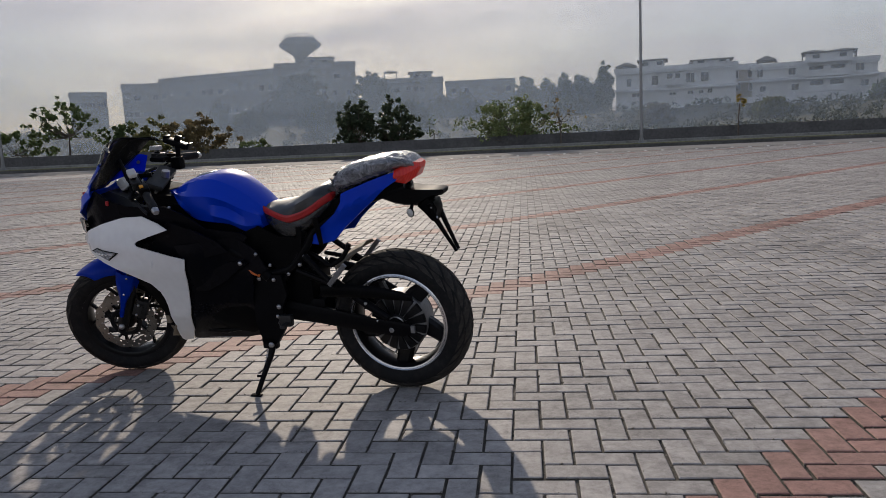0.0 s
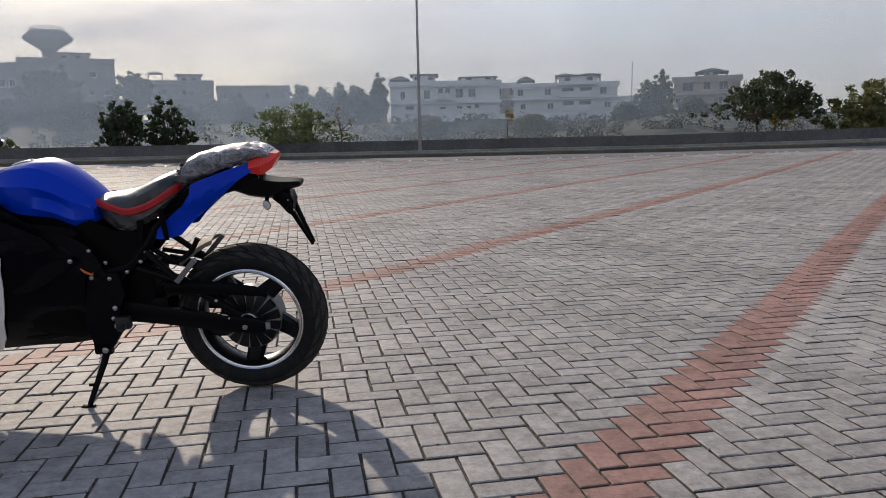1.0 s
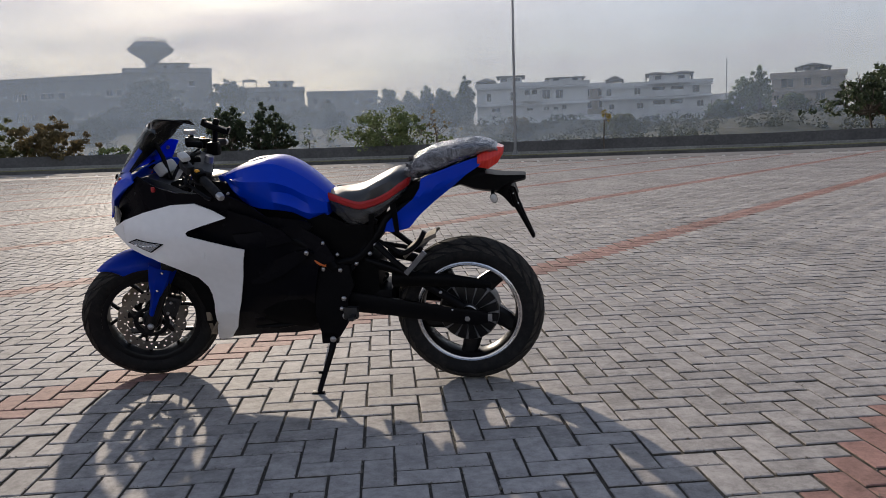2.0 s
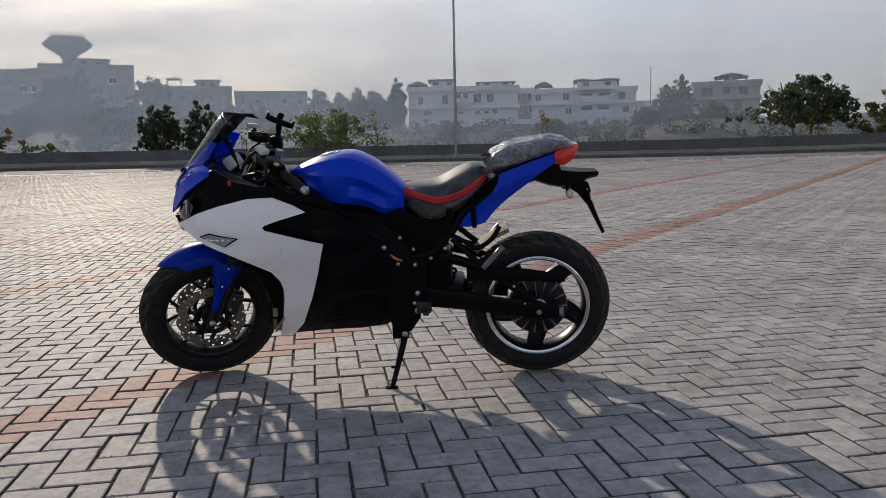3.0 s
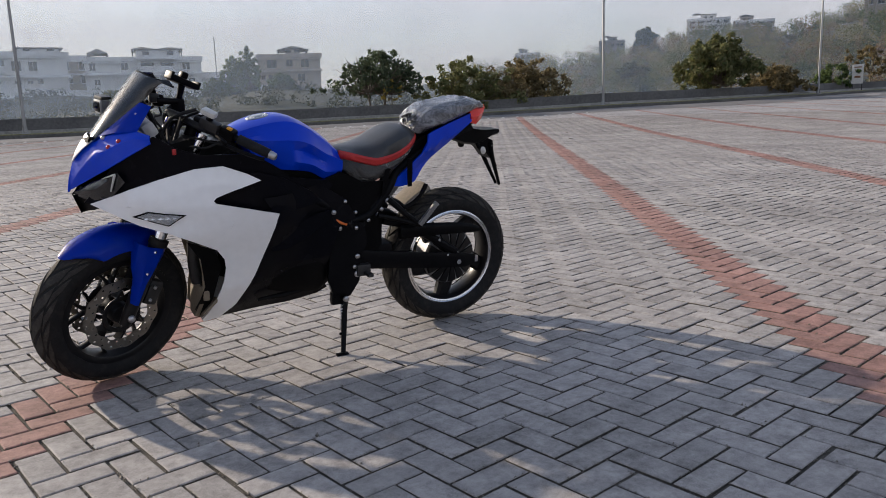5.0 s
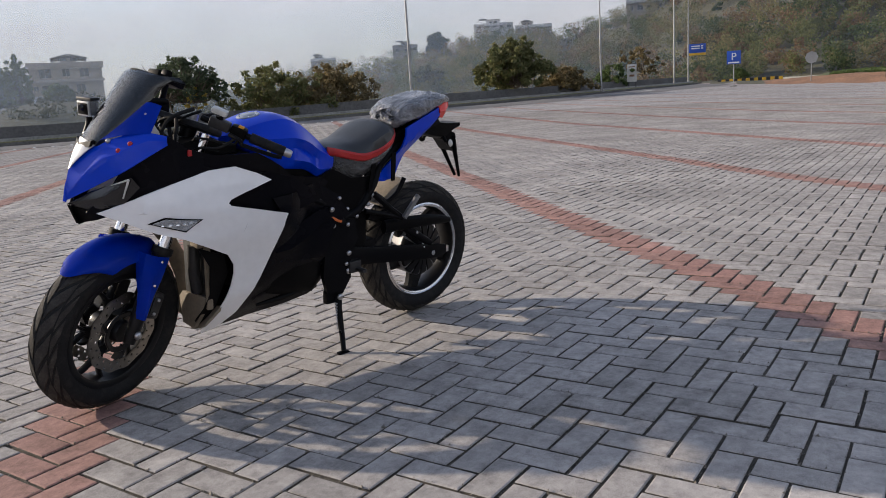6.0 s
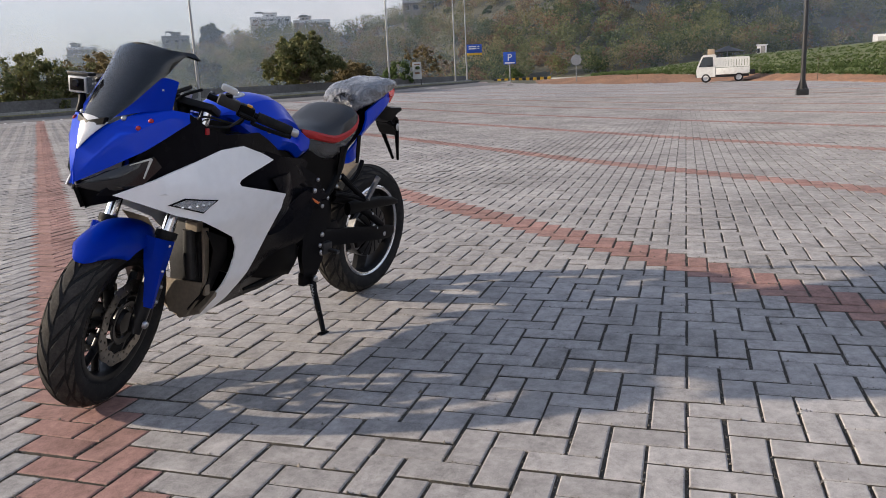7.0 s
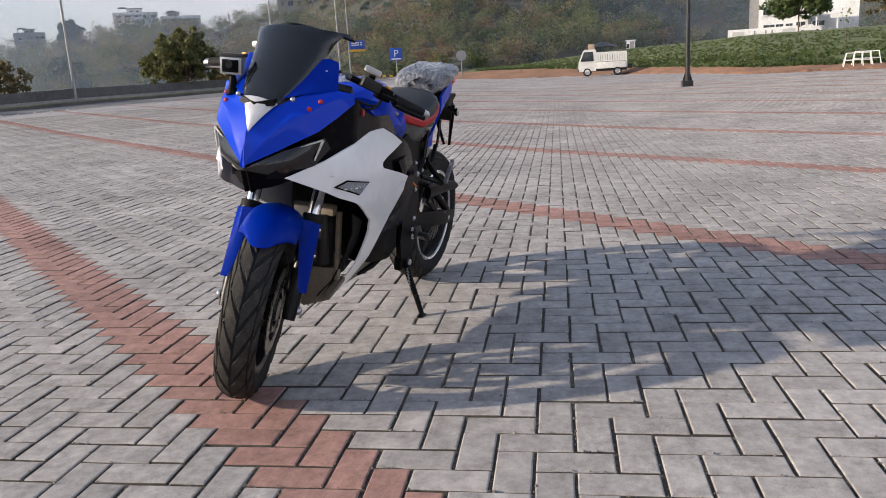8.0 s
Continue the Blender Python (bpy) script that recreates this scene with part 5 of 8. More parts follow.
rows = []
for q in range(17):
    t = q / 16
    lo_, up_ = along(LOW, t), along(TOP, t)
    fat = min(1.0, t * 2.2) * (1.0 if t < 0.75 else 1.0 - (t - 0.75) / 0.25 * 0.8)
    row = []
    for u in (0.0, 0.15, 0.30, 0.40, 0.44, 0.55, 0.70, 0.85, 1.0):
        out = fat * (0.018 * u / 0.42 if u < 0.42 else 0.018 * (1 - ((u - 0.42) / 0.58) ** 0.7))
        row.append(lo_.lerp(up_, u) + Vector((0.62, 0.45, 0.64)) * out)
    rows.append(row)
for s in (1, -1):
    bm = loft([[(v.x, flip(v.y, s), v.z) for v in r] for r in rows], cap=False, closed=False)
    bmesh.ops.remove_doubles(bm, verts=bm.verts, dist=0.0004)
    bmesh.ops.solidify(bm, geom=list(bm.faces), thickness=0.005 * s)
    part("nose_cowl", bm, M_BLUE, bike, "glossy blue nose cowl", smooth=22)
    # wing that runs up beside the screen
    up = []
    for q in range(7):
        t = q / 6
        lowp = Vector((1.420, 0.070, 0.918)).lerp(Vector((1.278, 0.132, 1.036)), t)
        highp = Vector((1.300, 0.205, 0.952)).lerp(Vector((1.246, 0.176, 1.028)), t ** 0.65)
        up.append([tuple(lowp.lerp(highp, u) + Vector((0.008, 0.006, 0.006)) * math.sin(math.pi * u)) for u in (0, 0.25, 0.5, 0.75, 1)])
    bm = loft([[(x, flip(y, s), z) for x, y, z in r] for r in up], cap=False, closed=False)
    bmesh.ops.solidify(bm, geom=list(bm.faces), thickness=0.005 * s)
    part("screen_wing", bm, M_BLUE, bike, smooth=35)
    # head lamp
    HL = [Vector((1.500, 0.012, 0.722)), Vector((1.452, 0.085, 0.768)), Vector((1.372, 0.205, 0.822)), Vector((1.352, 0.215, 0.790)), Vector((1.392, 0.178, 0.735)), Vector((1.452, 0.090, 0.708))]
    c = sum(HL, Vector()) / 6
    bm = bmesh.new()
    vs = [bm.verts.new((p.x, flip(p.y, s), p.z)) for p in HL]
    cv = bm.verts.new((c.x + 0.014, flip(c.y + 0.012, s), c.z - 0.004))
    for i in range(6):
        bm.faces.new((vs[i], vs[(i + 1) % 6], cv))
    bmesh.ops.subdivide_edges(bm, edges=list(bm.edges), cuts=1, use_grid_fill=True)
    lamp_ = part("head_lamp", bm, M_LENSDARK, bike, "smoked angular head lamp", smooth=50)
    bm = bmesh.new()
    drl = [Vector((1.455, 0.088, 0.770)), Vector((1.378, 0.203, 0.819)), Vector((1.372, 0.206, 0.812)), Vector((1.388, 0.190, 0.772))]  # light strip bends at the lamp's outer corner
    add_tube(bm, [(p.x + 0.002, flip(p.y + 0.002, s), p.z - 0.003) for p in (drl[0].lerp(drl[1], 0.55), drl[1])], [0.0012, 0.0034], 6)
    add_tube(bm, [(p.x + 0.002, flip(p.y + 0.002, s), p.z - 0.003) for p in (drl[1], drl[3] + Vector((0.004, -0.006, -0.012)))], [0.0042, 0.0025], 6)
    part("lamp_trim", bm, M_GREYPLASTIC, lamp_, "pale light strip at the lamp's edge")
    # chin below the lamp
    bm = bmesh.new()
    lowe = [Vector((1.500, 0.010, 0.720)), Vector((1.452, 0.088, 0.706)), Vector((1.392, 0.176, 0.733))]
    bot = [Vector((1.478, 0.010, 0.655)), Vector((1.440, 0.075, 0.672)), Vector((1.385, 0.150, 0.705))]
    a = [bm.verts.new((p.x, flip(p.y, s), p.z)) for p in lowe]
    b = [bm.verts.new((p.x, flip(p.y, s), p.z)) for p in bot]
    d = [bm.verts.new((p.x - 0.10, flip(p.y * 0.6, s), p.z + 0.03)) for p in bot]
    for i in range(2):
        bm.faces.new((a[i], a[i + 1], b[i + 1], b[i]))
        bm.faces.new((b[i], b[i + 1], d[i + 1], d[i]))
    part("chin_panel", bm, M_PLASTIC, bike)
    # bolts
    for p, mt in (((1.391, 0.112, 0.921), M_SILVER), ((1.286, 0.158, 1.000), M_SILVER), ((1.382, 0.161, 0.897), M_REDPLASTIC), ((1.352, 0.180, 0.918), M_REDPLASTIC)):
        bolt((p[0] + 0.004, flip(p[1], s), p[2] + 0.002), 0.0080, (0.55, 0.6 * s, 0.58), mt, bike, "cowl_bolt", 0.007)
# silver wedge on the nose
rows = []
wb, wl, wr = Vector((1.483, 0.026, 0.824)), Vector((1.418, -0.030, 0.916)), Vector((1.418, 0.081, 0.902))
for q in range(7):
    t = q / 6
    rows.append([wb.lerp(wl.lerp(wr, u), t) + Vector((0.75, 0.10, 0.65)) * (0.011 + 0.020 * t * (1 - t) + 0.050 * t * u * (1 - u)) for u in (0, 0.25, 0.5, 0.75, 1)])
bm = loft(rows, cap=False, closed=False)
bmesh.ops.remove_doubles(bm, verts=bm.verts, dist=0.0004)
bmesh.ops.solidify(bm, geom=list(bm.faces), thickness=0.003)
part("nose_insert", bm, M_PEARL, bike, "pale pearl wedge on the nose", smooth=40)
# wind screen
SC = [(1.438, 0.905), (1.380, 0.985), (1.310, 1.075), (1.270, 1.122), (1.258, 1.130)]
rows = []
for q in range(13):
    t = q / 12 * (len(SC) - 1)
    a = min(int(t), len(SC) - 2)
    f = t - a
    cx, cz = SC[a][0] + (SC[a + 1][0] - SC[a][0]) * f, SC[a][1] + (SC[a + 1][1] - SC[a][1]) * f
    v = q / 12
    row = []
    for w in range(-8, 9):
        u = w / 8
        width = lerp(v, [0, 0.12, 0.42, 0.6, 1], [0.080, 0.104, 0.146, 0.164, 0.190])
        back = lerp(v, [0, 0.12, 0.42, 0.7, 1], [0.018, 0.030, 0.078, 0.088, 0.086])
        row.append((cx - back * abs(u) ** 2.0, MIDDLE + (width - MIDDLE) * math.sin(u * 1.25) / math.sin(1.25), cz + (0.006 - 0.046 * max(0, v - 0.6) / 0.4) * abs(u) ** 1.8))
    rows.append(row)
bm = loft(rows, cap=False, closed=False)
bmesh.ops.solidify(bm, geom=list(bm.faces), thickness=0.003)
screen = part("wind_screen", bm, M_SCREEN, bike, "dark smoked wind screen", smooth=50)
bm = bmesh.new()
add_tube(bm, curve_points([(1.173, -0.147, 1.091), (1.220, -0.09, 1.111), (1.258, MIDDLE, 1.130), (1.220, 0.13, 1.111), (1.173, 0.189, 1.091)]), 0.0035, 6)
part("screen_edge", bm, M_PLASTIC, screen)
part("screen_foot", loft([[(1.446 - 0.30 * abs(y), y + MIDDLE, 0.892 + 0.22 * abs(y)), (1.456 - 0.30 * abs(y), y + MIDDLE, 0.893 + 0.22 * abs(y)), (1.450 - 0.30 * abs(y), y + MIDDLE, 0.910 + 0.22 * abs(y)), (1.438 - 0.30 * abs(y), y + MIDDLE, 0.912 + 0.22 * abs(y))] for y in (-0.056, -0.03, 0.0, 0.03, 0.056)]), M_PLASTIC, bike, "black lip at the foot of the screen")
# dash behind the screen
rings = []
for x, z0, z1, w in ((1.38, 0.85, 0.89, 0.10), (1.28, 0.85, 0.915, 0.13), (1.20, 0.84, 0.89, 0.14), (1.12, 0.82, 0.855, 0.14), (1.02, 0.80, 0.83, 0.13)):
    rings.append([(x, -w, z0), (x, w, z0), (x, w * 0.9, z1), (x, -w * 0.9, z1)])
part("dash_panel", loft(rings), M_VINYL, bike)
bm = box(0, 0, 0, 0.045, 0.120, 0.055, 0.014)
part("instrument", turned(bm, Matrix.Translation((1.240, 0.02, 0.935)) @ Matrix.Rotation(radians(32), 4, "Y")), M_GREYPLASTIC, bike, "pale grey instrument housing")
part("warning_tab", box(1.195, 0.234, 0.885, 0.014, 0.012, 0.020, 0.003), M_REDPLASTIC, bike, "small red plastic tab")

# front end, turned to the left
FW = STEER @ Matrix.Translation((1.408, 0.0, 0.286))
bm = lathe([(0.182, -0.040), (0.190, -0.046), (0.205, -0.046), (0.207, -0.040), (0.198, -0.024), (0.190, 0.0), (0.198, 0.024), (0.207, 0.040), (0.205, 0.046), (0.190, 0.046), (0.182, 0.040), (0.178, 0.018), (0.176, 0.0), (0.178, -0.018)], 72)
front_wheel = part("front_wheel", turned(bm, FW), M_RIMBLACK, bike, "black alloy front wheel turned to the left")
tyre(0.286, 0.056, 0.205, 0.036, FW, front_wheel, 20)
for k in range(5):
    bm = bmesh.new()
    for d in (-1, 1):
        spoke(bm, 0.035, 0.112, 0.020, 0.022, -0.013, 0.013, radians(72 * k + 12), radians(d * 3))
        spoke(bm, 0.100, 0.184, 0.012, 0.014, -0.012, 0.012, radians(72 * k + 12 + d * 2), radians(d * 15))
    part("spoke", turned(bm, FW), M_RIMBLACK, front_wheel)
bm = lathe([(0.0005, -0.062), (0.034, -0.062), (0.040, -0.050), (0.040, 0.050), (0.034, 0.062), (0.0005, 0.062)], 32, closed=False)
part("hub", turned(bm, FW), M_RIMBLACK, front_wheel)
for s in (1, -1):
    bm = bmesh.new()
    n = 44
    for k in range(n):
        for row, (r0, r1) in enumerate(((0.101, 0.1205), (0.1205, 0.140))):
            a0, a1 = 2 * math.pi * k / n, 2 * math.pi * (k + 1) / n
            am, rm_ = (a0 + a1) / 2, (r0 + r1) / 2
            scal = lambda r, a: r + (0.003 * math.cos(11 * a) if r > 0.13 or r < 0.11 else 0.0)
            rim8 = [(r0, a0), (r0, am), (r0, a1), (rm_, a1), (r1, a1), (r1, am), (r1, a0), (rm_, a0)]
            hole = [(-0.7, -0.7), (-1, 0), (-0.7, 0.7), (0, 1), (0.7, 0.7), (1, 0), (0.7, -0.7), (0, -1)]
            open_ = (k + row) % 2 == 0
            loops = []
            for y in (0.060 * s, 0.056 * s):
                o8 = [bm.verts.new((scal(r, a) * math.cos(a), y, scal(r, a) * math.sin(a))) for r, a in rim8]
                if open_:
                    i8 = [bm.verts.new(((rm_ + 0.0048 * dr) * math.cos(am + 0.0048 / rm_ * da), y, (rm_ + 0.0048 * dr) * math.sin(am + 0.0048 / rm_ * da))) for dr, da in hole]
                    for q in range(8):
                        bm.faces.new((o8[q], o8[(q + 1) % 8], i8[(q + 1) % 8], i8[q]))
                    loops.append(i8)
                else:
                    bm.faces.new(o8)
            if open_:
                for q in range(8):
                    bm.faces.new((loops[0][q], loops[0][(q + 1) % 8], loops[1][(q + 1) % 8], loops[1][q]))
    bmesh.ops.remove_doubles(bm, verts=bm.verts, dist=0.0003)
    disc = part("front_disc", turned(bm, FW), M_DISC, front_wheel, "drilled steel brake disc")
    bm = lathe([(0.055, 0.058 * s), (0.070, 0.061 * s), (0.073, 0.058 * s), (0.070, 0.052 * s), (0.055, 0.050 * s)], 40)
    part("disc_carrier", turned(bm, FW), M_RIMBLACK, front_wheel)
    for k in range(6):
        bm = bmesh.new()
        spoke(bm, 0.068, 0.106, 0.018, 0.012, 0.052 * s, 0.060 * s, radians(60 * k + 20), radians(18))
        part("carrier_arm", turned(bm, FW), M_RIMBLACK, front_wheel)

AX = STEER_AXIS
FO = Vector((math.cos(radians(25)), 0, math.sin(radians(25)))) * 0.033
for s in (1, -1):
    off = Vector((0, 0.098 * s, 0)) + FO
    p0 = STEER_P + off - AX * 0.015
    leg = part("fork_leg", turned(tube([p0 - AX * 0.02, p0 + AX * 0.02, p0 + AX * 0.10, p0 + AX * 0.285, p0 + AX * 0.30], [0.020, 0.024, 0.027, 0.029, 0.032], 16), STEER), M_RIMBLACK, bike, "black fork leg")
    part("fork_tube", turned(tube([p0 + AX * 0.28, p0 + AX * 0.72], 0.0205, 16), STEER), M_CHROME, leg, "chromed fork tube")
    part("fork_seal", turned(tube([p0 + AX * 0.296, p0 + AX * 0.318], 0.034, 16), STEER), M_RUBBER, leg)
    bolt(STEER @ (p0 + Vector((0, 0.026 * s, 0)) + AX * 0.015), 0.014, STEER.to_3x3() @ Vector((0, s, 0)), M_SILVER, leg, "axle_bolt", 0.010)
    # caliper
    cc = p0 - FO * 1.9 + AX * 0.115
    bm = box(0, 0, 0, 0.055, 0.050, 0.095, 0.012)
    add_box(bm, 0.012, 0.028 * s, 0, 0.04, 0.012, 0.06, 0.004)
    m = STEER @ Matrix.Translation((cc.x, 0.078 * s, cc.z)) @ Matrix.Rotation(radians(-25), 4, "Y")
    cal = part("brake_caliper", turned(bm, m), M_CASTING, bike, "black brake caliper")
    for dz in (-0.025, 0.025):
        bolt(m @ Vector((0.012, 0.035 * s, dz)), 0.007, m.to_3x3() @ Vector((0, s, 0)), M_SILVER, cal, "caliper_bolt")
    part("brake_hose", turned(tube(curve_points([cc + Vector((0, -0.01 * s, 0.04)), cc + Vector((-0.01, 0.02 * s, 0.14)), cc + Vector((-0.06, 0.0, 0.28)), cc + Vector((-0.10, -0.04 * s, 0.42))]), 0.005, 8), STEER), M_RUBBER, bike)
    # fender leg guard over the fork
    a0, a1 = p0 + AX * 0.075 + Vector((0.012, 0.022 * s, 0)), p0 + AX * 0.30 + Vector((0.028, 0.016 * s, 0))
    rows = []
    for q in range(6):
        t = q / 5
        c = a0.lerp(a1, t)
        w = (0.012, 0.016, 0.022, 0.040, 0.050, 0.056)[q]
        rows.append([tuple(c + Vector((w * 0.9, -(0.012 + 0.034 * t) * s, w * 0.4))), tuple(c + Vector((w * 0.85, -0.008 * s, w * 0.35))), tuple(c + Vector((w * 0.3, 0.014 * s, w * 0.12))), tuple(c + Vector((-w * 0.6, 0.014 * s, -w * 0.2))), tuple(c + Vector((-w, -0.008 * s, -w * 0.4)))])
    bm = loft(rows, cap=False, closed=False)
    bmesh.ops.solidify(bm, geom=list(bm.faces), thickness=0.004)
    guard = part("fork_guard", turned(bm, STEER), M_BLUE, bike, "glossy blue fork guard")
    bolt(STEER @ (a0.lerp(a1, 0.55) + Vector((-0.002, 0.014 * s, 0))), 0.006, STEER.to_3x3() @ Vector((0, s, 0)), M_CHROME, guard, "guard_bolt")
    bolt(STEER @ (a0.lerp(a1, 0.92) + Vector((-0.006, 0.014 * s, 0))), 0.006, STEER.to_3x3() @ Vector((0, s, 0)), M_CHROME, guard, "guard_bolt")
# front fender over the tyre
rows = []
wc = Vector((1.408, 0, 0.286))
for q in range(15):
    a = radians(54 + 66 * q / 14)
    tip = max(0.0, (0.16 - q / 14) / 0.16)
    tail = max(0.0, (q / 14 - 0.80) / 0.20)
    rr = 0.302 + 0.016 * math.sin(math.pi * min(1.0, q / 11) * 0.5)
    row = []
    for w in range(-6, 7):
        u = w / 6
        back = a + radians(15) * u * u * (1 - q / 14) ** 2  # the lip comes to a rounded point
        o = Vector((math.cos(back), 0, math.sin(back)))
        hw = 0.086 * (1 - 0.40 * tip ** 1.5) * (1 - 0.25 * tail)
        drop = 0.058 * abs(u) ** 2.6 * (1 - 0.5 * tip)
        peak = 0.006 * (1 - abs(u)) ** 2
        row.append(tuple(wc + o * (rr - drop + peak) + Vector((0, hw * math.sin(u * 1.35) / math.sin(1.35), 0))))
    rows.append(row)
bm = loft(rows, cap=False, closed=False)
bmesh.ops.solidify(bm, geom=list(bm.faces), thickness=0.004)
part("front_fender", turned(bm, STEER), M_BLUE, bike, "glossy blue front fender", smooth=45)

# yokes, bars and controls
part("lower_yoke", turned(box(0, 0, 0, 0.075, 0.25, 0.035, 0.012, Matrix.Translation(STEER_P + FO * 0.5 + AX * 0.50) @ Matrix.Rotation(radians(-25), 4, "Y")), STEER), M_FRAME, bike)
top = STEER_P + FO * 0.5 + AX * 0.725
part("upper_yoke", turned(box(0, 0, 0, 0.075, 0.25, 0.026, 0.010, Matrix.Translation(top) @ Matrix.Rotation(radians(-25), 4, "Y")), STEER), M_CASTING, bike, "cast upper fork yoke")
GE = UNSTEER @ Vector((0.887, 0.321, 0.868))
GM = UNSTEER @ Vector((0.985, 0.238, 0.920))
for s in (1, -1):
    e = Vector((GE.x, abs(GE.y) * s, GE.z))
    g = Vector((GM.x, abs(GM.y) * s, GM.z))
    d = (g - e).normalized()
    root_ = g + d * 0.16
    bar = part("handlebar", turned(tube([e + d * 0.01, root_, Vector((top.x, 0.10 * s, root_.z - 0.005))], 0.011, 12), STEER), M_FRAME, bike, "black clip-on handlebar")
    prof = [0.0165 + 0.0012 * (k % 2) for k in range(20)]
    part("grip", turned(tube([e + d * (0.014 + 0.0062 * k) for k in range(20)], prof, 14), STEER), M_RUBBER, bar, "ribbed black rubber grip")
    part("bar_end", turned(tube([e - d * 0.012, e - d * 0.006, e + d * 0.013], [0.010, 0.014, 0.0145], 14), STEER), M_SILVER, bar, "silver bar end weight")
    sw_ = g + d * 0.035
    m = Matrix.Translation(sw_) @ d.to_track_quat("Y", "Z").to_matrix().to_4x4()
    swb = part("switch_box", turned(box(0, 0, 0, 0.042, 0.055, 0.046, 0.012, m), STEER), M_PLASTIC, bar)
    part("switch_button", turned(box(-0.008 * s, -0.004, 0.024, 0.016, 0.018, 0.008, 0.003, m), STEER), M_YELLOW, bar, "orange switch button")
    lv = [sw_ + Vector((0.045, 0, 0.0)), sw_ + Vector((0.055, 0.03 * s, -0.004)) - d * 0.02, g + Vector((0.055, 0, -0.012)) - d * 0.02, e + Vector((0.040, 0, -0.012)) + d * 0.03, e + Vector((0.030, 0, -0.010)) + d * 0.005]
    part("lever", turned(tube(curve_points(lv), [0.007] * 24 + [0.009], 8), STEER), M_FRAME, bar, "black brake lever")
    mc = sw_ + d * 0.05 + Vector((0.020, 0, 0.012))
    part("master_cylinder", turned(box(0, 0, 0, 0.035, 0.07, 0.035, 0.008, Matrix.Translation(mc) @ d.to_track_quat("Y", "Z").to_matrix().to_4x4()), STEER), M_CASTING, bar)
    rc = mc + Vector((0.004, 0.0, 0.042))
    bm = box(0, 0, 0, 0.036, 0.052, 0.020, 0.008, Matrix.Translation(rc) @ d.to_track_quat("Y", "Z").to_matrix().to_4x4())
    rs_ = part("fluid_reservoir", turned(bm, STEER), M_GREYPLASTIC, bar, "pale plastic brake fluid reservoir")
    part("reservoir_neck", turned(tube([mc, rc - Vector((0, 0, 0.014))], 0.012, 10), STEER), M_PLASTIC, bar)
    part("control_cable", turned(tube(curve_points([sw_ + Vector((0.02, 0, -0.02)), sw_ + Vector((0.05, 0.02 * s, -0.06)) + d * 0.05, sw_ + Vector((0.03, 0, -0.10)) + d * 0.12, top + Vector((0.04, 0.03 * s, -0.14))]), 0.0045, 8), STEER), M_RUBBER, bike)
    part("control_cable", turned(tube(curve_points([sw_ + Vector((0.0, 0, -0.02)), sw_ + Vector((-0.01, 0.0, -0.055)) + d * 0.03, sw_ + Vector((0.02, 0, -0.07)) + d * 0.13, top + Vector((0.0, 0.05 * s, -0.12))]), 0.004, 8), STEER), M_RUBBER, bike)
part("steering_stem", turned(tube([STEER_P + AX * 0.49, STEER_P + AX * 0.73], 0.028, 14), STEER), M_FRAME, bike)
part("ignition_barrel", turned(tube([top + Vector((-0.02, 0, 0.0)), top + Vector((-0.03, 0, 0.03))], 0.018, 14), STEER), M_SILVER, bike)
# phone clamp on a ball mount
pm = Matrix.Translation((1.078, -0.145, 1.075)) @ Matrix.Rotation(radians(14), 4, "Z") @ Matrix.Rotation(radians(-24), 4, "Y")
ph = part("phone_clamp", box(0, 0, 0, 0.104, 0.060, 0.024, 0.007, pm), M_PLASTIC, bike, "empty black phone clamp")
for q in (-0.054, 0.054):
    part("clamp_jaw", box(q, 0, 0.006, 0.012, 0.056, 0.030, 0.004, pm), M_PLASTIC, ph)
part("clamp_knob", box(0.004, 0, 0.024, 0.026, 0.03, 0.026, 0.006, pm), M_PLASTIC, ph)
part("clamp_stem", tube([(1.080, -0.145, 1.068), (1.088, -0.150, 1.03), (1.10, -0.155, 0.985)], [0.014, 0.011, 0.014], 10), M_FRAME, ph)
# action camera on the nose
gm = Matrix.Translation((1.362, -0.112, 0.998)) @ Matrix.Rotation(radians(12), 4, "Z")
gp = part("action_camera", box(0, 0, 0, 0.036, 0.070, 0.052, 0.006, gm), M_CLEARLENS, bike, "small action camera in a clear case")
part("camera_body", box(0, 0, 0, 0.026, 0.058, 0.042, 0.003, gm), M_CASTING, gp)
part("camera_frame", box(0.016, 0, 0, 0.006, 0.064, 0.047, 0.002, gm), M_SILVER, gp)
part("camera_face", box(0.0195, 0, 0, 0.003, 0.050, 0.036, 0.001, gm), M_PLASTIC, gp)
bm = lathe([(0.0005, 0.030), (0.010, 0.030), (0.012, 0.026), (0.012, 0.018), (0.0005, 0.018)], 16, closed=False)
part("camera_lens", turned(bm, gm @ Matrix.Rotation(radians(-90), 4, "Z") @ Matrix.Translation((0, 0, 0.004))), M_LENSDARK, gp)
part("camera_latch", box(-0.002, 0.0, 0.031, 0.034, 0.078, 0.010, 0.003, gm), M_CASTING, gp)
part("camera_mount", tube([(1.362, -0.112, 0.970), (1.365, -0.11, 0.945), (1.372, -0.105, 0.915)], [0.010, 0.012, 0.020], 10), M_PLASTIC, gp)

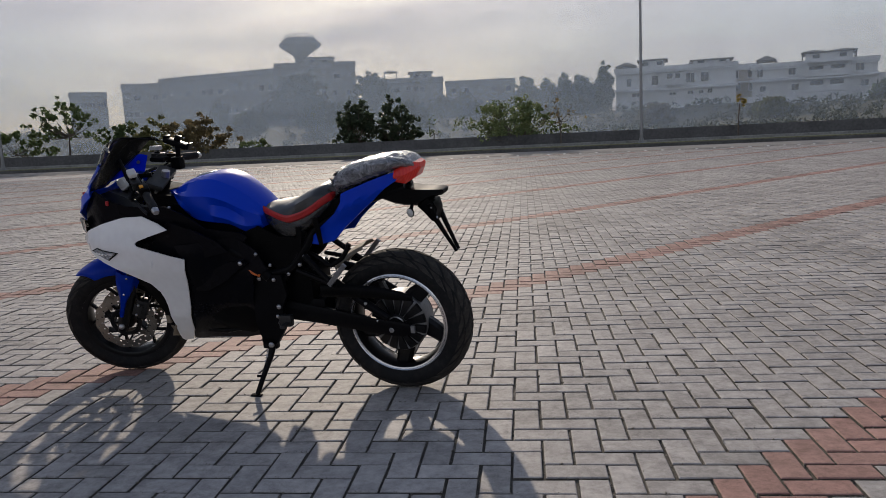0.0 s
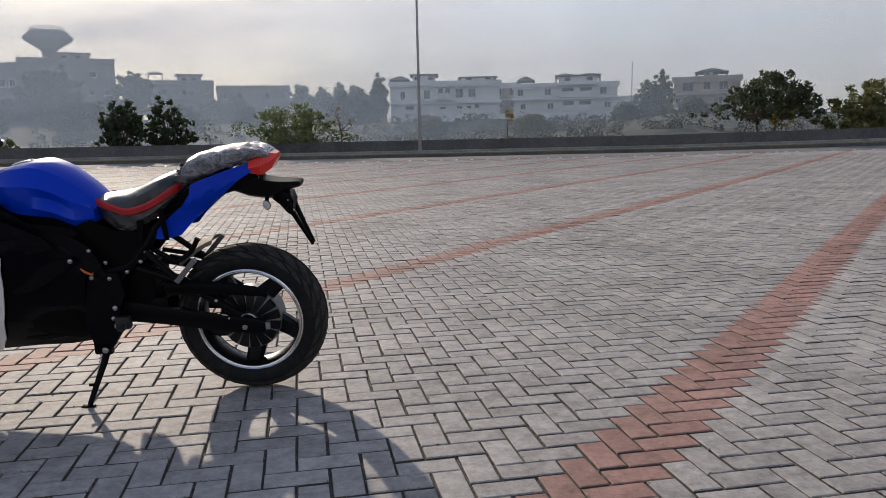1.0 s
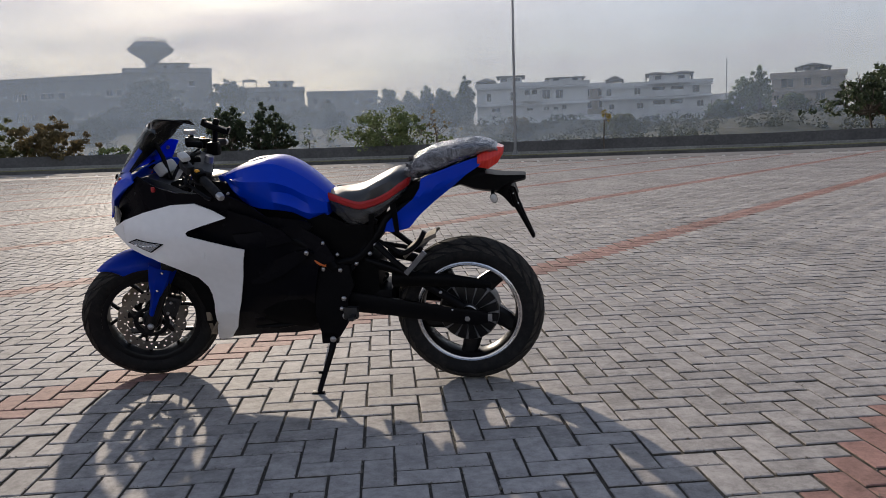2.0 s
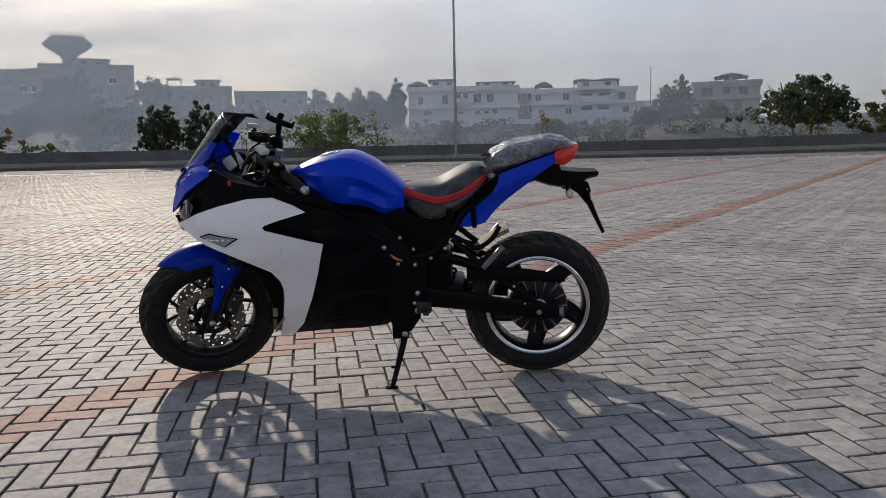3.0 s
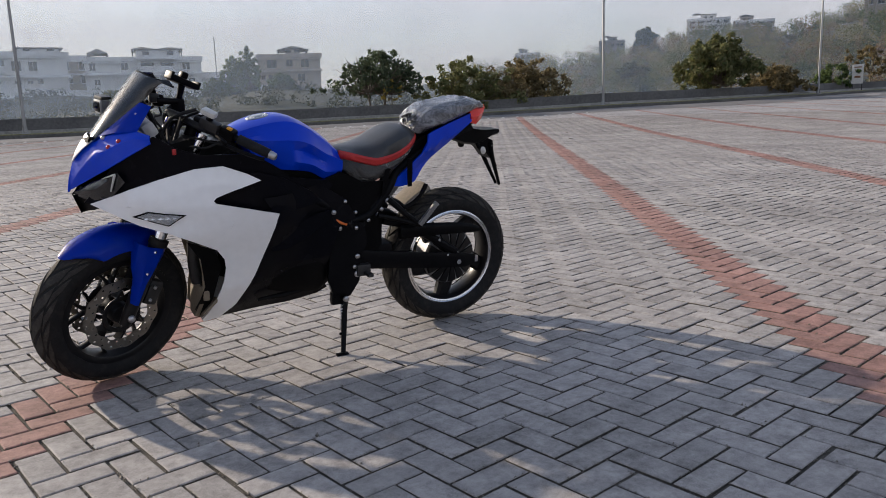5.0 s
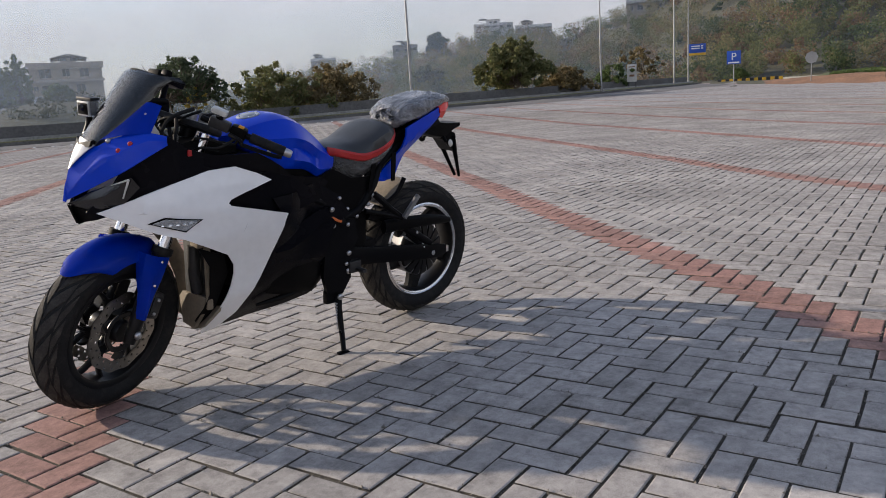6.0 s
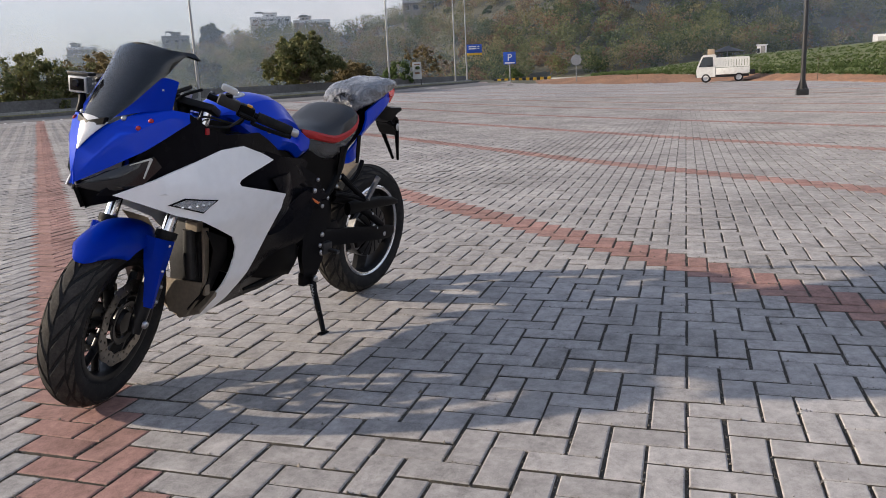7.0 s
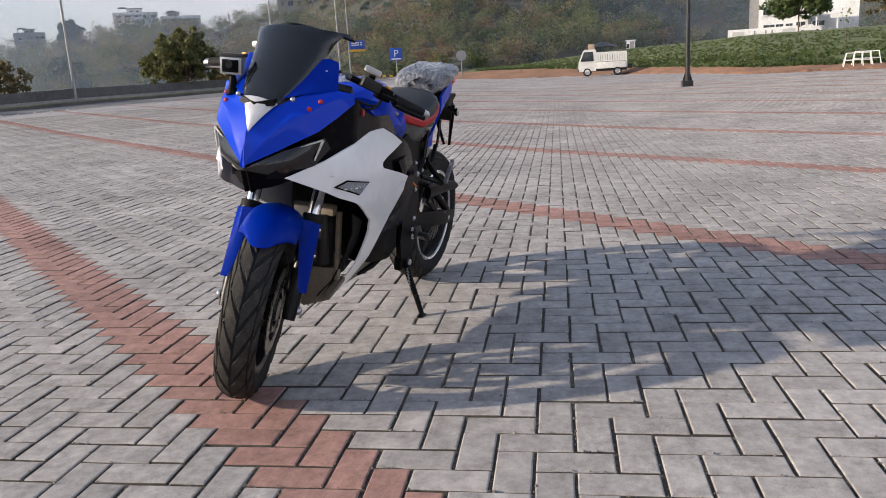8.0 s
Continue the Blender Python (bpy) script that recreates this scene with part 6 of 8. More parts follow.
# loom and brackets round the steering head
rng = random.Random(12)
for q in range(9):
    a = Vector((1.10 + rng.uniform(-0.03, 0.05), rng.uniform(-0.12, 0.10), 0.93 + rng.uniform(-0.03, 0.07)))
    b = Vector((1.17 + rng.uniform(-0.03, 0.05), rng.uniform(-0.10, 0.12), 0.87))
    m = a.lerp(b, 0.5) + Vector((rng.uniform(0.0, 0.05), rng.uniform(-0.05, 0.05), rng.uniform(0.0, 0.04)))
    part("wiring_loom", tube(curve_points([a, m, b]), rng.uniform(0.004, 0.008), 8), M_RUBBER, bike)
part("clamp_base", box(1.10, -0.152, 0.985, 0.05, 0.045, 0.06, 0.012), M_PLASTIC, ph)
part("screen_stay", tube([(1.21, 0.06, 0.90), (1.23, 0.05, 0.98), (1.26, 0.04, 1.04)], 0.009, 8), M_FRAME, bike)
part("switch_cable", tube(curve_points([(1.11, -0.16, 0.99), (1.15, -0.12, 0.96), (1.16, -0.06, 0.92), (1.14, 0.0, 0.88)]), 0.010, 8), M_RUBBER, bike)


# ---- trees, houses and the rest beyond the plaza ----
def leaf_material(name, base, second, through_=0.35):
    """Leaf: uneven green, partly lit through."""
    m, nt, p = shader(name)
    n = nt.nodes
    geo = n.new("ShaderNodeNewGeometry")
    ramp = n.new("ShaderNodeMix")
    ramp.data_type = "RGBA"
    ramp.inputs["A"].default_value, ramp.inputs["B"].default_value = (*base, 1), (*second, 1)
    nt.links.new(geo.outputs["Random Per Island"], ramp.inputs["Factor"])
    nt.links.new(ramp.outputs["Result"], p.inputs["Base Color"])
    p.inputs["Roughness"].default_value = 0.6
    p.inputs["Specular IOR Level"].default_value = 0.2
    tr = n.new("ShaderNodeBsdfTranslucent")
    nt.links.new(ramp.outputs["Result"], tr.inputs["Color"])
    mx = n.new("ShaderNodeMixShader")
    mx.inputs[0].default_value = through_
    nt.links.new(p.outputs[0], mx.inputs[1])
    nt.links.new(tr.outputs[0], mx.inputs[2])
    nt.links.new(mx.outputs[0], n["Material Output"].inputs["Surface"])
    return m


L_DARK = leaf_material("leaf_dark", (0.044, 0.060, 0.036), (0.092, 0.116, 0.062), 0.45)
L_GREEN = leaf_material("leaf_green", (0.06, 0.095, 0.032), (0.14, 0.18, 0.066), 0.45)
L_PALE = leaf_material("leaf_pale", (0.10, 0.14, 0.05), (0.22, 0.25, 0.11))
L_BROWN = leaf_material("leaf_brown", (0.12, 0.10, 0.05), (0.24, 0.18, 0.09), 0.45)
L_MIX = leaf_material("leaf_mixed", (0.09, 0.11, 0.042), (0.21, 0.195, 0.085), 0.45)
L_HILL = leaf_material("leaf_hill", (0.18, 0.165, 0.075), (0.33, 0.28, 0.13), 0.5)
L_OLIVE = leaf_material("leaf_olive", (0.12, 0.135, 0.052), (0.23, 0.23, 0.095), 0.5)
L_RUSSET = leaf_material("leaf_russet", (0.17, 0.11, 0.06), (0.28, 0.19, 0.10), 0.5)
L_VALLEY = leaf_material("leaf_valley", (0.045, 0.055, 0.030), (0.085, 0.090, 0.050), 0.2)
L_CONIFER = leaf_material("leaf_conifer", (0.06, 0.085, 0.032), (0.12, 0.15, 0.06), 0.45)
L_YELLOW = leaf_material("leaf_yellow", (0.30, 0.22, 0.04), (0.45, 0.33, 0.07))
M_BARK = surface("bark", (0.11, 0.085, 0.065), 0.9, vary=0.4, scale=6, fine=40, bump=0.8)
M_TARP = surface("pale_trunk", (0.20, 0.17, 0.14), 0.9, vary=0.3, scale=6, fine=40, bump=0.5)


def leaves(centres, radii, count, size, seed, long_=2.1):
    """Vertices and faces of many small folded leaves spread over clumps."""
    g = np.random.default_rng(seed)
    centres, radii = np.array(centres, float), np.array(radii, float)
    k = len(centres)
    c = np.repeat(centres, count, 0)
    r = np.repeat(radii, count, 0)
    d = g.normal(size=(k * count, 3))
    d /= np.linalg.norm(d, axis=1)[:, None]
    p = c + d * (r * g.uniform(0.35, 1.0, k * count) ** 0.6)[:, None] * np.array([1, 1, 0.8])
    a = g.normal(size=(k * count, 3)) + d * 0.6
    a /= np.linalg.norm(a, axis=1)[:, None]
    b = np.cross(a, g.normal(size=(k * count, 3)))
    b /= np.linalg.norm(b, axis=1)[:, None]
    s = size * g.uniform(0.6, 1.3, k * count)[:, None]
    a, b = a * s * long_ / 2, b * s / 2
    n = np.cross(a, b)
    n = n / np.linalg.norm(n, axis=1)[:, None] * s * 0.12
    V = np.stack([p - a, p - b + n, p + a, p + b + n], 1).reshape(-1, 3)
    i = np.arange(k * count)[:, None] * 4
    F = np.concatenate([i + np.array([[0, 1, 2]]), i + np.array([[0, 2, 3]])], 1).reshape(-1, 3)
    return V, F


def mesh_from(name, V, F, material, parent=None):
    me = bpy.data.meshes.new(name)
    me.vertices.add(len(V))
    me.vertices.foreach_set("co", np.asarray(V, np.float32).ravel())
    me.loops.add(F.size)
    me.loops.foreach_set("vertex_index", F.astype(np.int32).ravel())
    me.polygons.add(len(F))
    me.polygons.foreach_set("loop_start", np.arange(0, F.size, F.shape[1], dtype=np.int32))
    me.update(calc_edges=True)
    me.materials.append(material)
    ob = new(name, me)
    if parent:
        ob.parent = parent
    return ob


def tree(x, y, z, width, height, low, seed, leaf, label, size=0.12, clumps=34, per=60, stems=1, fat=1.0, name="tree", category="tree", squash=1.0, top_heavy=0.0, bark=None, thick=1.0):
    """Trunk, forking limbs and a crown of leaf clumps at the limbs' ends."""
    rg = random.Random(seed)
    clumps, per, fat, thick = int(clumps * 2.4), max(5, int(per * 0.42)), fat * 0.66, thick * 0.62
    root = empty(name, pose(x, y, z, 0, 0, rg.uniform(0, 360)), label, category, "trees by the wall" if category != "bush" else "bushes by the wall")
    bm = bmesh.new()
    ends = []
    hw, hh = width / 2, height - low
    for s in range(stems):
        a = rg.uniform(0, 6.28)
        lean = 0.0 if stems == 1 else width * 0.12
        foot = Vector((math.cos(a) * lean * 0.5, math.sin(a) * lean * 0.5, -0.15))
        fork = Vector((math.cos(a) * lean, math.sin(a) * lean, low + hh * 0.12))
        add_tube(bm, curve_points([foot, foot.lerp(fork, 0.5) + Vector((rg.uniform(-0.05, 0.05), rg.uniform(-0.05, 0.05), 0)), fork], 4), [0.028 * thick * height * (1 - 0.35 * q / 8) / (1 + 0.4 * (stems - 1)) for q in range(9)], 7)
        for b in range(max(3, clumps // stems // 3)):
            t = rg.uniform(0, 6.28)
            rad = hw * rg.uniform(0.25, 0.92)
            up = low + hh * (rg.uniform(0.1, 0.92) * (1 - 0.35 * (rad / hw) ** 2 * (1 - top_heavy)))
            tip = Vector((math.cos(t) * rad, math.sin(t) * rad * squash, up))
            mid = fork.lerp(tip, 0.5) + Vector((0, 0, -0.05 * height))
            add_tube(bm, curve_points([fork, mid, tip], 4), [0.014 * thick * height * (1 - 0.8 * q / 8) for q in range(9)], 5)
            ends += [tip, mid.lerp(tip, 0.55)]
    part("trunk", bm, bark or M_BARK, root)
    cen, rad_ = [], []
    while len(cen) < clumps:
        if rg.random() < 0.45:
            e = rg.choice(ends)
            cen.append((e.x + rg.gauss(0, width * 0.04), e.y + rg.gauss(0, width * 0.04), min(height * 0.96, max(low * 0.9, e.z + rg.gauss(0, hh * 0.06)))))
        else:
            # sprays near the outside of the crown
            t, v = rg.uniform(0, 6.28), rg.random() ** 0.7
            rad = hw * math.sqrt(max(0.0, 1 - v * v)) * rg.uniform(0.50, 1.04) * (1 + 0.18 * math.sin(3 * t + seed) + 0.10 * math.sin(7 * t + 2 * seed))
            peak = 0.86 + 0.14 * math.sin(5 * t + seed * 1.7) * min(1.0, 2.5 * rad / hw)
            cen.append((math.cos(t) * rad, math.sin(t) * rad * squash, low + hh * (rg.uniform(0.02, 0.14) + peak * v * rg.uniform(0.72, 1.0))))
        rad_.append(fat * width * rg.uniform(0.045, 0.095))
    V, F = leaves(cen, rad_, per, size, seed)
    mesh_from("crown", V, F, leaf, root)
    return root


def behind(az, ex, ey, off=1.2):
    """The spot behind the wall that lies on a bearing from an eye."""
    lo_, hi_ = 10.0, 140.0
    for _ in range(40):
        m_ = (lo_ + hi_) / 2
        px, py = from_eye(ex, ey, az, m_)
        if py - lerp(px, KX, KY) < 2.2 + off:
            lo_ = m_
        else:
            hi_ = m_
    return from_eye(ex, ey, az, lo_)


def wall_tree(az, ex, ey, width, top_el, seed, leaf, label, low=0.5, off=1.0, **kw):
    x, y = behind(az, ex, ey, off)
    d = math.hypot(x - ex, y - ey)
    z = terrain(x, y) - 0.05
    h = 0.96 + d * math.tan(radians(top_el)) - z
    return tree(x, y, z, width * 1.25 * d * radians(1.0), h * 1.04, low + max(0.0, -z), seed, leaf, label, **kw)


# bearings are from the first, second and fourth stops of the way
wall_tree(103.0, -0.81, 0.6, 3.0, 3.15, 11, L_DARK, "dark broad-leaved tree rising behind the wall", low=0.5, size=0.125, clumps=80, per=34, stems=3, off=1.7, fat=1.0)
wall_tree(100.2, -0.81, 0.6, 3.0, 3.2, 111, L_DARK, "dark broad-leaved tree with a split crown", low=0.5, size=0.125, clumps=80, per=34, stems=3, off=1.7, fat=1.0)
wall_tree(91.6, -0.81, 0.6, 7.0, 2.9, 12, L_PALE, "pale green willowy bush behind the wall", low=0.5, size=0.10, clumps=60, per=60, stems=4, name="bush", category="bush")
wall_tree(122.9, -0.81, 0.6, 3.6, 3.9, 13, L_GREEN, "slender tree with thin ragged foliage", low=1.6, size=0.10, clumps=34, per=50, stems=2)
wall_tree(125.6, -0.81, 0.6, 4.0, 1.9, 14, L_GREEN, "low leafy tree beside the lamp post", low=0.8, size=0.10, clumps=26, per=55, stems=2)
wall_tree(119.2, -0.81, 0.6, 3.0, 2.3, 15, L_GREEN, "rounded green bush behind the wall", low=0.5, size=0.11, clumps=26, per=60, stems=3, name="bush", category="bush")
wall_tree(117.0, -0.81, 0.6, 3.6, 2.5, 16, L_MIX, "green bush with browning leaves", low=0.5, size=0.11, clumps=30, per=60, stems=3, name="bush", category="bush")
wall_tree(114.2, -0.81, 0.6, 4.6, 2.6, 17, L_BROWN, "brown autumn bush behind the wall", low=0.4, size=0.11, clumps=40, per=70, stems=3, name="bush", category="bush")
wall_tree(110.6, -0.81, 0.6, 2.6, 0.9, 18, L_PALE, "small pale shrub behind the wall", low=0.3, size=0.10, clumps=16, per=40, stems=3, name="bush", category="bush")
wall_tree(57.0, -1.13, 0.56, 6.3, 4.25, 19, L_DARK, "round dark evergreen tree with a forked trunk", low=1.5, size=0.115, clumps=96, per=50, stems=2, top_heavy=0.6, off=2.0, fat=0.92, thick=1.3)
wall_tree(56.2, -1.13, 0.56, 1.6, 2.2, 20, L_YELLOW, "small yellow-leaved sapling under the tree", low=1.0, off=0.4, size=0.10, clumps=9, per=22)
wall_tree(47.9, -3.25, 0.91, 6.0, 3.2, 21, L_MIX, "broad bush turning brown at the tips", low=0.4, off=2.6, size=0.12, clumps=90, per=70, stems=4, name="bush", category="bush")
wall_tree(43.6, -3.25, 0.91, 5.4, 3.2, 22, L_BROWN, "russet bush behind the wall", low=0.4, off=2.6, size=0.12, clumps=80, per=70, stems=4, name="bush", category="bush")
wall_tree(28.6, -4.4, 1.88, 4.8, 4.0, 23, L_MIX, "upright tree with olive and brown foliage", low=0.7, size=0.17, clumps=120, per=60, stems=4, off=0.6)
wall_tree(24.9, -4.4, 1.88, 3.6, 1.9, 24, L_BROWN, "low russet bush by the wall", low=0.4, size=0.14, clumps=60, per=60, stems=3, name="bush", category="bush", off=0.4)
wall_tree(21.4, -4.4, 1.88, 2.6, 2.0, 25, L_GREEN, "dark green bush by the wall", low=0.4, size=0.15, clumps=30, per=60, stems=3, name="bush", category="bush", off=0.4)
wall_tree(19.7, -4.4, 1.88, 2.2, 3.0, 26, L_BROWN, "thin tree with sparse russet leaves", low=1.0, size=0.16, clumps=24, per=36, stems=2, off=0.3)
wall_tree(97.3, -0.81, 0.6, 1.0, 2.1, 27, L_PALE, "bare thin sapling with few leaves", low=1.0, size=0.07, clumps=7, per=8)
wall_tree(88.0, -0.81, 0.6, 2.6, 3.1, 28, L_BROWN, "thin sapling with a bent crown", low=1.2, size=0.07, clumps=12, per=12, off=-0.6)
wall_tree(75.6, -0.81, 0.6, 0.9, 2.4, 29, L_YELLOW, "sapling with a tuft of yellow leaves", low=1.6, size=0.08, clumps=6, per=22, off=-0.6)

# road studs along the edge of the paving
stud_bm = lathe([(0.0005, 0.028), (0.03, 0.026), (0.052, 0.014), (0.06, 0.0), (0.0005, 0.0)], 10, closed=False)
turned(stud_bm, Matrix.Rotation(radians(90), 4, "X"))
M_STUD = surface("white_ceramic", (0.70, 0.69, 0.66), 0.35, vary=0.1)
first = part("road_stud", stud_bm, M_STUD)
tagged(first, "white ceramic road stud on the paving edge", "road stud", "road studs")
sx_ = -18.0
px, py = near_kerb(sx_, -4.75)
first.matrix_world = pose(px, py, rise(px, py) + 0.002)
for q in range(1, 74):
    px, py = near_kerb(sx_ + q * 0.62, -4.75)
    copy_thing(first, pose(px, py, rise(px, py) + 0.002))


# houses
def window(parent, x, z, w, h, y, frame_mat, recess=0.12):
    """A window in a wall that faces -y: reveal, frame, pane."""
    bm = bmesh.new()
    t = 0.09
    for cx, cz, sx_, sz_ in ((x - w / 2, z, t, h + t), (x + w / 2, z, t, h + t), (x, z + h / 2, w, t), (x, z - h / 2, w, t), (x, z, t * 0.6, h)):
        add_box(bm, cx, y - 0.03, cz, sx_, 0.12, sz_)
    win = part("window", bm, frame_mat, parent)
    part("pane", box(x, y - 0.008, z, w - t * 0.5, 0.04, h - t * 0.5), M_GLASS_DARK, win)
    part("sill", box(x, y - 0.10, z - h / 2 - 0.09, w + 0.3, 0.22, 0.08), frame_mat, win)
    return win


def house(x, y, z, yaw, w, d, floors, mat, label, roof_room=True, pergola=True, balcony=True, fh=3.2, windows=5, seed=1, skirt=3.0, wmat=None):
    """A flat-roofed block of flats: walls, floor slabs, parapet, windows, balconies and rooms on the roof."""
    rg = random.Random(seed)
    root = empty("house", pose(x, y, z, 0, 0, yaw), label, "house", "houses on the ridge")
    H = floors * fh
    wm = wmat or M_WHITE_WALL
    part("wall", box(0, d / 2, (H - skirt) / 2, w, d, H + skirt), mat, root)
    for k in range(1, floors + 1):
        part("floor_slab", box(0, d / 2 - 0.35, k * fh, w + 0.5, d + 0.7, 0.28), wm, root)
    part("parapet", box(0, -0.2, H + 0.55, w + 0.3, 0.18, 1.0), wm, root)
    for s in (-1, 1):
        part("parapet", box(s * w / 2, d / 2, H + 0.55, 0.18, d, 1.0), wm, root)
    for k in range(floors):
        bay = rg.randrange(windows)
        for q in range(windows):
            wx = -w / 2 + w * (q + 0.5) / windows + rg.uniform(-0.3, 0.3)
            small = rg.random() < 0.25
            # on grey blocks the white frames stand in for sky reflected in panes
            window(root, wx, k * fh + (1.9 if small else 1.55), rg.choice((1.0, 1.4, 1.8)) if not small else 0.7, 0.6 if small else 1.5, 0.0, M_WHITE_WALL)
        if balcony and k > 0:
            bx, bw = (-w / 2 + w * (bay + 0.5) / windows), w * rg.uniform(0.50, 0.66)
            bx = max(-w / 2 + bw / 2, min(w / 2 - bw / 2, bx))
            bl = part("balcony", box(bx, -1.0, k * fh + 0.05, bw, 2.0, 0.30), wm, root)
            part("rail", box(bx, -1.95, k * fh + 0.62, bw, 0.12, 0.95), wm, bl)
            for q in (-0.5, -0.17, 0.17, 0.5):
                part("post", box(bx + q * (bw - 0.3), -1.85, k * fh + fh / 2, 0.28, 0.28, fh - 0.3), wm, bl)
            part("canopy", box(bx, -1.0, (k + 1) * fh - 0.06, bw + 0.6, 2.3, 0.34), wm, bl)
            # dark panes behind the rail also stand in for the recess's shade
            for q in (-0.30, 0.05, 0.32):
                part("door", box(bx + q * bw, -0.03, k * fh + 1.30, bw * 0.13, 0.10, 2.2), M_GLASS_DARK, bl)
    if roof_room:
        rw, rx_ = w * rg.uniform(0.3, 0.45), w * rg.uniform(-0.2, 0.25)
        rm = part("roof_room", box(rx_, d * 0.55, H + 1.35, rw, d * 0.5, 2.6), mat, root)
        part("roof_room_slab", box(rx_, d * 0.55, H + 2.75, rw + 0.9, d * 0.5 + 0.9, 0.22), M_ROOF, rm)
        for q in range(2):
            part("roof_window", box(rx_ + (q - 0.5) * rw * 0.4, d * 0.3 - 0.03, H + 1.5, 1.0, 0.1, 1.0), M_GLASS_DARK, rm)
    if pergola:
        px_ = -w * rg.uniform(0.2, 0.4)
        pg = part("roof_canopy", loft([[(px_ - 1.8, 1.0, H + 2.75), (px_ + 1.8, 1.0, H + 2.75), (px_ + 1.8, 1.0, H + 2.9), (px_ - 1.8, 1.0, H + 2.9)], [(px_ - 0.2, 3.0, H + 3.25), (px_ + 0.2, 3.0, H + 3.25), (px_ + 0.2, 3.0, H + 3.4), (px_ - 0.2, 3.0, H + 3.4)], [(px_ - 1.8, 5.0, H + 2.75), (px_ + 1.8, 5.0, H + 2.75), (px_ + 1.8, 5.0, H + 2.9), (px_ - 1.8, 5.0, H + 2.9)]]), M_ROOF, root)
        for sx_ in (-1.6, 1.6):
            for sy in (1.2, 4.8):
                part("canopy_post", box(px_ + sx_, sy, H + 1.4, 0.16, 0.16, 2.8), wm, pg)
    return root


EYE0 = (-1.5, 0.7)


def place_house(az0, az1, r, base_el, floors, mat, label, top_el, **kw):
    """A house that fills the bearings az1 to az0 at distance r."""
    azm = (az0 + az1) / 2
    x, y = from_eye(*EYE0, azm, r)
    slew = kw.pop("slew", 0.0)
    w = abs(az0 - az1) * radians(1.0) * r / math.cos(radians(slew))
    zb = 0.96 + r * math.tan(radians(base_el))
    fh = (0.96 + r * math.tan(radians(top_el)) - zb) / floors
    return house(x, y, zb, azm - 90 + slew, w, kw.pop("d", 12.0), floors, mat, label, fh=fh, **kw)


place_house(76.2, 74.0, 162, 2.1, 2, M_CREAM_WALL, "small brown-plastered house between two villas", 3.8, windows=2, seed=5, roof_room=False, pergola=False, balcony=False)
place_house(67.8, 64.6, 158, 1.9, 1, M_WHITE_WALL, "low white house among trees", 2.6, windows=3, seed=7, roof_room=False, pergola=False, balcony=False)
def ridge_villa(az0, az1, r, base_el, mid_el, top_el, mat, label, rooms, openings, bays, canopies, trim=None):
    """A flat-roofed villa set out by bearings and elevations from the plaza: storeys, parapet, roof rooms, balconies, roof canopies."""
    ex, ey = -1.13, 0.56
    azm = (az0 + az1) / 2
    x, y = from_eye(ex, ey, azm, r)
    zb = 0.96 + r * math.tan(radians(base_el))
    X = lambda az: (azm - az) * radians(1.0) * r
    Z = lambda el: 0.96 + r * math.tan(radians(el)) - zb
    root = empty("house", pose(x, y, zb, 0, 0, azm - 90), label, "house", "houses on the ridge")
    wm = trim or M_WHITE_WALL
    w, top, mid = X(az1) - X(az0), Z(top_el), Z(mid_el)
    part("wall", box(0, 5.5, (top - 4.0) / 2, w, 11.0, top + 4.0), mat, root)
    part("parapet", box(0, -0.25, top - 0.35, w + 0.7, 0.5, 0.75), wm, root)
    part("floor_slab", box(0, -0.35, top - 0.95, w + 0.5, 0.75, 0.24), wm, root)
    part("floor_slab", loft([[(-w / 2 - 0.3, -1.1, mid - 0.30), (w / 2 + 0.3, -1.1, mid - 0.30), (w / 2 + 0.3, -1.1, mid - 0.12), (-w / 2 - 0.3, -1.1, mid - 0.12)], [(-w / 2 - 0.3, 0.02, mid - 0.05), (w / 2 + 0.3, 0.02, mid - 0.05), (w / 2 + 0.3, 0.02, mid + 0.25), (-w / 2 - 0.3, 0.02, mid + 0.25)]]), wm, root)
    for a, b, el in rooms:
        c, ww, h = (X(a) + X(b)) / 2, X(b) - X(a), Z(el) - top
        rm = part("roof_room", box(c, 4.0, top + h / 2 - 0.1, ww - 1.0, 6.0, h), mat, root)
        part("roof_room_slab", box(c, 4.0, top + h - 0.12, ww + 0.3, 7.2, 0.24), M_ROOF, rm)
        for q in (-0.24, 0.26):
            part("roof_window", box(c + q * ww, 0.98, top + h * 0.48, 1.1, 0.1, h * 0.42), M_GLASS_DARK, rm)
    for a, el, ww, h in openings:
        window(root, X(a), Z(el), ww, h, 0.0, wm)
    for a, b, e0, e1 in bays:
        c, ww, z0, z1 = (X(a) + X(b)) / 2, X(b) - X(a), Z(e0), Z(e1)
        bl = part("balcony", box(c, -1.1, z0, ww, 2.2, 0.26), wm, root)
        part("rail", box(c, -2.12, z0 + 0.55, ww, 0.12, 0.95), wm, bl)
        part("canopy", box(c, -1.1, z1, ww + 0.5, 2.6, 0.28), wm, bl)
        n_ = max(2, int(ww / 3.0))
        for q in range(n_ + 1):
            part("post", box(c - ww / 2 + 0.2 + (ww - 0.4) * q / n_, -1.95, (z0 + z1) / 2, 0.30, 0.30, z1 - z0), wm, bl)
        # door glass doubles as the shade inside a recessed balcony
        for q in range(n_):
            part("door", box(c - ww / 2 + ww * (q + 0.5) / n_, -0.03, (z0 + z1) / 2 - 0.1, min(2.2, ww / n_ * 0.66), 0.10, (z1 - z0) * 0.78), M_GLASS_DARK, bl)
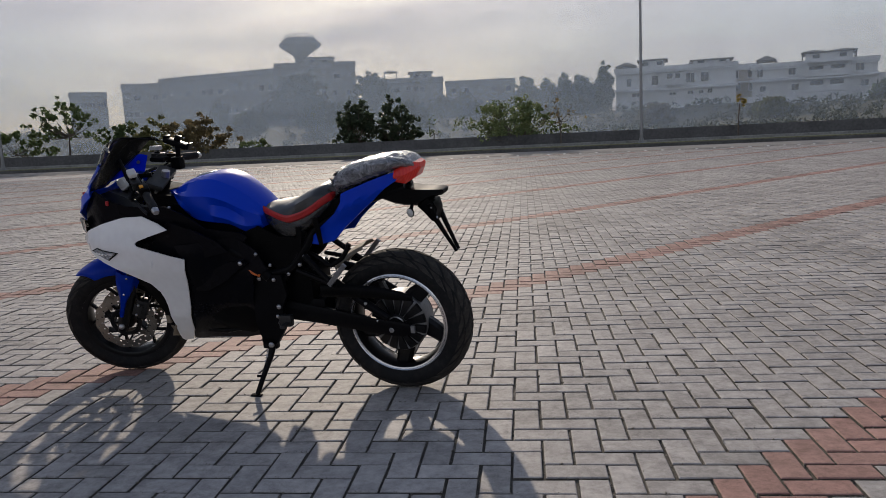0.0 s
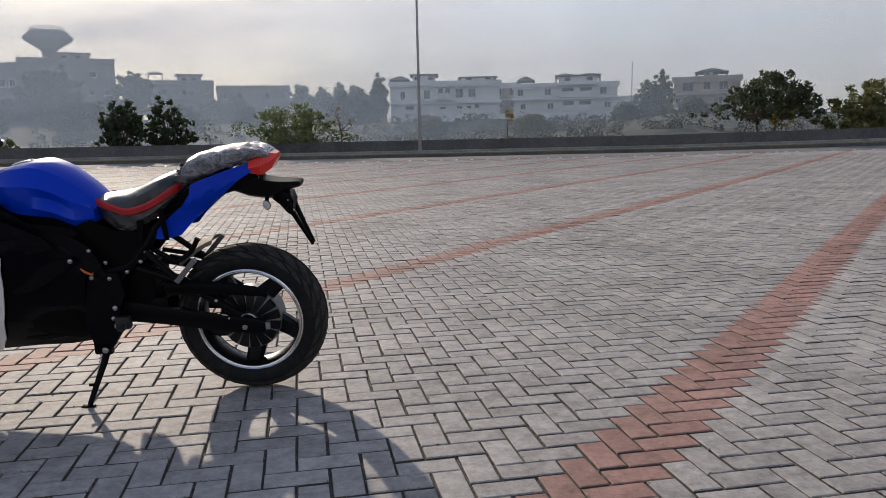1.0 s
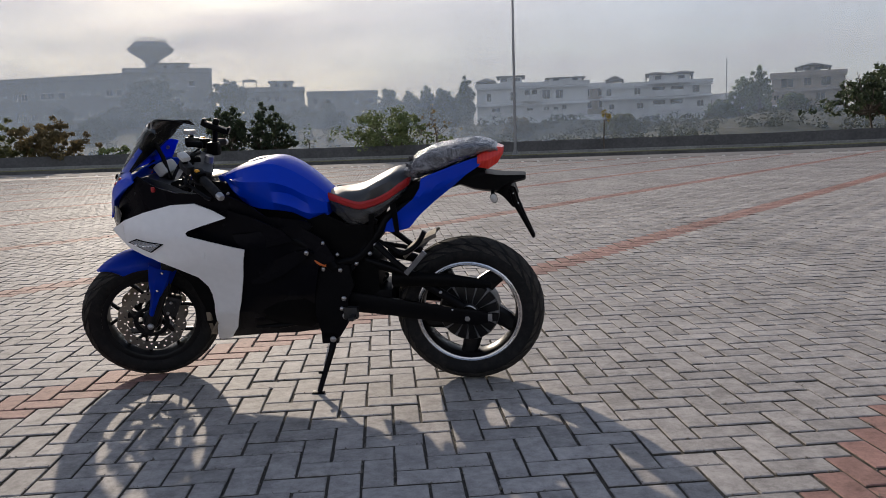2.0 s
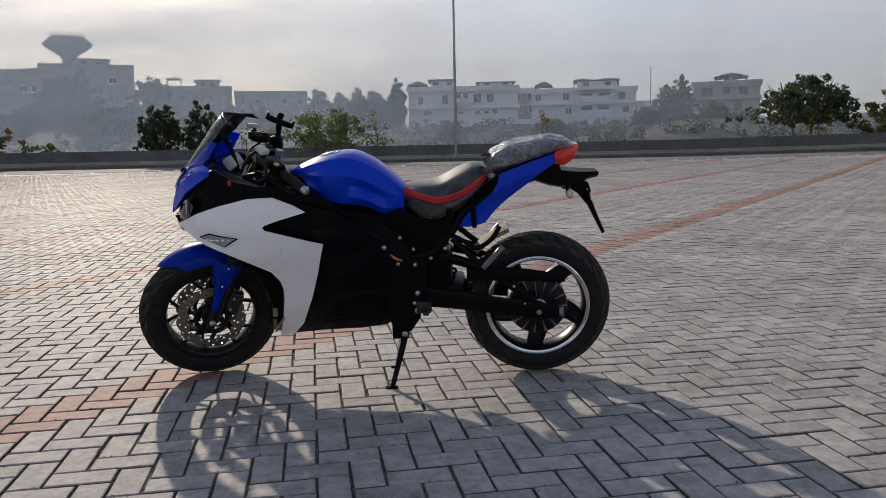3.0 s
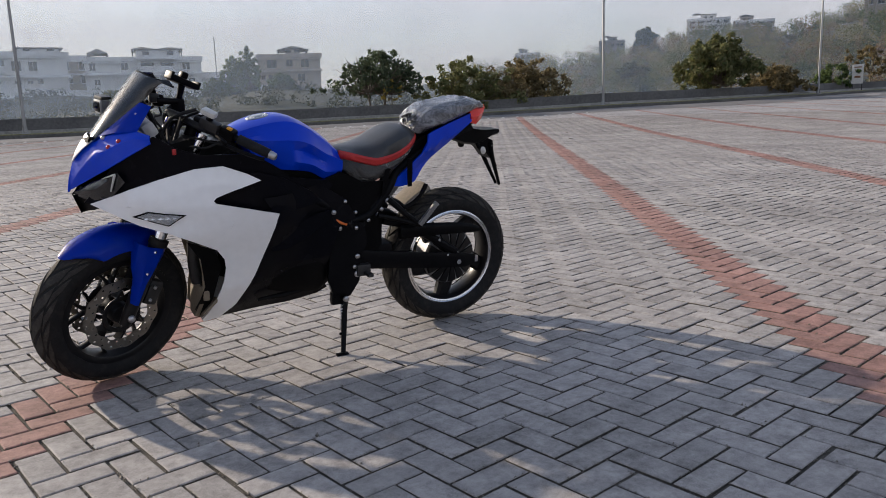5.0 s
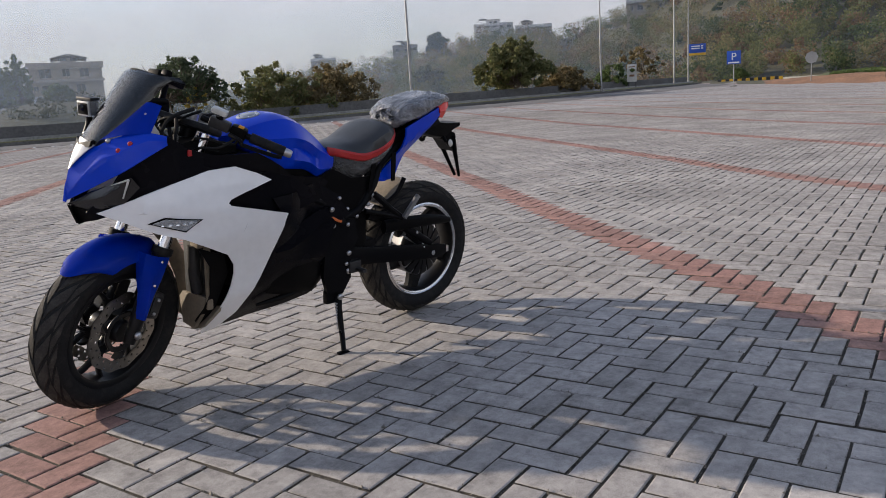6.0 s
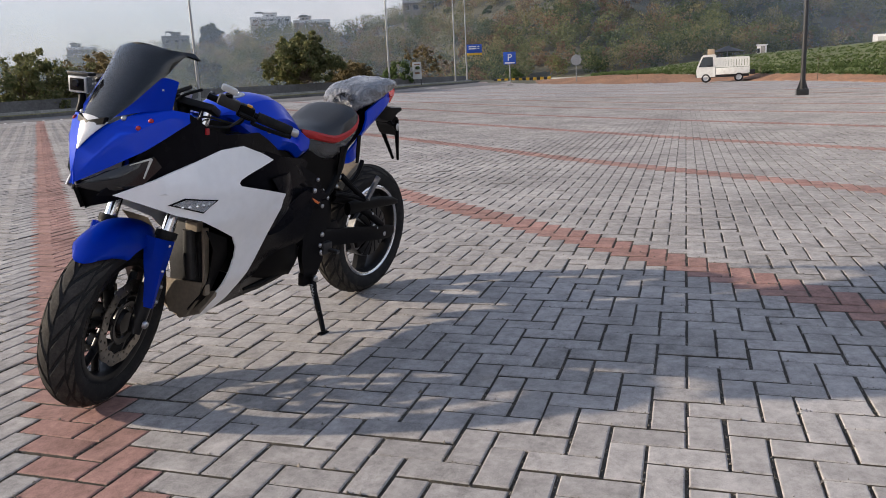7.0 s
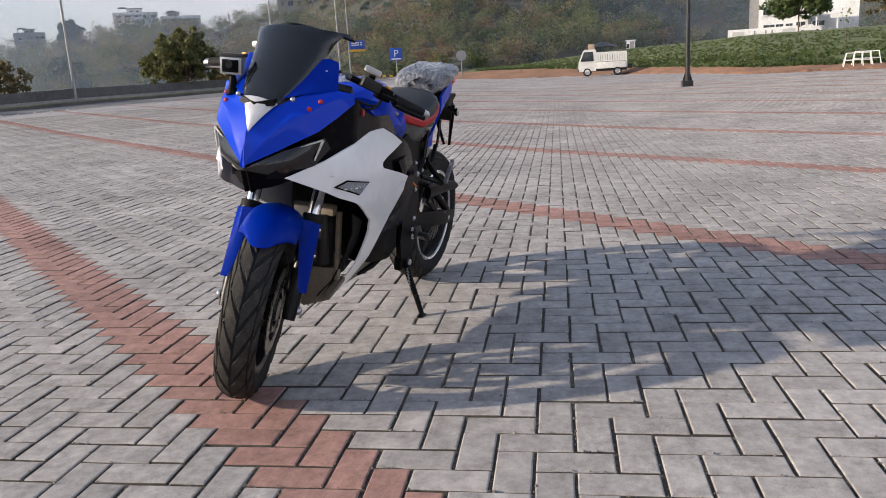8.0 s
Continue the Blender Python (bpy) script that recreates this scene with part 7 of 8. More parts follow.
    for a, b, e0, e1 in canopies:
        c, hw_, z0, z1 = (X(a) + X(b)) / 2, (X(b) - X(a)) / 2, Z(e0), Z(e1)
        ring = lambda k, z: [(c - hw_ * k, 4.0 - 3.0 * k, z), (c + hw_ * k, 4.0 - 3.0 * k, z), (c + hw_ * k, 4.0 + 3.0 * k, z), (c - hw_ * k, 4.0 + 3.0 * k, z)]
        pg = part("roof_canopy", loft([ring(0.97, z0 - 0.15), ring(1.0, z0), ring(0.10, z1)]), M_ROOF, root, smooth=0)
        for sx_ in (-0.88, 0.88):
            for sy in (1.4, 6.6):
                part("canopy_post", box(c + sx_ * hw_, sy, (top + z0) / 2, 0.18, 0.18, z0 - top), M_BLACK_STEEL, pg)
    return root


ridge_villa(83.8, 75.7, 150, 2.0, 2.85, 4.40, M_WHITE_WALL, "white two-storey villa with a plain front and roof rooms",
            [(82.3, 80.3, 4.95), (78.7, 75.9, 4.70)],
            [(81.1, 3.45, 1.2, 1.7), (78.7, 3.5, 1.5, 1.7), (77.75, 3.5, 1.4, 1.6), (82.9, 3.4, 0.9, 1.5), (79.9, 2.46, 1.2, 0.5), (78.7, 2.48, 1.0, 0.6), (78.0, 2.48, 0.9, 0.6), (77.4, 2.52, 0.9, 0.8), (82.4, 2.5, 1.6, 0.7)],
            [(80.4, 79.25, 3.08, 3.98)], [(83.9, 82.4, 4.62, 4.95)])
ridge_villa(74.7, 67.2, 152, 1.87, 2.95, 4.05, M_WHITE_WALL, "white villa with long balconies and a hipped roof room",
            [(71.6, 68.4, 4.60)],
            [(74.2, 3.45, 1.0, 1.5), (72.2, 3.5, 1.2, 1.6), (68.2, 3.45, 1.3, 1.5), (74.0, 2.4, 1.0, 1.0), (72.0, 2.4, 1.2, 1.1), (67.9, 2.4, 1.2, 1.1)],
            [(71.4, 68.8, 3.0, 3.88), (71.3, 68.9, 2.02, 2.84)], [(74.5, 73.2, 4.35, 4.70), (71.7, 70.2, 4.62, 4.82), (70.0, 68.3, 4.62, 4.80)])
ridge_villa(63.3, 58.9, 148, 1.9, 2.95, 4.12, M_CREAM_WALL, "cream house with a wide dark canopy on its roof",
            [(61.5, 60.2, 4.55)],
            [(62.35, 3.45, 1.9, 1.6), (61.1, 3.5, 1.2, 1.4), (62.35, 2.4, 1.6, 1.5), (63.0, 2.5, 0.8, 0.8), (60.0, 3.45, 1.5, 1.5), (60.3, 2.45, 1.4, 1.3)],
            [], [(61.95, 59.65, 4.45, 4.78)], M_CREAM_WALL)
mast = empty("antenna_mast", pose(*from_eye(-1.13, 0.56, 66.2, 150.0), 4.0), "thin bare antenna mast among the villas", "mast")
part("pole", tube([(0, 0, -2.0), (0, 0, 0.96 + 150 * math.tan(radians(5.34)) - 4.0)], 0.09, 6), M_STEEL, mast)
place_house(116.6, 108.8, 205, 2.3, 2, M_GREY_WALL, "long grey institutional block with two rows of windows", 5.05, slew=-38.0, windows=14, seed=20, roof_room=False, pergola=False, balcony=False, wmat=M_GREY_WALL)
place_house(118.9, 116.4, 224, 2.3, 2, M_GREY_WALL, "lower grey wing of the institutional block", 4.5, windows=4, seed=26, roof_room=False, pergola=False, balcony=False, wmat=M_GREY_WALL)
place_house(108.5, 102.7, 225, 2.2, 3, M_GREY_WALL, "tall grey block below the water tower", 5.7, windows=6, seed=21, pergola=False, balcony=False, wmat=M_GREY_WALL)
place_house(100.6, 96.3, 200, 2.2, 2, M_GREY_WALL, "grey house with an open roof frame", 4.3, windows=4, seed=22, wmat=M_GREY_WALL)
place_house(96.1, 91.0, 205, 2.2, 2, M_GREY_WALL, "long low grey house on the ridge", 3.95, windows=5, seed=23, roof_room=False, pergola=False, balcony=False, wmat=M_GREY_WALL)
place_house(122.2, 119.9, 230, 2.0, 2, M_GREY_WALL, "distant grey house on the ridge", 4.0, windows=4, seed=24, pergola=False, roof_room=False, wmat=M_GREY_WALL)
place_house(32.0, 29.2, 330, 4.2, 3, M_WHITE_WALL, "white house high on the hill", 5.2, windows=5, seed=31, skirt=8)
place_house(29.0, 26.4, 330, 4.1, 2, M_CREAM_WALL, "pale house with terraces on the hill", 4.9, windows=5, seed=32, skirt=8)
place_house(38.0, 36.2, 380, 3.2, 2, M_GREY_WALL, "hazy grey house on the far hill", 4.1, windows=3, seed=33, skirt=8, wmat=M_GREY_WALL)
place_house(44.0, 42.2, 390, 2.6, 2, M_GREY_WALL, "pale house on the far hillside", 3.5, windows=3, seed=34, skirt=8)
place_house(21.2, 18.6, 260, 5.3, 3, M_CREAM_WALL, "cream house on the hill top", 7.3, windows=4, seed=35, skirt=8)

# pale retaining wall under the villas
bm = bmesh.new()
rows = []
for q in range(43):
    az = 83.0 - 21.0 * q / 42
    px, py = from_eye(*EYE0, az, 146.0)
    dx, dy = math.cos(radians(az)) * 0.25, math.sin(radians(az)) * 0.25
    hi_ = 0.96 + 146 * math.tan(radians(lerp(q, [0, 20, 42], [1.98, 1.90, 1.95]) + 0.06 * ((q // 7) % 2)))
    rows.append([bm.verts.new((px - dx, py - dy, hi_ - 2.6)), bm.verts.new((px - dx, py - dy, hi_)), bm.verts.new((px + dx, py + dy, hi_)), bm.verts.new((px + dx, py + dy, hi_ - 2.6))])
for a, b in zip(rows, rows[1:]):
    for i in range(3):
        bm.faces.new((a[i], a[i + 1], b[i + 1], b[i]))
tagged(part("wall_terrace", bm, M_WHITE_WALL), "pale retaining wall below the villas", "wall", kind="structure")

# water tower
tw = empty("water_tower", pose(*from_eye(*EYE0, 106.6, 280), 0.96 + 280 * math.tan(radians(2.4))), "concrete water tower with a wide mushroom bowl", "water tower")
Hn = 280 * (math.tan(radians(6.1)) - math.tan(radians(2.4)))
Hr = 280 * (math.tan(radians(7.15)) - math.tan(radians(2.4)))
bm = lathe([(2.6, 0.0), (2.1, Hn + 0.2), (2.2, Hn + 1.0), (2.9, Hn + 1.9), (6.9, Hr - 0.7), (7.35, Hr - 0.1), (7.35, Hr + 0.5), (6.6, Hr + 1.0), (5.3, Hr + 2.4), (0.01, Hr + 2.5)], 40, closed=False)
part("tower_shell", turned(bm, Matrix.Rotation(radians(90), 4, "X")), M_GREY_WALL, tw)
bm = bmesh.new()
for q in range(20):
    a0, a1 = 2 * math.pi * q / 20, 2 * math.pi * (q + 1) / 20
    for hh_ in (2.9, 3.5):
        add_tube(bm, [(4.9 * math.cos(a0), 4.9 * math.sin(a0), Hr + hh_), (4.9 * math.cos(a1), 4.9 * math.sin(a1), Hr + hh_)], 0.08, 5)
    add_tube(bm, [(4.9 * math.cos(a0), 4.9 * math.sin(a0), Hr + 2.3), (4.9 * math.cos(a0), 4.9 * math.sin(a0), Hr + 3.5)], 0.08, 5)
part("guard_rail", bm, M_STEEL, tw)

# trees among the houses
k = 40
for az, r, w, tel, lf, lab in ((106.9, 190, 4.9, 5.3, L_DARK, "large hazy tree before the block"), (112.6, 185, 1.4, 3.4, L_DARK, "round hazy tree before the long block"), (101.6, 200, 2.8, 5.2, L_DARK, "broad hazy tree on the ridge"), (90.15, 195, 1.7, 4.5, L_DARK, "dome-shaped dark tree on the ridge"), (94.6, 170, 2.6, 3.2, L_DARK, "hazy tree before the low house"), (88.6, 170, 2.2, 4.0, L_DARK, "pointed dark tree on the ridge"), (87.4, 165, 1.7, 4.3, L_DARK, "narrow dark conifer on the ridge"), (86.2, 165, 2.0, 4.2, L_DARK, "narrow dark conifer beside the villa"), (85.3, 168, 2.2, 3.7, L_DARK, "hazy tree behind the pine"), (89.4, 175, 2.0, 3.2, L_DARK, "low hazy tree on the ridge"), (87.0, 150, 3.4, 2.6, L_DARK, "hazy thicket below the ridge"), (84.5, 150, 1.3, 4.9, L_DARK, "tall dark pine beside the villa"), (64.9, 140, 3.0, 4.1, L_PALE, "pale feathery tree beside the villas"), (63.9, 138, 1.9, 4.7, L_PALE, "tall pale feathery tree"), (61.8, 120, 2.2, 2.7, L_GREEN, "hazy bush below the cream house"), (66.4, 120, 2.0, 2.4, L_GREEN, "hazy bush below the villas"), (98.6, 150, 3.0, 2.9, L_DARK, "hazy bushes in the valley"), (104.6, 150, 4.0, 3.0, L_DARK, "hazy bushes in the valley"), (110.5, 150, 3.0, 2.6, L_DARK, "hazy bushes in the valley"), (80.8, 120, 2.5, 1.9, L_BROWN, "brown scrub below the villas"), (73.2, 118, 3.0, 1.8, L_MIX, "scrub below the villas"), (34.8, 300, 1.7, 5.1, L_DARK, "flat-topped tree at the hill's edge"), (36.0, 200, 3.0, 2.6, L_DARK, "dark thicket on the slope"), (109.1, 192, 2.6, 3.3, L_DARK, "hazy tree between two blocks"), (102.9, 190, 2.2, 3.3, L_DARK, "hazy tree filling a gap between houses"), (96.4, 190, 2.4, 3.2, L_DARK, "rounded hazy tree between the houses")):
    k += 1
    x, y = from_eye(*EYE0, az, r)
    z = terrain(x, y)
    h = 0.96 + r * math.tan(radians(tel)) - z
    t_ = tree(x, y, z - 0.3, w * r * radians(1.0), max(2.0, h + 0.3), max(0.2, h * 0.04), k, lf, lab, size=0.0026 * r, clumps=120 if lf is not L_PALE else 70, per=56 if lf is not L_PALE else 34, stems=1, squash=0.8, fat=1.6 if lf is not L_PALE else 0.9)
    tagged(t_, group="trees on the ridge")


# scrub on the slopes
def slope_scrub():
    g = np.random.default_rng(5)
    cen, rad_ = [], []
    tint = []
    while len(cen) < 9200:
        az = g.uniform(-24, 49)
        r1, r0 = lerp(az, HILL_AZ, HILL_R1), lerp(az, HILL_AZ, HILL_R0)
        r = r0 + (r1 - r0) * g.uniform(0.0, 1.06) ** 0.95
        x, y = r * math.cos(radians(az)), r * math.sin(radians(az))
        if y - lerp(x, KX, KY) > -2 and r < 75:
            continue
        # one crown: a handful of clumps heaped round a middle
        s = g.uniform(1.0, 2.4) ** 1.6 * (1.0 if r < 180 else 1.25)
        z = terrain(x, y)
        kind = (g.uniform() * 0.75 + 0.5 * (noise.noise(Vector((x * 0.035, y * 0.035, 9.0))) + 0.5)) % 1.0
        tall = g.uniform(0.8, 1.5)
        for q in range(5):
            a = g.uniform(0, 6.28)
            cen.append((x + s * 0.55 * math.cos(a), y + s * 0.55 * math.sin(a), z + s * tall * g.uniform(0.25, 1.15)))
            rad_.append(s * g.uniform(0.40, 0.62))
            tint.append(kind)
    cen, rad_, kind = np.array(cen), np.array(rad_), np.array(tint)
    for name, sel, mt in (("scrub", kind < 0.36, L_HILL), ("scrub", (kind >= 0.36) & (kind < 0.62), L_OLIVE), ("scrub", (kind >= 0.62) & (kind < 0.82), L_CONIFER), ("scrub", kind >= 0.82, L_RUSSET)):
        V, F = leaves(cen[sel], rad_[sel], 72, 0.27, 77, 1.6)
        ob = mesh_from(name, V, F, mt)
        tagged(ob, "dense scrub and small trees covering the slopes", "scrub", kind="stuff")
    cen, rad_ = [], []
    while len(cen) < 900:
        az = g.uniform(50, 128)
        r = g.uniform(62, 150)
        x, y = r * math.cos(radians(az)), r * math.sin(radians(az))
        s = g.uniform(0.5, 1.5)
        cen.append((x, y, terrain(x, y) + s * 0.4))
        rad_.append(s)
    V, F = leaves(cen, rad_, 70, 0.2, 78)
    tagged(mesh_from("scrub", V, F, L_VALLEY), "low scrub in the hazy valley", "scrub", kind="stuff")


slope_scrub()


# ---- see-through sheets standing in for haze over the valley ----
def haze_material(name, amount, top, thin, a0):
    """See-through sheet imitating haze, fainter with height and away from the valley."""
    m, nt, p = shader(name)
    n = nt.nodes
    n.remove(p)
    geo = n.new("ShaderNodeNewGeometry")
    sep = n.new("ShaderNodeSeparateXYZ")
    nt.links.new(geo.outputs["Position"], sep.inputs[0])
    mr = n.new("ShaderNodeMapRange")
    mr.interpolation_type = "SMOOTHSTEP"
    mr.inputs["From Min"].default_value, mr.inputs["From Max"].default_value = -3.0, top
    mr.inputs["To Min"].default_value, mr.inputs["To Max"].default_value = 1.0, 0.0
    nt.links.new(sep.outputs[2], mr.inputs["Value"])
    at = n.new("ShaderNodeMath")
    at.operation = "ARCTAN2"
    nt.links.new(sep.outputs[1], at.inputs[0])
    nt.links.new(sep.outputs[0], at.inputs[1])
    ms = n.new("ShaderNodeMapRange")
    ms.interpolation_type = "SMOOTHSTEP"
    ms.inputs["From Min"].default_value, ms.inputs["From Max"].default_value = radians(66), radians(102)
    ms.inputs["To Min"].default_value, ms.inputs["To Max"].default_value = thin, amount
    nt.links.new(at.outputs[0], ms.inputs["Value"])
    wisp = n.new("ShaderNodeTexNoise")
    wisp.inputs["Scale"].default_value, wisp.inputs["Detail"].default_value = 0.03, 3.0
    nt.links.new(geo.outputs["Position"], wisp.inputs["Vector"])
    wr = n.new("ShaderNodeMapRange")
    wr.inputs["From Min"].default_value, wr.inputs["From Max"].default_value = 0.3, 0.7
    wr.inputs["To Min"].default_value, wr.inputs["To Max"].default_value = 0.75, 1.2
    nt.links.new(wisp.outputs["Fac"], wr.inputs["Value"])
    m1 = n.new("ShaderNodeMath")
    m1.operation = "MULTIPLY"
    nt.links.new(mr.outputs["Result"], m1.inputs[0])
    nt.links.new(ms.outputs["Result"], m1.inputs[1])
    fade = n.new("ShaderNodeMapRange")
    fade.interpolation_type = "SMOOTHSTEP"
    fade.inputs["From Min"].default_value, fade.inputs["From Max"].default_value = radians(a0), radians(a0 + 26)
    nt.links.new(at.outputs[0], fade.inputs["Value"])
    mf = n.new("ShaderNodeMath")
    mf.operation = "MULTIPLY"
    nt.links.new(wr.outputs["Result"], mf.inputs[0])
    nt.links.new(fade.outputs["Result"], mf.inputs[1])
    m2 = n.new("ShaderNodeMath")
    m2.operation = "MULTIPLY"
    nt.links.new(m1.outputs[0], m2.inputs[0])
    nt.links.new(mf.outputs[0], m2.inputs[1])
    # the haze's blue-grey is put into the sheet's own colour
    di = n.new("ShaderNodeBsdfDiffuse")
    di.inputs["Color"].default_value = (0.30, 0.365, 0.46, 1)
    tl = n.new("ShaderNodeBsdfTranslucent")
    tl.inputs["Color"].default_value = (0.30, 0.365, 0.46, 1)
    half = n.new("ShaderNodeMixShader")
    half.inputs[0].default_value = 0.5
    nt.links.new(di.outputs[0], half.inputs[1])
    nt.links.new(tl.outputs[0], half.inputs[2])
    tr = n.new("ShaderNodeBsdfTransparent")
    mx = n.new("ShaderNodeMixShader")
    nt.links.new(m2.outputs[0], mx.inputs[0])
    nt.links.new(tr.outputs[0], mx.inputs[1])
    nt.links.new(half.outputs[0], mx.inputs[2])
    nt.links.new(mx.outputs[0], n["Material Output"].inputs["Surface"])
    return m


def haze_sheet(r, a0, a1, amount, top, height, thin):
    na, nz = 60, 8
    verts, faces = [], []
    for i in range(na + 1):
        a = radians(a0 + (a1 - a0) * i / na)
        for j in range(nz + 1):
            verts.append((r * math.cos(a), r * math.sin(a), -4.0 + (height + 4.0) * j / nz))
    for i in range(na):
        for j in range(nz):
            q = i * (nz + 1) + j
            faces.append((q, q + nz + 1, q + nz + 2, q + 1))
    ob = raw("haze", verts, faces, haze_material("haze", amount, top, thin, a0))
    tagged(ob, "see-through sheet standing in for morning haze over the valley", "haze", kind="structure")


haze_sheet(50, 40, 172, 0.30, 16, 18, 0.20)
haze_sheet(62, 30, 175, 0.16, 24, 26, 0.06)
haze_sheet(100, 14, 190, 0.26, 34, 36, 0.19)
haze_sheet(118, -60, 200, 0.22, 46, 48, 0.16)
haze_sheet(163, -60, 200, 0.30, 60, 62, 0.24)
haze_sheet(250, -60, 200, 0.30, 80, 84, 0.26)


# ---- along the eastern edge ----
E8, E6 = (-4.886, 3.002), (-4.405, 1.876)
M_TRUCK = surface("white_truck_paint", (0.72, 0.71, 0.67), 0.35, vary=0.1, scale=2, fine=20, bump=0.0, dirt=(0.35, 0.28, 0.2), dirt_amount=0.35)
M_SIGNBLUE = surface("blue_sign_sheet", (0.012, 0.075, 0.42), 0.4, vary=0.1, scale=3, fine=30, bump=0.0)
M_SIGNWHITE = surface("white_sign_sheet", (0.78, 0.78, 0.76), 0.4, vary=0.05, scale=3, fine=30, bump=0.0)
M_SIGNYELLOW = surface("yellow_paint", (0.62, 0.36, 0.02), 0.5, vary=0.15, scale=3, fine=30, bump=0.0)
M_CARDBOARD = surface("cardboard", (0.42, 0.31, 0.20), 0.85, vary=0.15, scale=4, fine=40, bump=0.1)


def ground_at(x, y):
    return max(rise(x, y), terrain(x, y)) if in_plaza(x, y) else terrain(x, y)


def small_truck():
    x, y = from_eye(*E8, -2.6, 53.6)
    z = rise(x, y)
    root = empty("pickup_truck", pose(x, y, z, 0, 0, 87), "small white forward-control pickup with a caged load bed", "truck")
    # local x is forward
    cab = [(1.55, 0.32), (1.60, 0.55), (1.58, 0.95), (1.30, 1.62), (1.18, 1.72), (0.52, 1.74), (0.45, 1.70), (0.45, 0.34)]
    rings = [[(px, yy * (0.93 if pz > 1.2 else 1.0), pz) for px, pz in cab] for yy in (-0.68, -0.66, 0.66, 0.68)]
    body = part("cab", loft(rings), M_TRUCK, root)
    bmesh_win = [(1.46, 0.98), (1.22, 1.58), (0.62, 1.60), (0.58, 0.98)]
    for s in (-1, 1):
        part("cab_window", panel(bmesh_win, lambda px, pz: 0.684 - 0.055 * max(0, pz - 1.0) / 0.7, 0.02, s, 0.4, 0), M_GLASS_DARK, body)
    part("windscreen", loft([[(1.575, yy, 1.0), (1.345, yy * 0.95, 1.55), (1.33, yy * 0.95, 1.55), (1.56, yy, 1.0)] for yy in (-0.60, 0.60)]), M_GLASS_DARK, body)
    for s in (-1, 1):
        part("head_lamp", box(1.585, s * 0.5, 0.72, 0.05, 0.2, 0.16, 0.02), M_SIGNWHITE, body)
    part("bumper", box(1.60, 0, 0.42, 0.10, 1.3, 0.16, 0.03), M_BLACK_STEEL, root)
    part("load_bed", box(-0.55, 0, 0.68, 1.95, 1.34, 0.42, 0.02), M_TRUCK, root)
    part("chassis", box(-0.1, 0, 0.38, 2.9, 0.9, 0.16, 0.02), M_BLACK_STEEL, root)
    bm = bmesh.new()
    for s in (-1, 1):
        for h in (0.95, 1.42, 1.50):
            add_box(bm, -0.55, s * 0.64, h, 1.95, 0.04, 0.06)
    for s in (-1.5, 0.4):
        for h in (0.95, 1.42, 1.50):
            add_box(bm, s, 0, h, 0.04, 1.30, 0.06)
    cage = part("load_cage", bm, M_TRUCK, root)
    for s in (-1, 1):
        for q in range(13):
            part("cage_bar", box(-1.5 + q * 0.158, s * 0.64, 1.2, 0.125, 0.03, 0.55), M_TRUCK, cage)
    part("tailgate", box(-1.56, 0, 0.72, 0.05, 1.3, 0.40, 0.01), M_TRUCK, root)
    for wx in (1.02, -0.95):
        for s in (-1, 1):
            bm = lathe([(0.17, -0.08), (0.25, -0.085), (0.275, -0.05), (0.275, 0.05), (0.25, 0.085), (0.17, 0.08)], 24)
            tyre_ = part("wheel", turned(bm, Matrix.Translation((wx, s * 0.60, 0.275))), M_RUBBER, root)
            bm = lathe([(0.0005, s * 0.07), (0.06, s * 0.07), (0.08, s * 0.055), (0.15, s * 0.06), (0.175, s * 0.085), (0.175, s * 0.02), (0.0005, s * 0.02)], 20, closed=False)
            part("rim", turned(bm, Matrix.Translation((wx, s * 0.60, 0.275))), M_SILVER, tyre_)
    part("rear_rack", box(-1.75, 0, 0.55, 0.30, 1.1, 0.30, 0.03), M_BLACK_STEEL, root)
    cb = tagged(part("cardboard_box", box(0, 0, 0, 0.42, 0.5, 0.34, 0.01), M_CARDBOARD), "brown cardboard box on the cab roof", "box")
    cb.matrix_world = root.matrix_world @ Matrix.Translation((0.75, 0.1, 1.91))


small_truck()


def bars(parent, rows, y, mat):
    """Illegible lines of writing as plain bars."""
    for cx, cz, w, h in rows:
        part("writing_bar", box(cx, y, cz, w, 0.01, h), mat, parent)


# parking sign
x, y = from_eye(*E6, 13.4, 64.0)
z = ground_at(x, y)
ps = empty("parking_sign", pose(x, y, z, 0, 0, 13.4 - 90), "blue parking sign on a grey post at the road mouth", "sign")
part("post", tube([(0, 0, 0), (0, 0, 2.6)], 0.04, 10), M_STEEL, ps)
part("foot", box(0, 0, 0.04, 0.5, 0.4, 0.08, 0.01), M_CONCRETE, ps)
bd = part("board", box(0, -0.06, 2.18, 1.0, 0.03, 0.98, 0.01), M_SIGNBLUE, ps)
fc = bpy.data.curves.new("letter", "FONT")
fc.body, fc.size, fc.extrude, fc.align_x = "P", 0.78, 0.005, "CENTER"
tmp = new("letter", fc)
bpy.context.view_layer.update()
me = bpy.data.meshes.new_from_object(tmp.evaluated_get(bpy.context.evaluated_depsgraph_get()))
bpy.data.objects.remove(tmp)
me.materials.append(M_SIGNWHITE)
lt = new("letter", me)
lt.parent = bd
lt.matrix_basis = pose(0.0, -0.082, 1.98, 90, 0, 0)
bars(bd, [(0, 1.80, 0.8, 0.10)], -0.08, M_SIGNWHITE)

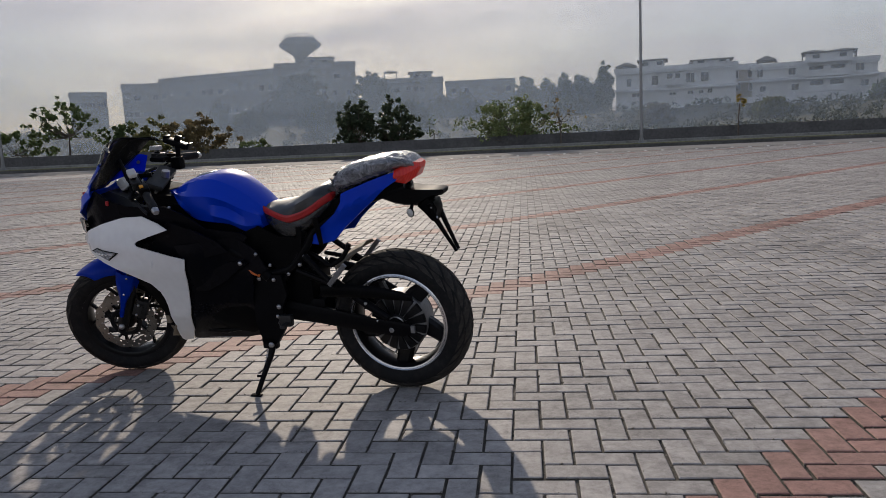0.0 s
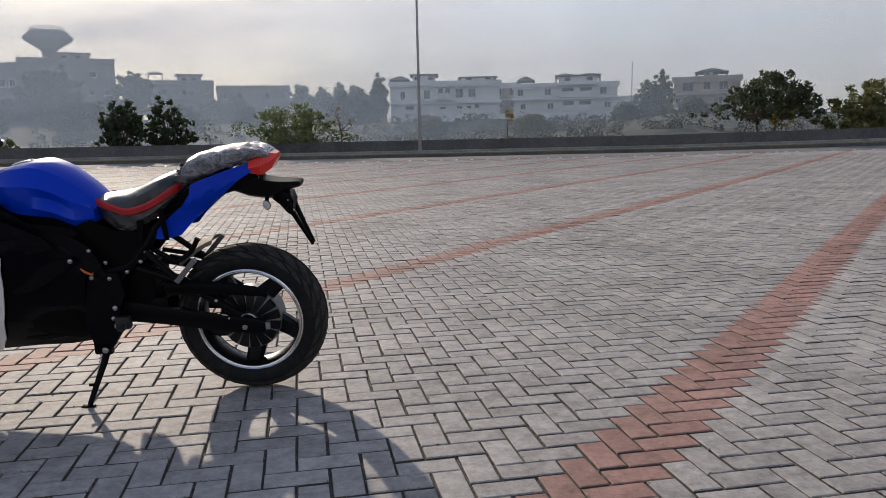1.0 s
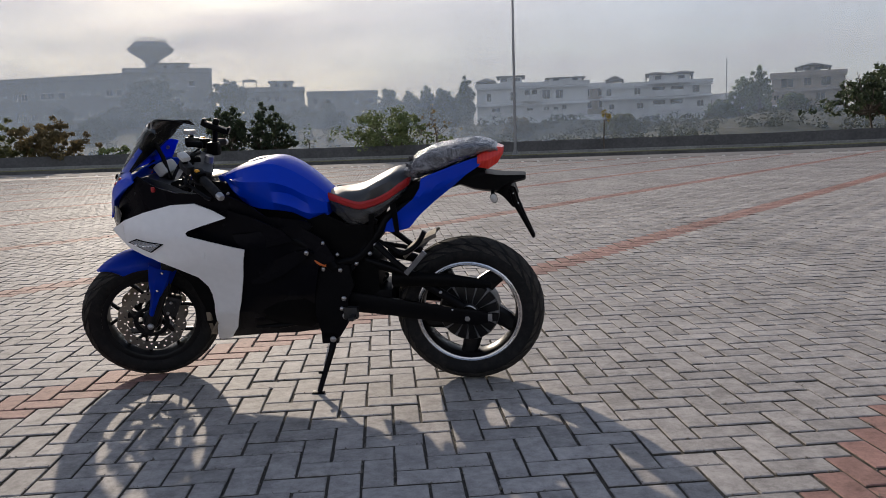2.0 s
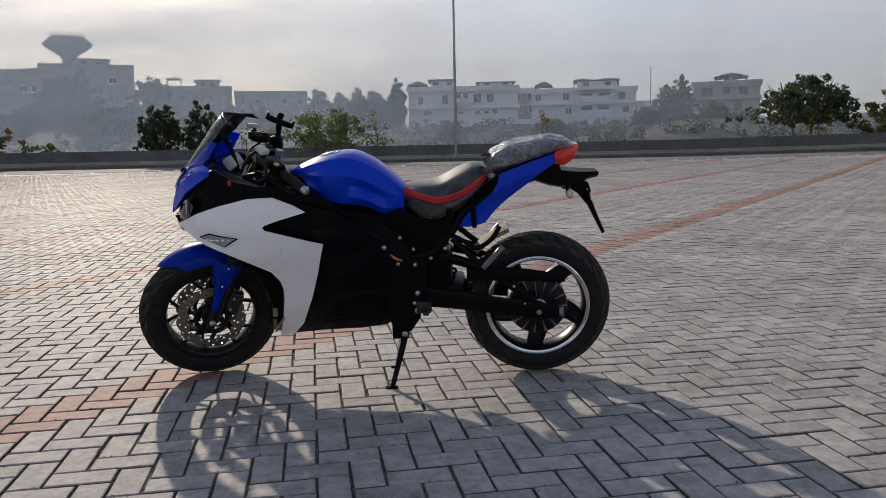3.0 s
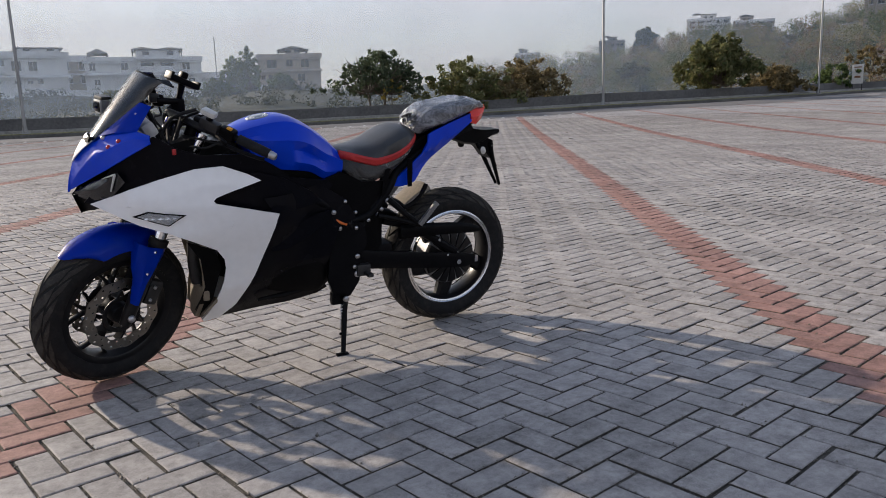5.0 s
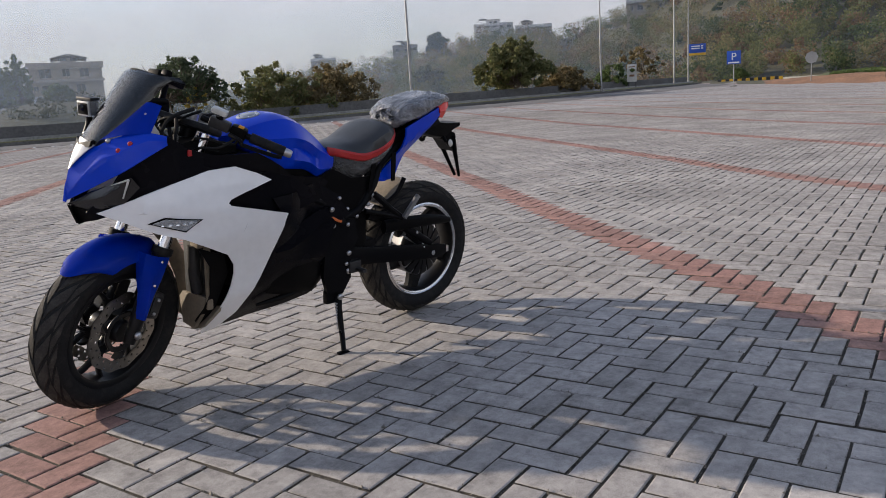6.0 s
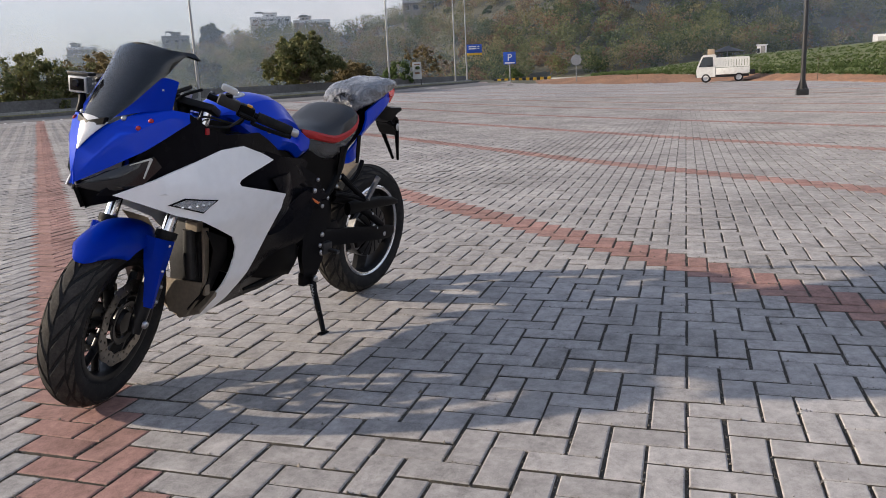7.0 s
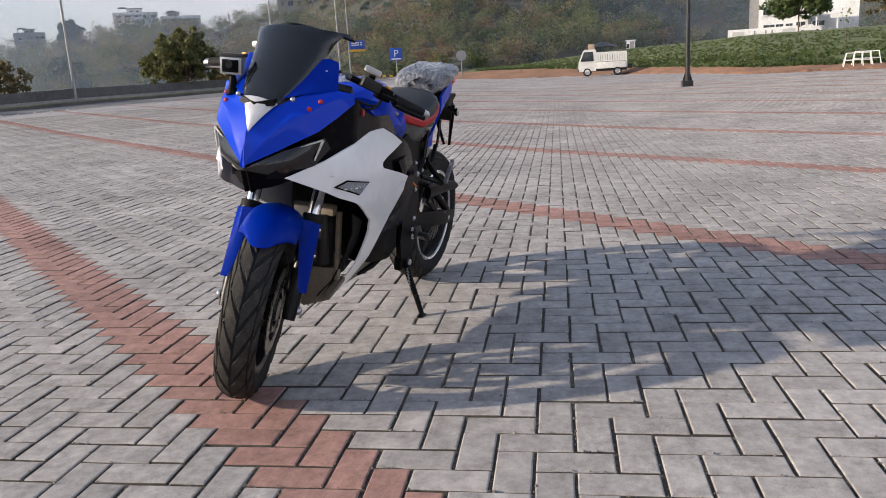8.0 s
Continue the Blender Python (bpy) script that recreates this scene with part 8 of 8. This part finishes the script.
# direction sign on two posts
x, y = from_eye(*E6, 15.85, 92.0)
z = ground_at(x, y)
ds = empty("direction_sign", pose(x, y, z, 0, 0, 15.85 - 90), "blue direction sign with a yellow strip on a post", "sign")
hz = 0.95 - z + 92 * math.tan(radians(2.42))
part("post", tube([(-1.0, 0, 0), (-1.0, 0, hz + 0.7)], 0.06, 10), M_STEEL, ds)
bd = part("board", box(0, -0.08, hz + 0.15, 1.75, 0.04, 1.0, 0.01), M_SIGNBLUE, ds)
bars(bd, [(-0.2, hz + 0.40, 0.9, 0.13), (0.5, hz + 0.40, 0.22, 0.13), (-0.2, hz + 0.16, 0.9, 0.13), (0.5, hz + 0.16, 0.22, 0.13)], -0.11, M_SIGNWHITE)
part("strip", box(0, -0.085, hz - 0.45, 1.75, 0.04, 0.26, 0.01), M_SIGNYELLOW, ds)

# weathered board by the wall
x, y = from_eye(*E6, 20.2, 66.0)
bb = empty("notice_board", pose(x, y, ground_at(x, y), 0, 0, -70), "weathered pale notice board with red writing on two legs", "sign")
part("board", box(0, 0, 1.35, 0.75, 0.05, 1.4, 0.01), M_GREYPLASTIC, bb)
for s in (-1, 1):
    part("leg", box(s * 0.3, 0.03, 0.45, 0.07, 0.05, 0.9), M_BLACK_STEEL, bb)
bars(bb, [(0, 1.85, 0.5, 0.08), (0, 1.65, 0.4, 0.06), (0, 1.15, 0.4, 0.16)], -0.035, M_EARTH)

# octagonal sign seen from behind
x, y = from_eye(*E6, 8.6, 66.0)
oc = empty("road_sign", pose(x, y, ground_at(x, y), 0, 0, 8.6 - 90), "grey back of an octagonal road sign", "sign")
part("post", tube([(0, 0, 0), (0, 0, 1.9)], 0.035, 8), M_STEEL, oc)
bm = lathe([(0.0005, -0.012), (0.46, -0.012), (0.46, 0.012), (0.0005, 0.012)], 8, closed=False)
part("plate", turned(bm, Matrix.Translation((0, -0.05, 1.85))), M_STEEL, oc)

# striped traffic island with a shrub
x, y = from_eye(*E6, 12.4, 84.0)
isl = empty("traffic_island", pose(x, y, ground_at(x, y) - 0.02, 0, 0, 10 - 90), "low concrete island with yellow and black blocks", "traffic island")
for q in range(16):
    part("kerb_block", box(-2.9 + q * 0.38, 0, 0.13, 0.37, 0.30, 0.30, 0.02), M_SIGNYELLOW if q % 2 else M_BLACK_STEEL, isl)
tree(x + 0.5, y + 1.2, ground_at(x, y), 2.6, 1.3, 0.2, 91, L_GREEN, "low clipped shrub on the traffic island", size=0.16, clumps=18, per=40, stems=3, name="bush", category="bush")

# low pale wall at the far side of the road mouth
x0_, y0_ = from_eye(*E6, 19.5, 118.0)
x1_, y1_ = from_eye(*E6, 6.0, 100.0)
bm = bmesh.new()
rows = []
for q in range(21):
    t = q / 20
    px, py = x0_ + (x1_ - x0_) * t, y0_ + (y1_ - y0_) * t
    g = terrain(px, py) - 0.3
    hgt = 0.95 + lerp(t, [0, 0.5, 1], [0.0030, 0.0035, 0.0032]) * math.hypot(px - E6[0], py - E6[1])
    d = Vector((y1_ - y0_, x0_ - x1_, 0)).normalized() * 0.15
    rows.append([bm.verts.new((px + d.x, py + d.y, g)), bm.verts.new((px + d.x, py + d.y, hgt)), bm.verts.new((px - d.x, py - d.y, hgt)), bm.verts.new((px - d.x, py - d.y, g))])
for a, b in zip(rows, rows[1:]):
    for i in range(3):
        bm.faces.new((a[i], a[i + 1], b[i + 1], b[i]))
tagged(part("wall_far", bm, M_CONCRETE), "low pale concrete wall beyond the road mouth", "wall", kind="structure")


# folding white frames on the paving's edge
def frame_stand(az, r, yaw):
    x, y = from_eye(*E8, az, r)
    root = empty("barrier_frame", pose(x, y, ground_at(x, y), 0, 0, yaw), "white tubular folding barrier frame", "barrier", "barrier frames")
    k = 0.66
    for s in (-1, 1):
        for q in (-0.75, -0.25, 0.25, 0.75):
            part("bar", tube([(q * 1.15 * k, s * 0.42 * k, 0.03), (q * 0.9 * k, s * 0.03, 0.95 * k)], 0.020, 6), M_SIGNWHITE, root)
        for w, d, h in ((0.92, 0.42, 0.05), (0.72, 0.04, 0.94), (0.8, 0.23, 0.5)):
            part("rail", tube([(-w * k, s * d * k, h * k), (w * k, s * d * k, h * k)], 0.020, 6), M_SIGNWHITE, root)


frame_stand(-18.95, 38.0, 78)
frame_stand(-19.45, 38.5, 70)


# white villa with its garden wall
def villa():
    r = 150.0
    az = -14.8
    x, y = from_eye(*E8, az, r)
    zb = 0.94 + r * math.tan(radians(1.30))
    root = empty("villa", pose(x, y, zb, 0, 0, az - 90), "white villa with a lean-to porch above the grass bank", "house")
    part("wall", box(-1.0, 6, 2.2, 8.0, 9, 8.4), M_WHITE_WALL, root)
    part("wall", box(7.4, 8, 3.2, 7.0, 9, 10.4), M_WHITE_WALL, root)
    part("side_wing", box(-4.8, 7, 3.2, 3.6, 9, 10.4), M_GREY_WALL, root)
    part("porch_roof", loft([[(0.6, -1.8, 2.95), (7.8, -1.8, 2.95), (7.8, -1.8, 3.15), (0.6, -1.8, 3.15)], [(0.6, 1.8, 3.5), (7.8, 1.8, 3.5), (7.8, 1.8, 3.7), (0.6, 1.8, 3.7)]]), M_WHITE_WALL, root)
    for q in (1.0, 4.2, 7.4):
        part("porch_post", box(q, -1.5, 1.0, 0.22, 0.22, 4.0), M_WHITE_WALL, root)
    for wx, wz, w, h in ((-3.6, 4.4, 1.4, 1.5), (-3.2, 1.6, 2.0, 0.9), (-1.6, 1.6, 1.4, 0.9), (0.0, 1.6, 1.2, 0.9), (1.8, 1.7, 1.6, 1.0), (4.6, 1.7, 2.0, 0.9), (-0.6, 4.6, 1.4, 1.4)):
        window(root, wx, wz, w, h, 1.5, M_WHITE_WALL)
    gw = empty("garden_wall", pose(x, y, zb, 0, 0, az - 90), "white garden wall with metal gates", "wall")
    part("panel", box(-4.2, -4.0, -0.8, 11.0, 0.25, 4.4), M_WHITE_WALL, gw)
    for q, w in ((-8.0, 1.9), (-3.6, 0.25), (-2.6, 0.25), (0.0, 2.0), (-5.4, 0.25)):
        part("gate", box(q, -4.15, 0.15, w, 0.08, 1.7), M_GREYPLASTIC if w > 1 else M_GREY_WALL, gw)
    # parked car by the wall
    car = empty("car", root.matrix_world @ pose(3.2, -3.4, 0.0, 0, 0, 0), "white hatchback parked before the villa", "car")
    prof = [(-1.7, 0.35), (-1.75, 0.75), (-1.55, 0.92), (-1.1, 1.38), (0.35, 1.42), (0.95, 0.98), (1.65, 0.88), (1.78, 0.6), (1.75, 0.33)]
    rings = [[(px, yy * (0.86 if pz > 1.0 else 1.0), pz) for px, pz in prof] for yy in (-0.78, -0.74, 0.74, 0.78)]
    bd = part("body", loft(rings), M_TRUCK, car)
    glass = [(-1.0, 0.96), (-0.92, 1.30), (0.28, 1.33), (0.72, 0.96)]
    for s in (-1, 1):
        part("side_window", panel(glass, lambda px, pz: 0.79 - 0.13 * max(0, pz - 0.92) / 0.4, 0.03, s, 0.6, 0), M_GLASS_DARK, bd)
        for wx in (-1.1, 1.15):
            bm = lathe([(0.0005, -0.09), (0.28, -0.09), (0.30, -0.06), (0.30, 0.06), (0.28, 0.09), (0.0005, 0.09)], 20, closed=False)
            part("wheel", turned(bm, Matrix.Translation((wx, s * 0.70, 0.30))), M_RUBBER, car)
    t_ = tree(*from_eye(*E8, -15.35, 88.0), 0.94 + 88 * math.tan(radians(0.95)) - 0.1, 7.4, 5.2, 2.3, 95, L_GREEN, "spreading tree with a thick trunk before the villa", size=0.22, clumps=60, per=60, stems=1, top_heavy=0.6)
    tagged(t_, group="trees on the bank")
    t_ = tree(*from_eye(*E8, -20.6, 80.0), 0.94 + 80 * math.tan(radians(1.0)) - 0.1, 5.0, 7.0, 1.8, 96, L_BROWN, "leafy garden tree turning brown", size=0.22, clumps=40, per=60, stems=1)
    tagged(t_, group="trees on the bank")


villa()

# guard hut and umbrella on the bank
x, y = from_eye(*E8, -4.35, 118.0)
z = 0.94 + 118 * math.tan(radians(0.80))
hut = empty("guard_hut", pose(x, y, z, 0, 0, -96), "small white guard hut on the bank", "hut")
part("wall", box(0.4, 0.6, -0.4, 1.2, 1.2, 4.3), M_WHITE_WALL, hut)
part("roof", box(0.4, 0.6, 1.80, 1.5, 1.5, 0.10), M_WHITE_WALL, hut)
part("door", box(0.55, -0.02, 0.8, 0.55, 0.06, 1.6), M_GREY_WALL, hut)
part("window", box(0.0, -0.02, 1.0, 0.35, 0.06, 0.6), M_GLASS_DARK, hut)
part("bench", box(-1.0, 0.4, 0.0, 1.6, 0.6, 0.9), M_GREY_WALL, hut)
x, y = from_eye(*E8, -2.55, 80.0)
um = empty("umbrella", pose(x, y, 0.94 + 80 * math.tan(radians(0.3)) - 0.5), "dark parasol on the bank beside the hut", "parasol")
part("pole", tube([(0, 0, -0.5), (0, 0, 2.3)], 0.03, 8), M_STEEL, um)
bm = bmesh.new()
tp = bm.verts.new((0, 0, 2.5))
rim_ = [bm.verts.new((1.6 * math.cos(a), 1.6 * math.sin(a), 1.95)) for a in [2 * math.pi * q / 12 for q in range(12)]]
for q in range(12):
    bm.faces.new((tp, rim_[q], rim_[(q + 1) % 12]))
part("canopy", bm, M_BLACK_STEEL, um, smooth=0)
# rough tufts on the bank
g_ = np.random.default_rng(61)
cen = []
while len(cen) < 3600:
    aa = g_.uniform(-24, 7)
    rr = lerp(aa, EAST_AZ, EAST_R) + dirt_width(aa) + 24 * g_.uniform(0, 1) ** 1.6
    x, y = -4.5 + rr * math.cos(radians(aa)), 2.5 + rr * math.sin(radians(aa))
    if noise.noise(Vector((x * 0.25, y * 0.25, 5.0))) > -0.5:
        cen.append((x, y, terrain(x, y) + 0.17))
V, F = leaves(cen, g_.uniform(0.04, 0.12, len(cen)), 12, 0.07, 62, 2.6)
tagged(mesh_from("grass_tufts", V, F, L_GREEN), "rough grass and weeds on the bank", "grass", kind="stuff")
# saplings in the dirt strip
for n_, (az, r, h) in enumerate(((-8.6, 45, 2.2), (-12.6, 40, 1.5), (-16.6, 39, 1.7), (-18.2, 40, 2.6), (3.2, 62, 1.8), (-5.0, 52, 1.7))):
    x, y = from_eye(*E8, az, r)
    t_ = tree(x, y, ground_at(x, y) - 0.05, 0.7, h, h * 0.5, 200 + n_, L_PALE if n_ % 2 else L_GREEN, "thin young sapling in the red earth", size=0.06, clumps=5, per=9, thick=0.4)
    tagged(t_, group="saplings in the earth strip")

# dry twigs lying on the paving
for n_, (x, y, a, ln) in enumerate(((10.348, 12.714, 20, 0.24), (12.566, 14.689, 35, 0.30))):
    rg = random.Random(300 + n_)
    bm = bmesh.new()
    pts = [Vector((ln * (q / 6 - 0.5), rg.uniform(-0.008, 0.008), 0.010 + 0.006 * math.sin(q))) for q in range(7)]
    add_tube(bm, pts, [0.010 - 0.0010 * q for q in range(7)], 6)
    add_tube(bm, [pts[3], pts[3] + Vector((0.04, 0.05, 0.006))], [0.006, 0.003], 5)
    tw_ = part("twig", bm, M_BARK)
    tagged(tw_, "dry dark twig lying on the paving", "twig", "twigs on the paving")
    tw_.matrix_world = pose(x, y, rise(x, y) + 0.002, 0, 0, a)


# ---- paving stones ----
M_GRIT = surface("joint_grit", (0.19, 0.17, 0.145), 0.9, vary=0.5, scale=30, fine=200, bump=0.0)


def paving():
    w, gap, deep = 0.1, 0.0090, 0.018
    ca, sa = math.cos(radians(PAT_A)), math.sin(radians(PAT_A))
    rng = np.random.default_rng(7)
    n = 330
    ii, jj = np.meshgrid(np.arange(-n, n), np.arange(-n, n), indexing="ij")
    ii, jj = ii.ravel(), jj.ravel()
    k = (ii - jj + 2) % 4
    flat, tall = k == 0, k == 2
    x0 = np.concatenate([ii[flat] * w, ii[tall] * w])
    y0 = np.concatenate([jj[flat] * w, (jj[tall] - 1) * w])
    lx = np.concatenate([np.full(flat.sum(), 0.2), np.full(tall.sum(), 0.1)])
    ly = np.concatenate([np.full(flat.sum(), 0.1), np.full(tall.sum(), 0.2)])
    red = np.concatenate([(ii[flat] - jj[flat] + 2) % 40 == 0, (ii[tall] - jj[tall] + 4) % 40 == 0])
    cx, cy = x0 + lx / 2, y0 + ly / 2
    X = PAT_O[0] + cx * ca - cy * sa
    Y = PAT_O[1] + cx * sa + cy * ca
    r = np.hypot(X + 3.0, Y - 1.5)
    az = np.degrees(np.arctan2(Y - 1.5, X + 3.0))
    keep = (r < 8.0) | ((r < 31) & (az > -38) & (az < 148))
    keep &= Y < np.interp(X, KX, KY) - 4.9
    X, Y, lx, ly, red, r = X[keep], Y[keep], lx[keep], ly[keep], red[keep], r[keep]
    single = np.zeros(len(X), bool)
    near = np.argsort((X + 2.75) ** 2 + (Y - 2.55) ** 2)[:300]
    single[near] = True
    tilt = rng.normal(0, 0.0016, (len(X), 2))
    lift = rng.normal(0, 0.0012, len(X))
    turn = rng.normal(0, 0.008, len(X))
    slide = rng.normal(0, 0.0010, (len(X), 2))

    def stone(hx, hy, plain=False):
        a, b = 0.0042, 0.0034
        ring = lambda ix, iy, z: [(-ix, -iy, z), (ix, -iy, z), (ix, iy, z), (-ix, iy, z)]
        if plain:
            v = ring(hx, hy, -deep * 0.8) + ring(hx - a * 0.5, hy - a * 0.5, 0.0)
            f = [(s, (s + 1) % 4, 4 + (s + 1) % 4, 4 + s) for s in range(4)] + [(4, 5, 6, 7)]
            return np.array(v), np.array(f)
        v = ring(hx, hy, -deep) + ring(hx, hy, -b) + ring(hx - a * 0.45, hy - a * 0.45, -b * 0.25) + ring(hx - a, hy - a, 0.0)
        f = []
        for q in range(3):
            for s in range(4):
                f.append((q * 4 + s, q * 4 + (s + 1) % 4, q * 4 + 4 + (s + 1) % 4, q * 4 + 4 + s))
        f.append((12, 13, 14, 15))
        return np.array(v), np.array(f)

    # the stones nearest to the way, one by one
    shapes = {}
    for flatwise in (True, False):
        for is_red in (True, False):
            v, f = stone((0.1 if flatwise else 0.05) - gap / 2, (0.05 if flatwise else 0.1) - gap / 2)
            me = bpy.data.meshes.new("paving_stone")
            me.from_pydata([tuple(q) for q in v], [], [tuple(int(u) for u in q) for q in f])
            me.materials.append(M_RED_O if is_red else M_GREY_O)
            me.materials.append(M_JOINT)
            # side faces coloured dark for soil and for the shade of a deep joint
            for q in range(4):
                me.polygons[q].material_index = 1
            shapes[flatwise, is_red] = me
    bed = raw("pavement", [(-6.5, -1.5, -0.0080), (2.0, -1.5, -0.0080), (2.0, 8.0, -0.0080), (-6.5, 8.0, -0.0080)], [(0, 1, 2, 3)], M_JOINT)
    tagged(bed, "herringbone concrete paving, grey with diagonal red courses", "pavement", kind="structure")
    for q in np.nonzero(single)[0]:
        ob = new("paving_stone", shapes[bool(lx[q] > 0.15), bool(red[q])])
        ob.parent = bed
        ob.matrix_basis = Matrix.LocRotScale((X[q] + slide[q, 0], Y[q] + slide[q, 1], lift[q] + rise(X[q], Y[q])), Euler((tilt[q, 0], tilt[q, 1], radians(PAT_A) + turn[q])), None)
    # the rest
    for is_red in (True, False):
        sel = np.nonzero(~single & (red == is_red))[0]
        V, F, MI = [], [], []
        base = 0
        for flatwise, far in ((True, False), (False, False), (True, True), (False, True)):
            s = sel[((lx[sel] > 0.15) == flatwise) & ((r[sel] > 11) == far)]
            v, f = stone((0.1 if flatwise else 0.05) - gap / 2, (0.05 if flatwise else 0.1) - gap / 2, far)
            ang = radians(PAT_A) + turn[s]
            c, sn = np.cos(ang)[:, None], np.sin(ang)[:, None]
            gx = X[s, None] + slide[s, 0, None] + v[None, :, 0] * c - v[None, :, 1] * sn
            gy = Y[s, None] + slide[s, 1, None] + v[None, :, 0] * sn + v[None, :, 1] * c
            up = np.array([rise(q, w_) for q, w_ in zip(X[s], Y[s])])
            gz = v[None, :, 2] + lift[s, None] + up[:, None] - v[None, :, 0] * tilt[s, 1, None] + v[None, :, 1] * tilt[s, 0, None]
            V.append(np.stack([gx, gy, gz], -1).reshape(-1, 3))
            F.append((f[None] + (base + np.arange(len(s)) * len(v))[:, None, None]).reshape(-1, 4))
            # near stones: soil and joint shade put into the side faces' colour
            dark_sides = np.zeros(len(f), int)
            dark_sides[:4] = 0 if far else 1
            MI.append(np.tile(dark_sides, len(s)))
            base += len(s) * len(v)
        V, F = np.concatenate(V), np.concatenate(F)
        me = bpy.data.meshes.new("paving_stones")
        me.vertices.add(len(V))
        me.vertices.foreach_set("co", V.astype(np.float32).ravel())
        me.loops.add(F.size)
        me.loops.foreach_set("vertex_index", F.astype(np.int32).ravel())
        me.polygons.add(len(F))
        me.polygons.foreach_set("loop_start", np.arange(0, F.size, 4, dtype=np.int32))
        me.update(calc_edges=True)
        me.shade_flat()
        me.materials.append(M_RED_I if is_red else M_GREY_I)
        me.materials.append(M_JOINT)
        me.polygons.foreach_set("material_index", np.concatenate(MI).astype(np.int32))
        ob = new("paving_stones", me)
        ob.parent = bed
        tagged(ob, kind="stuff")

    # crumbs of grit caught in the joints
    n_ = 85000
    sel = rng.choice(np.nonzero(np.hypot(X + 3.0, Y - 2.2) < 3.6)[0], n_)
    end = rng.uniform(size=n_) < 0.4
    side = rng.choice([-1.0, 1.0], n_)
    run = rng.uniform(-1, 1, n_)
    hx, hy = lx[sel] / 2, ly[sel] / 2
    ox = np.where(end, side * hx, run * hx) + rng.normal(0, 0.0038, n_)
    oy = np.where(end, run * hy, side * hy) + rng.normal(0, 0.0038, n_)
    cx_, cy_ = X[sel] + ox * ca - oy * sa, Y[sel] + ox * sa + oy * ca
    size = rng.gamma(2.0, 0.0007, n_) + 0.0010
    cz_ = rise(-3.0, 2.2) + np.where(np.abs(rng.normal(0, 1, n_)) < 1.3, -0.0065, 0.0008) + rng.uniform(0, 0.002, n_)
    bit = np.array([(1, 0, -0.4), (-0.5, 0.86, -0.4), (-0.5, -0.86, -0.4), (0, 0, 0.9)])
    V = np.stack([cx_, cy_, cz_], -1)[:, None, :] + bit[None] * size[:, None, None] * rng.uniform(0.5, 1.5, (n_, 4, 1))
    tri = np.array([(0, 1, 3), (1, 2, 3), (2, 0, 3), (1, 0, 2)])
    F = (tri[None] + (np.arange(n_) * 4)[:, None, None]).reshape(-1, 3)
    ob = mesh_from("grit", V.reshape(-1, 3), F, M_GRIT, bed)
    tagged(ob, kind="stuff")


paving()
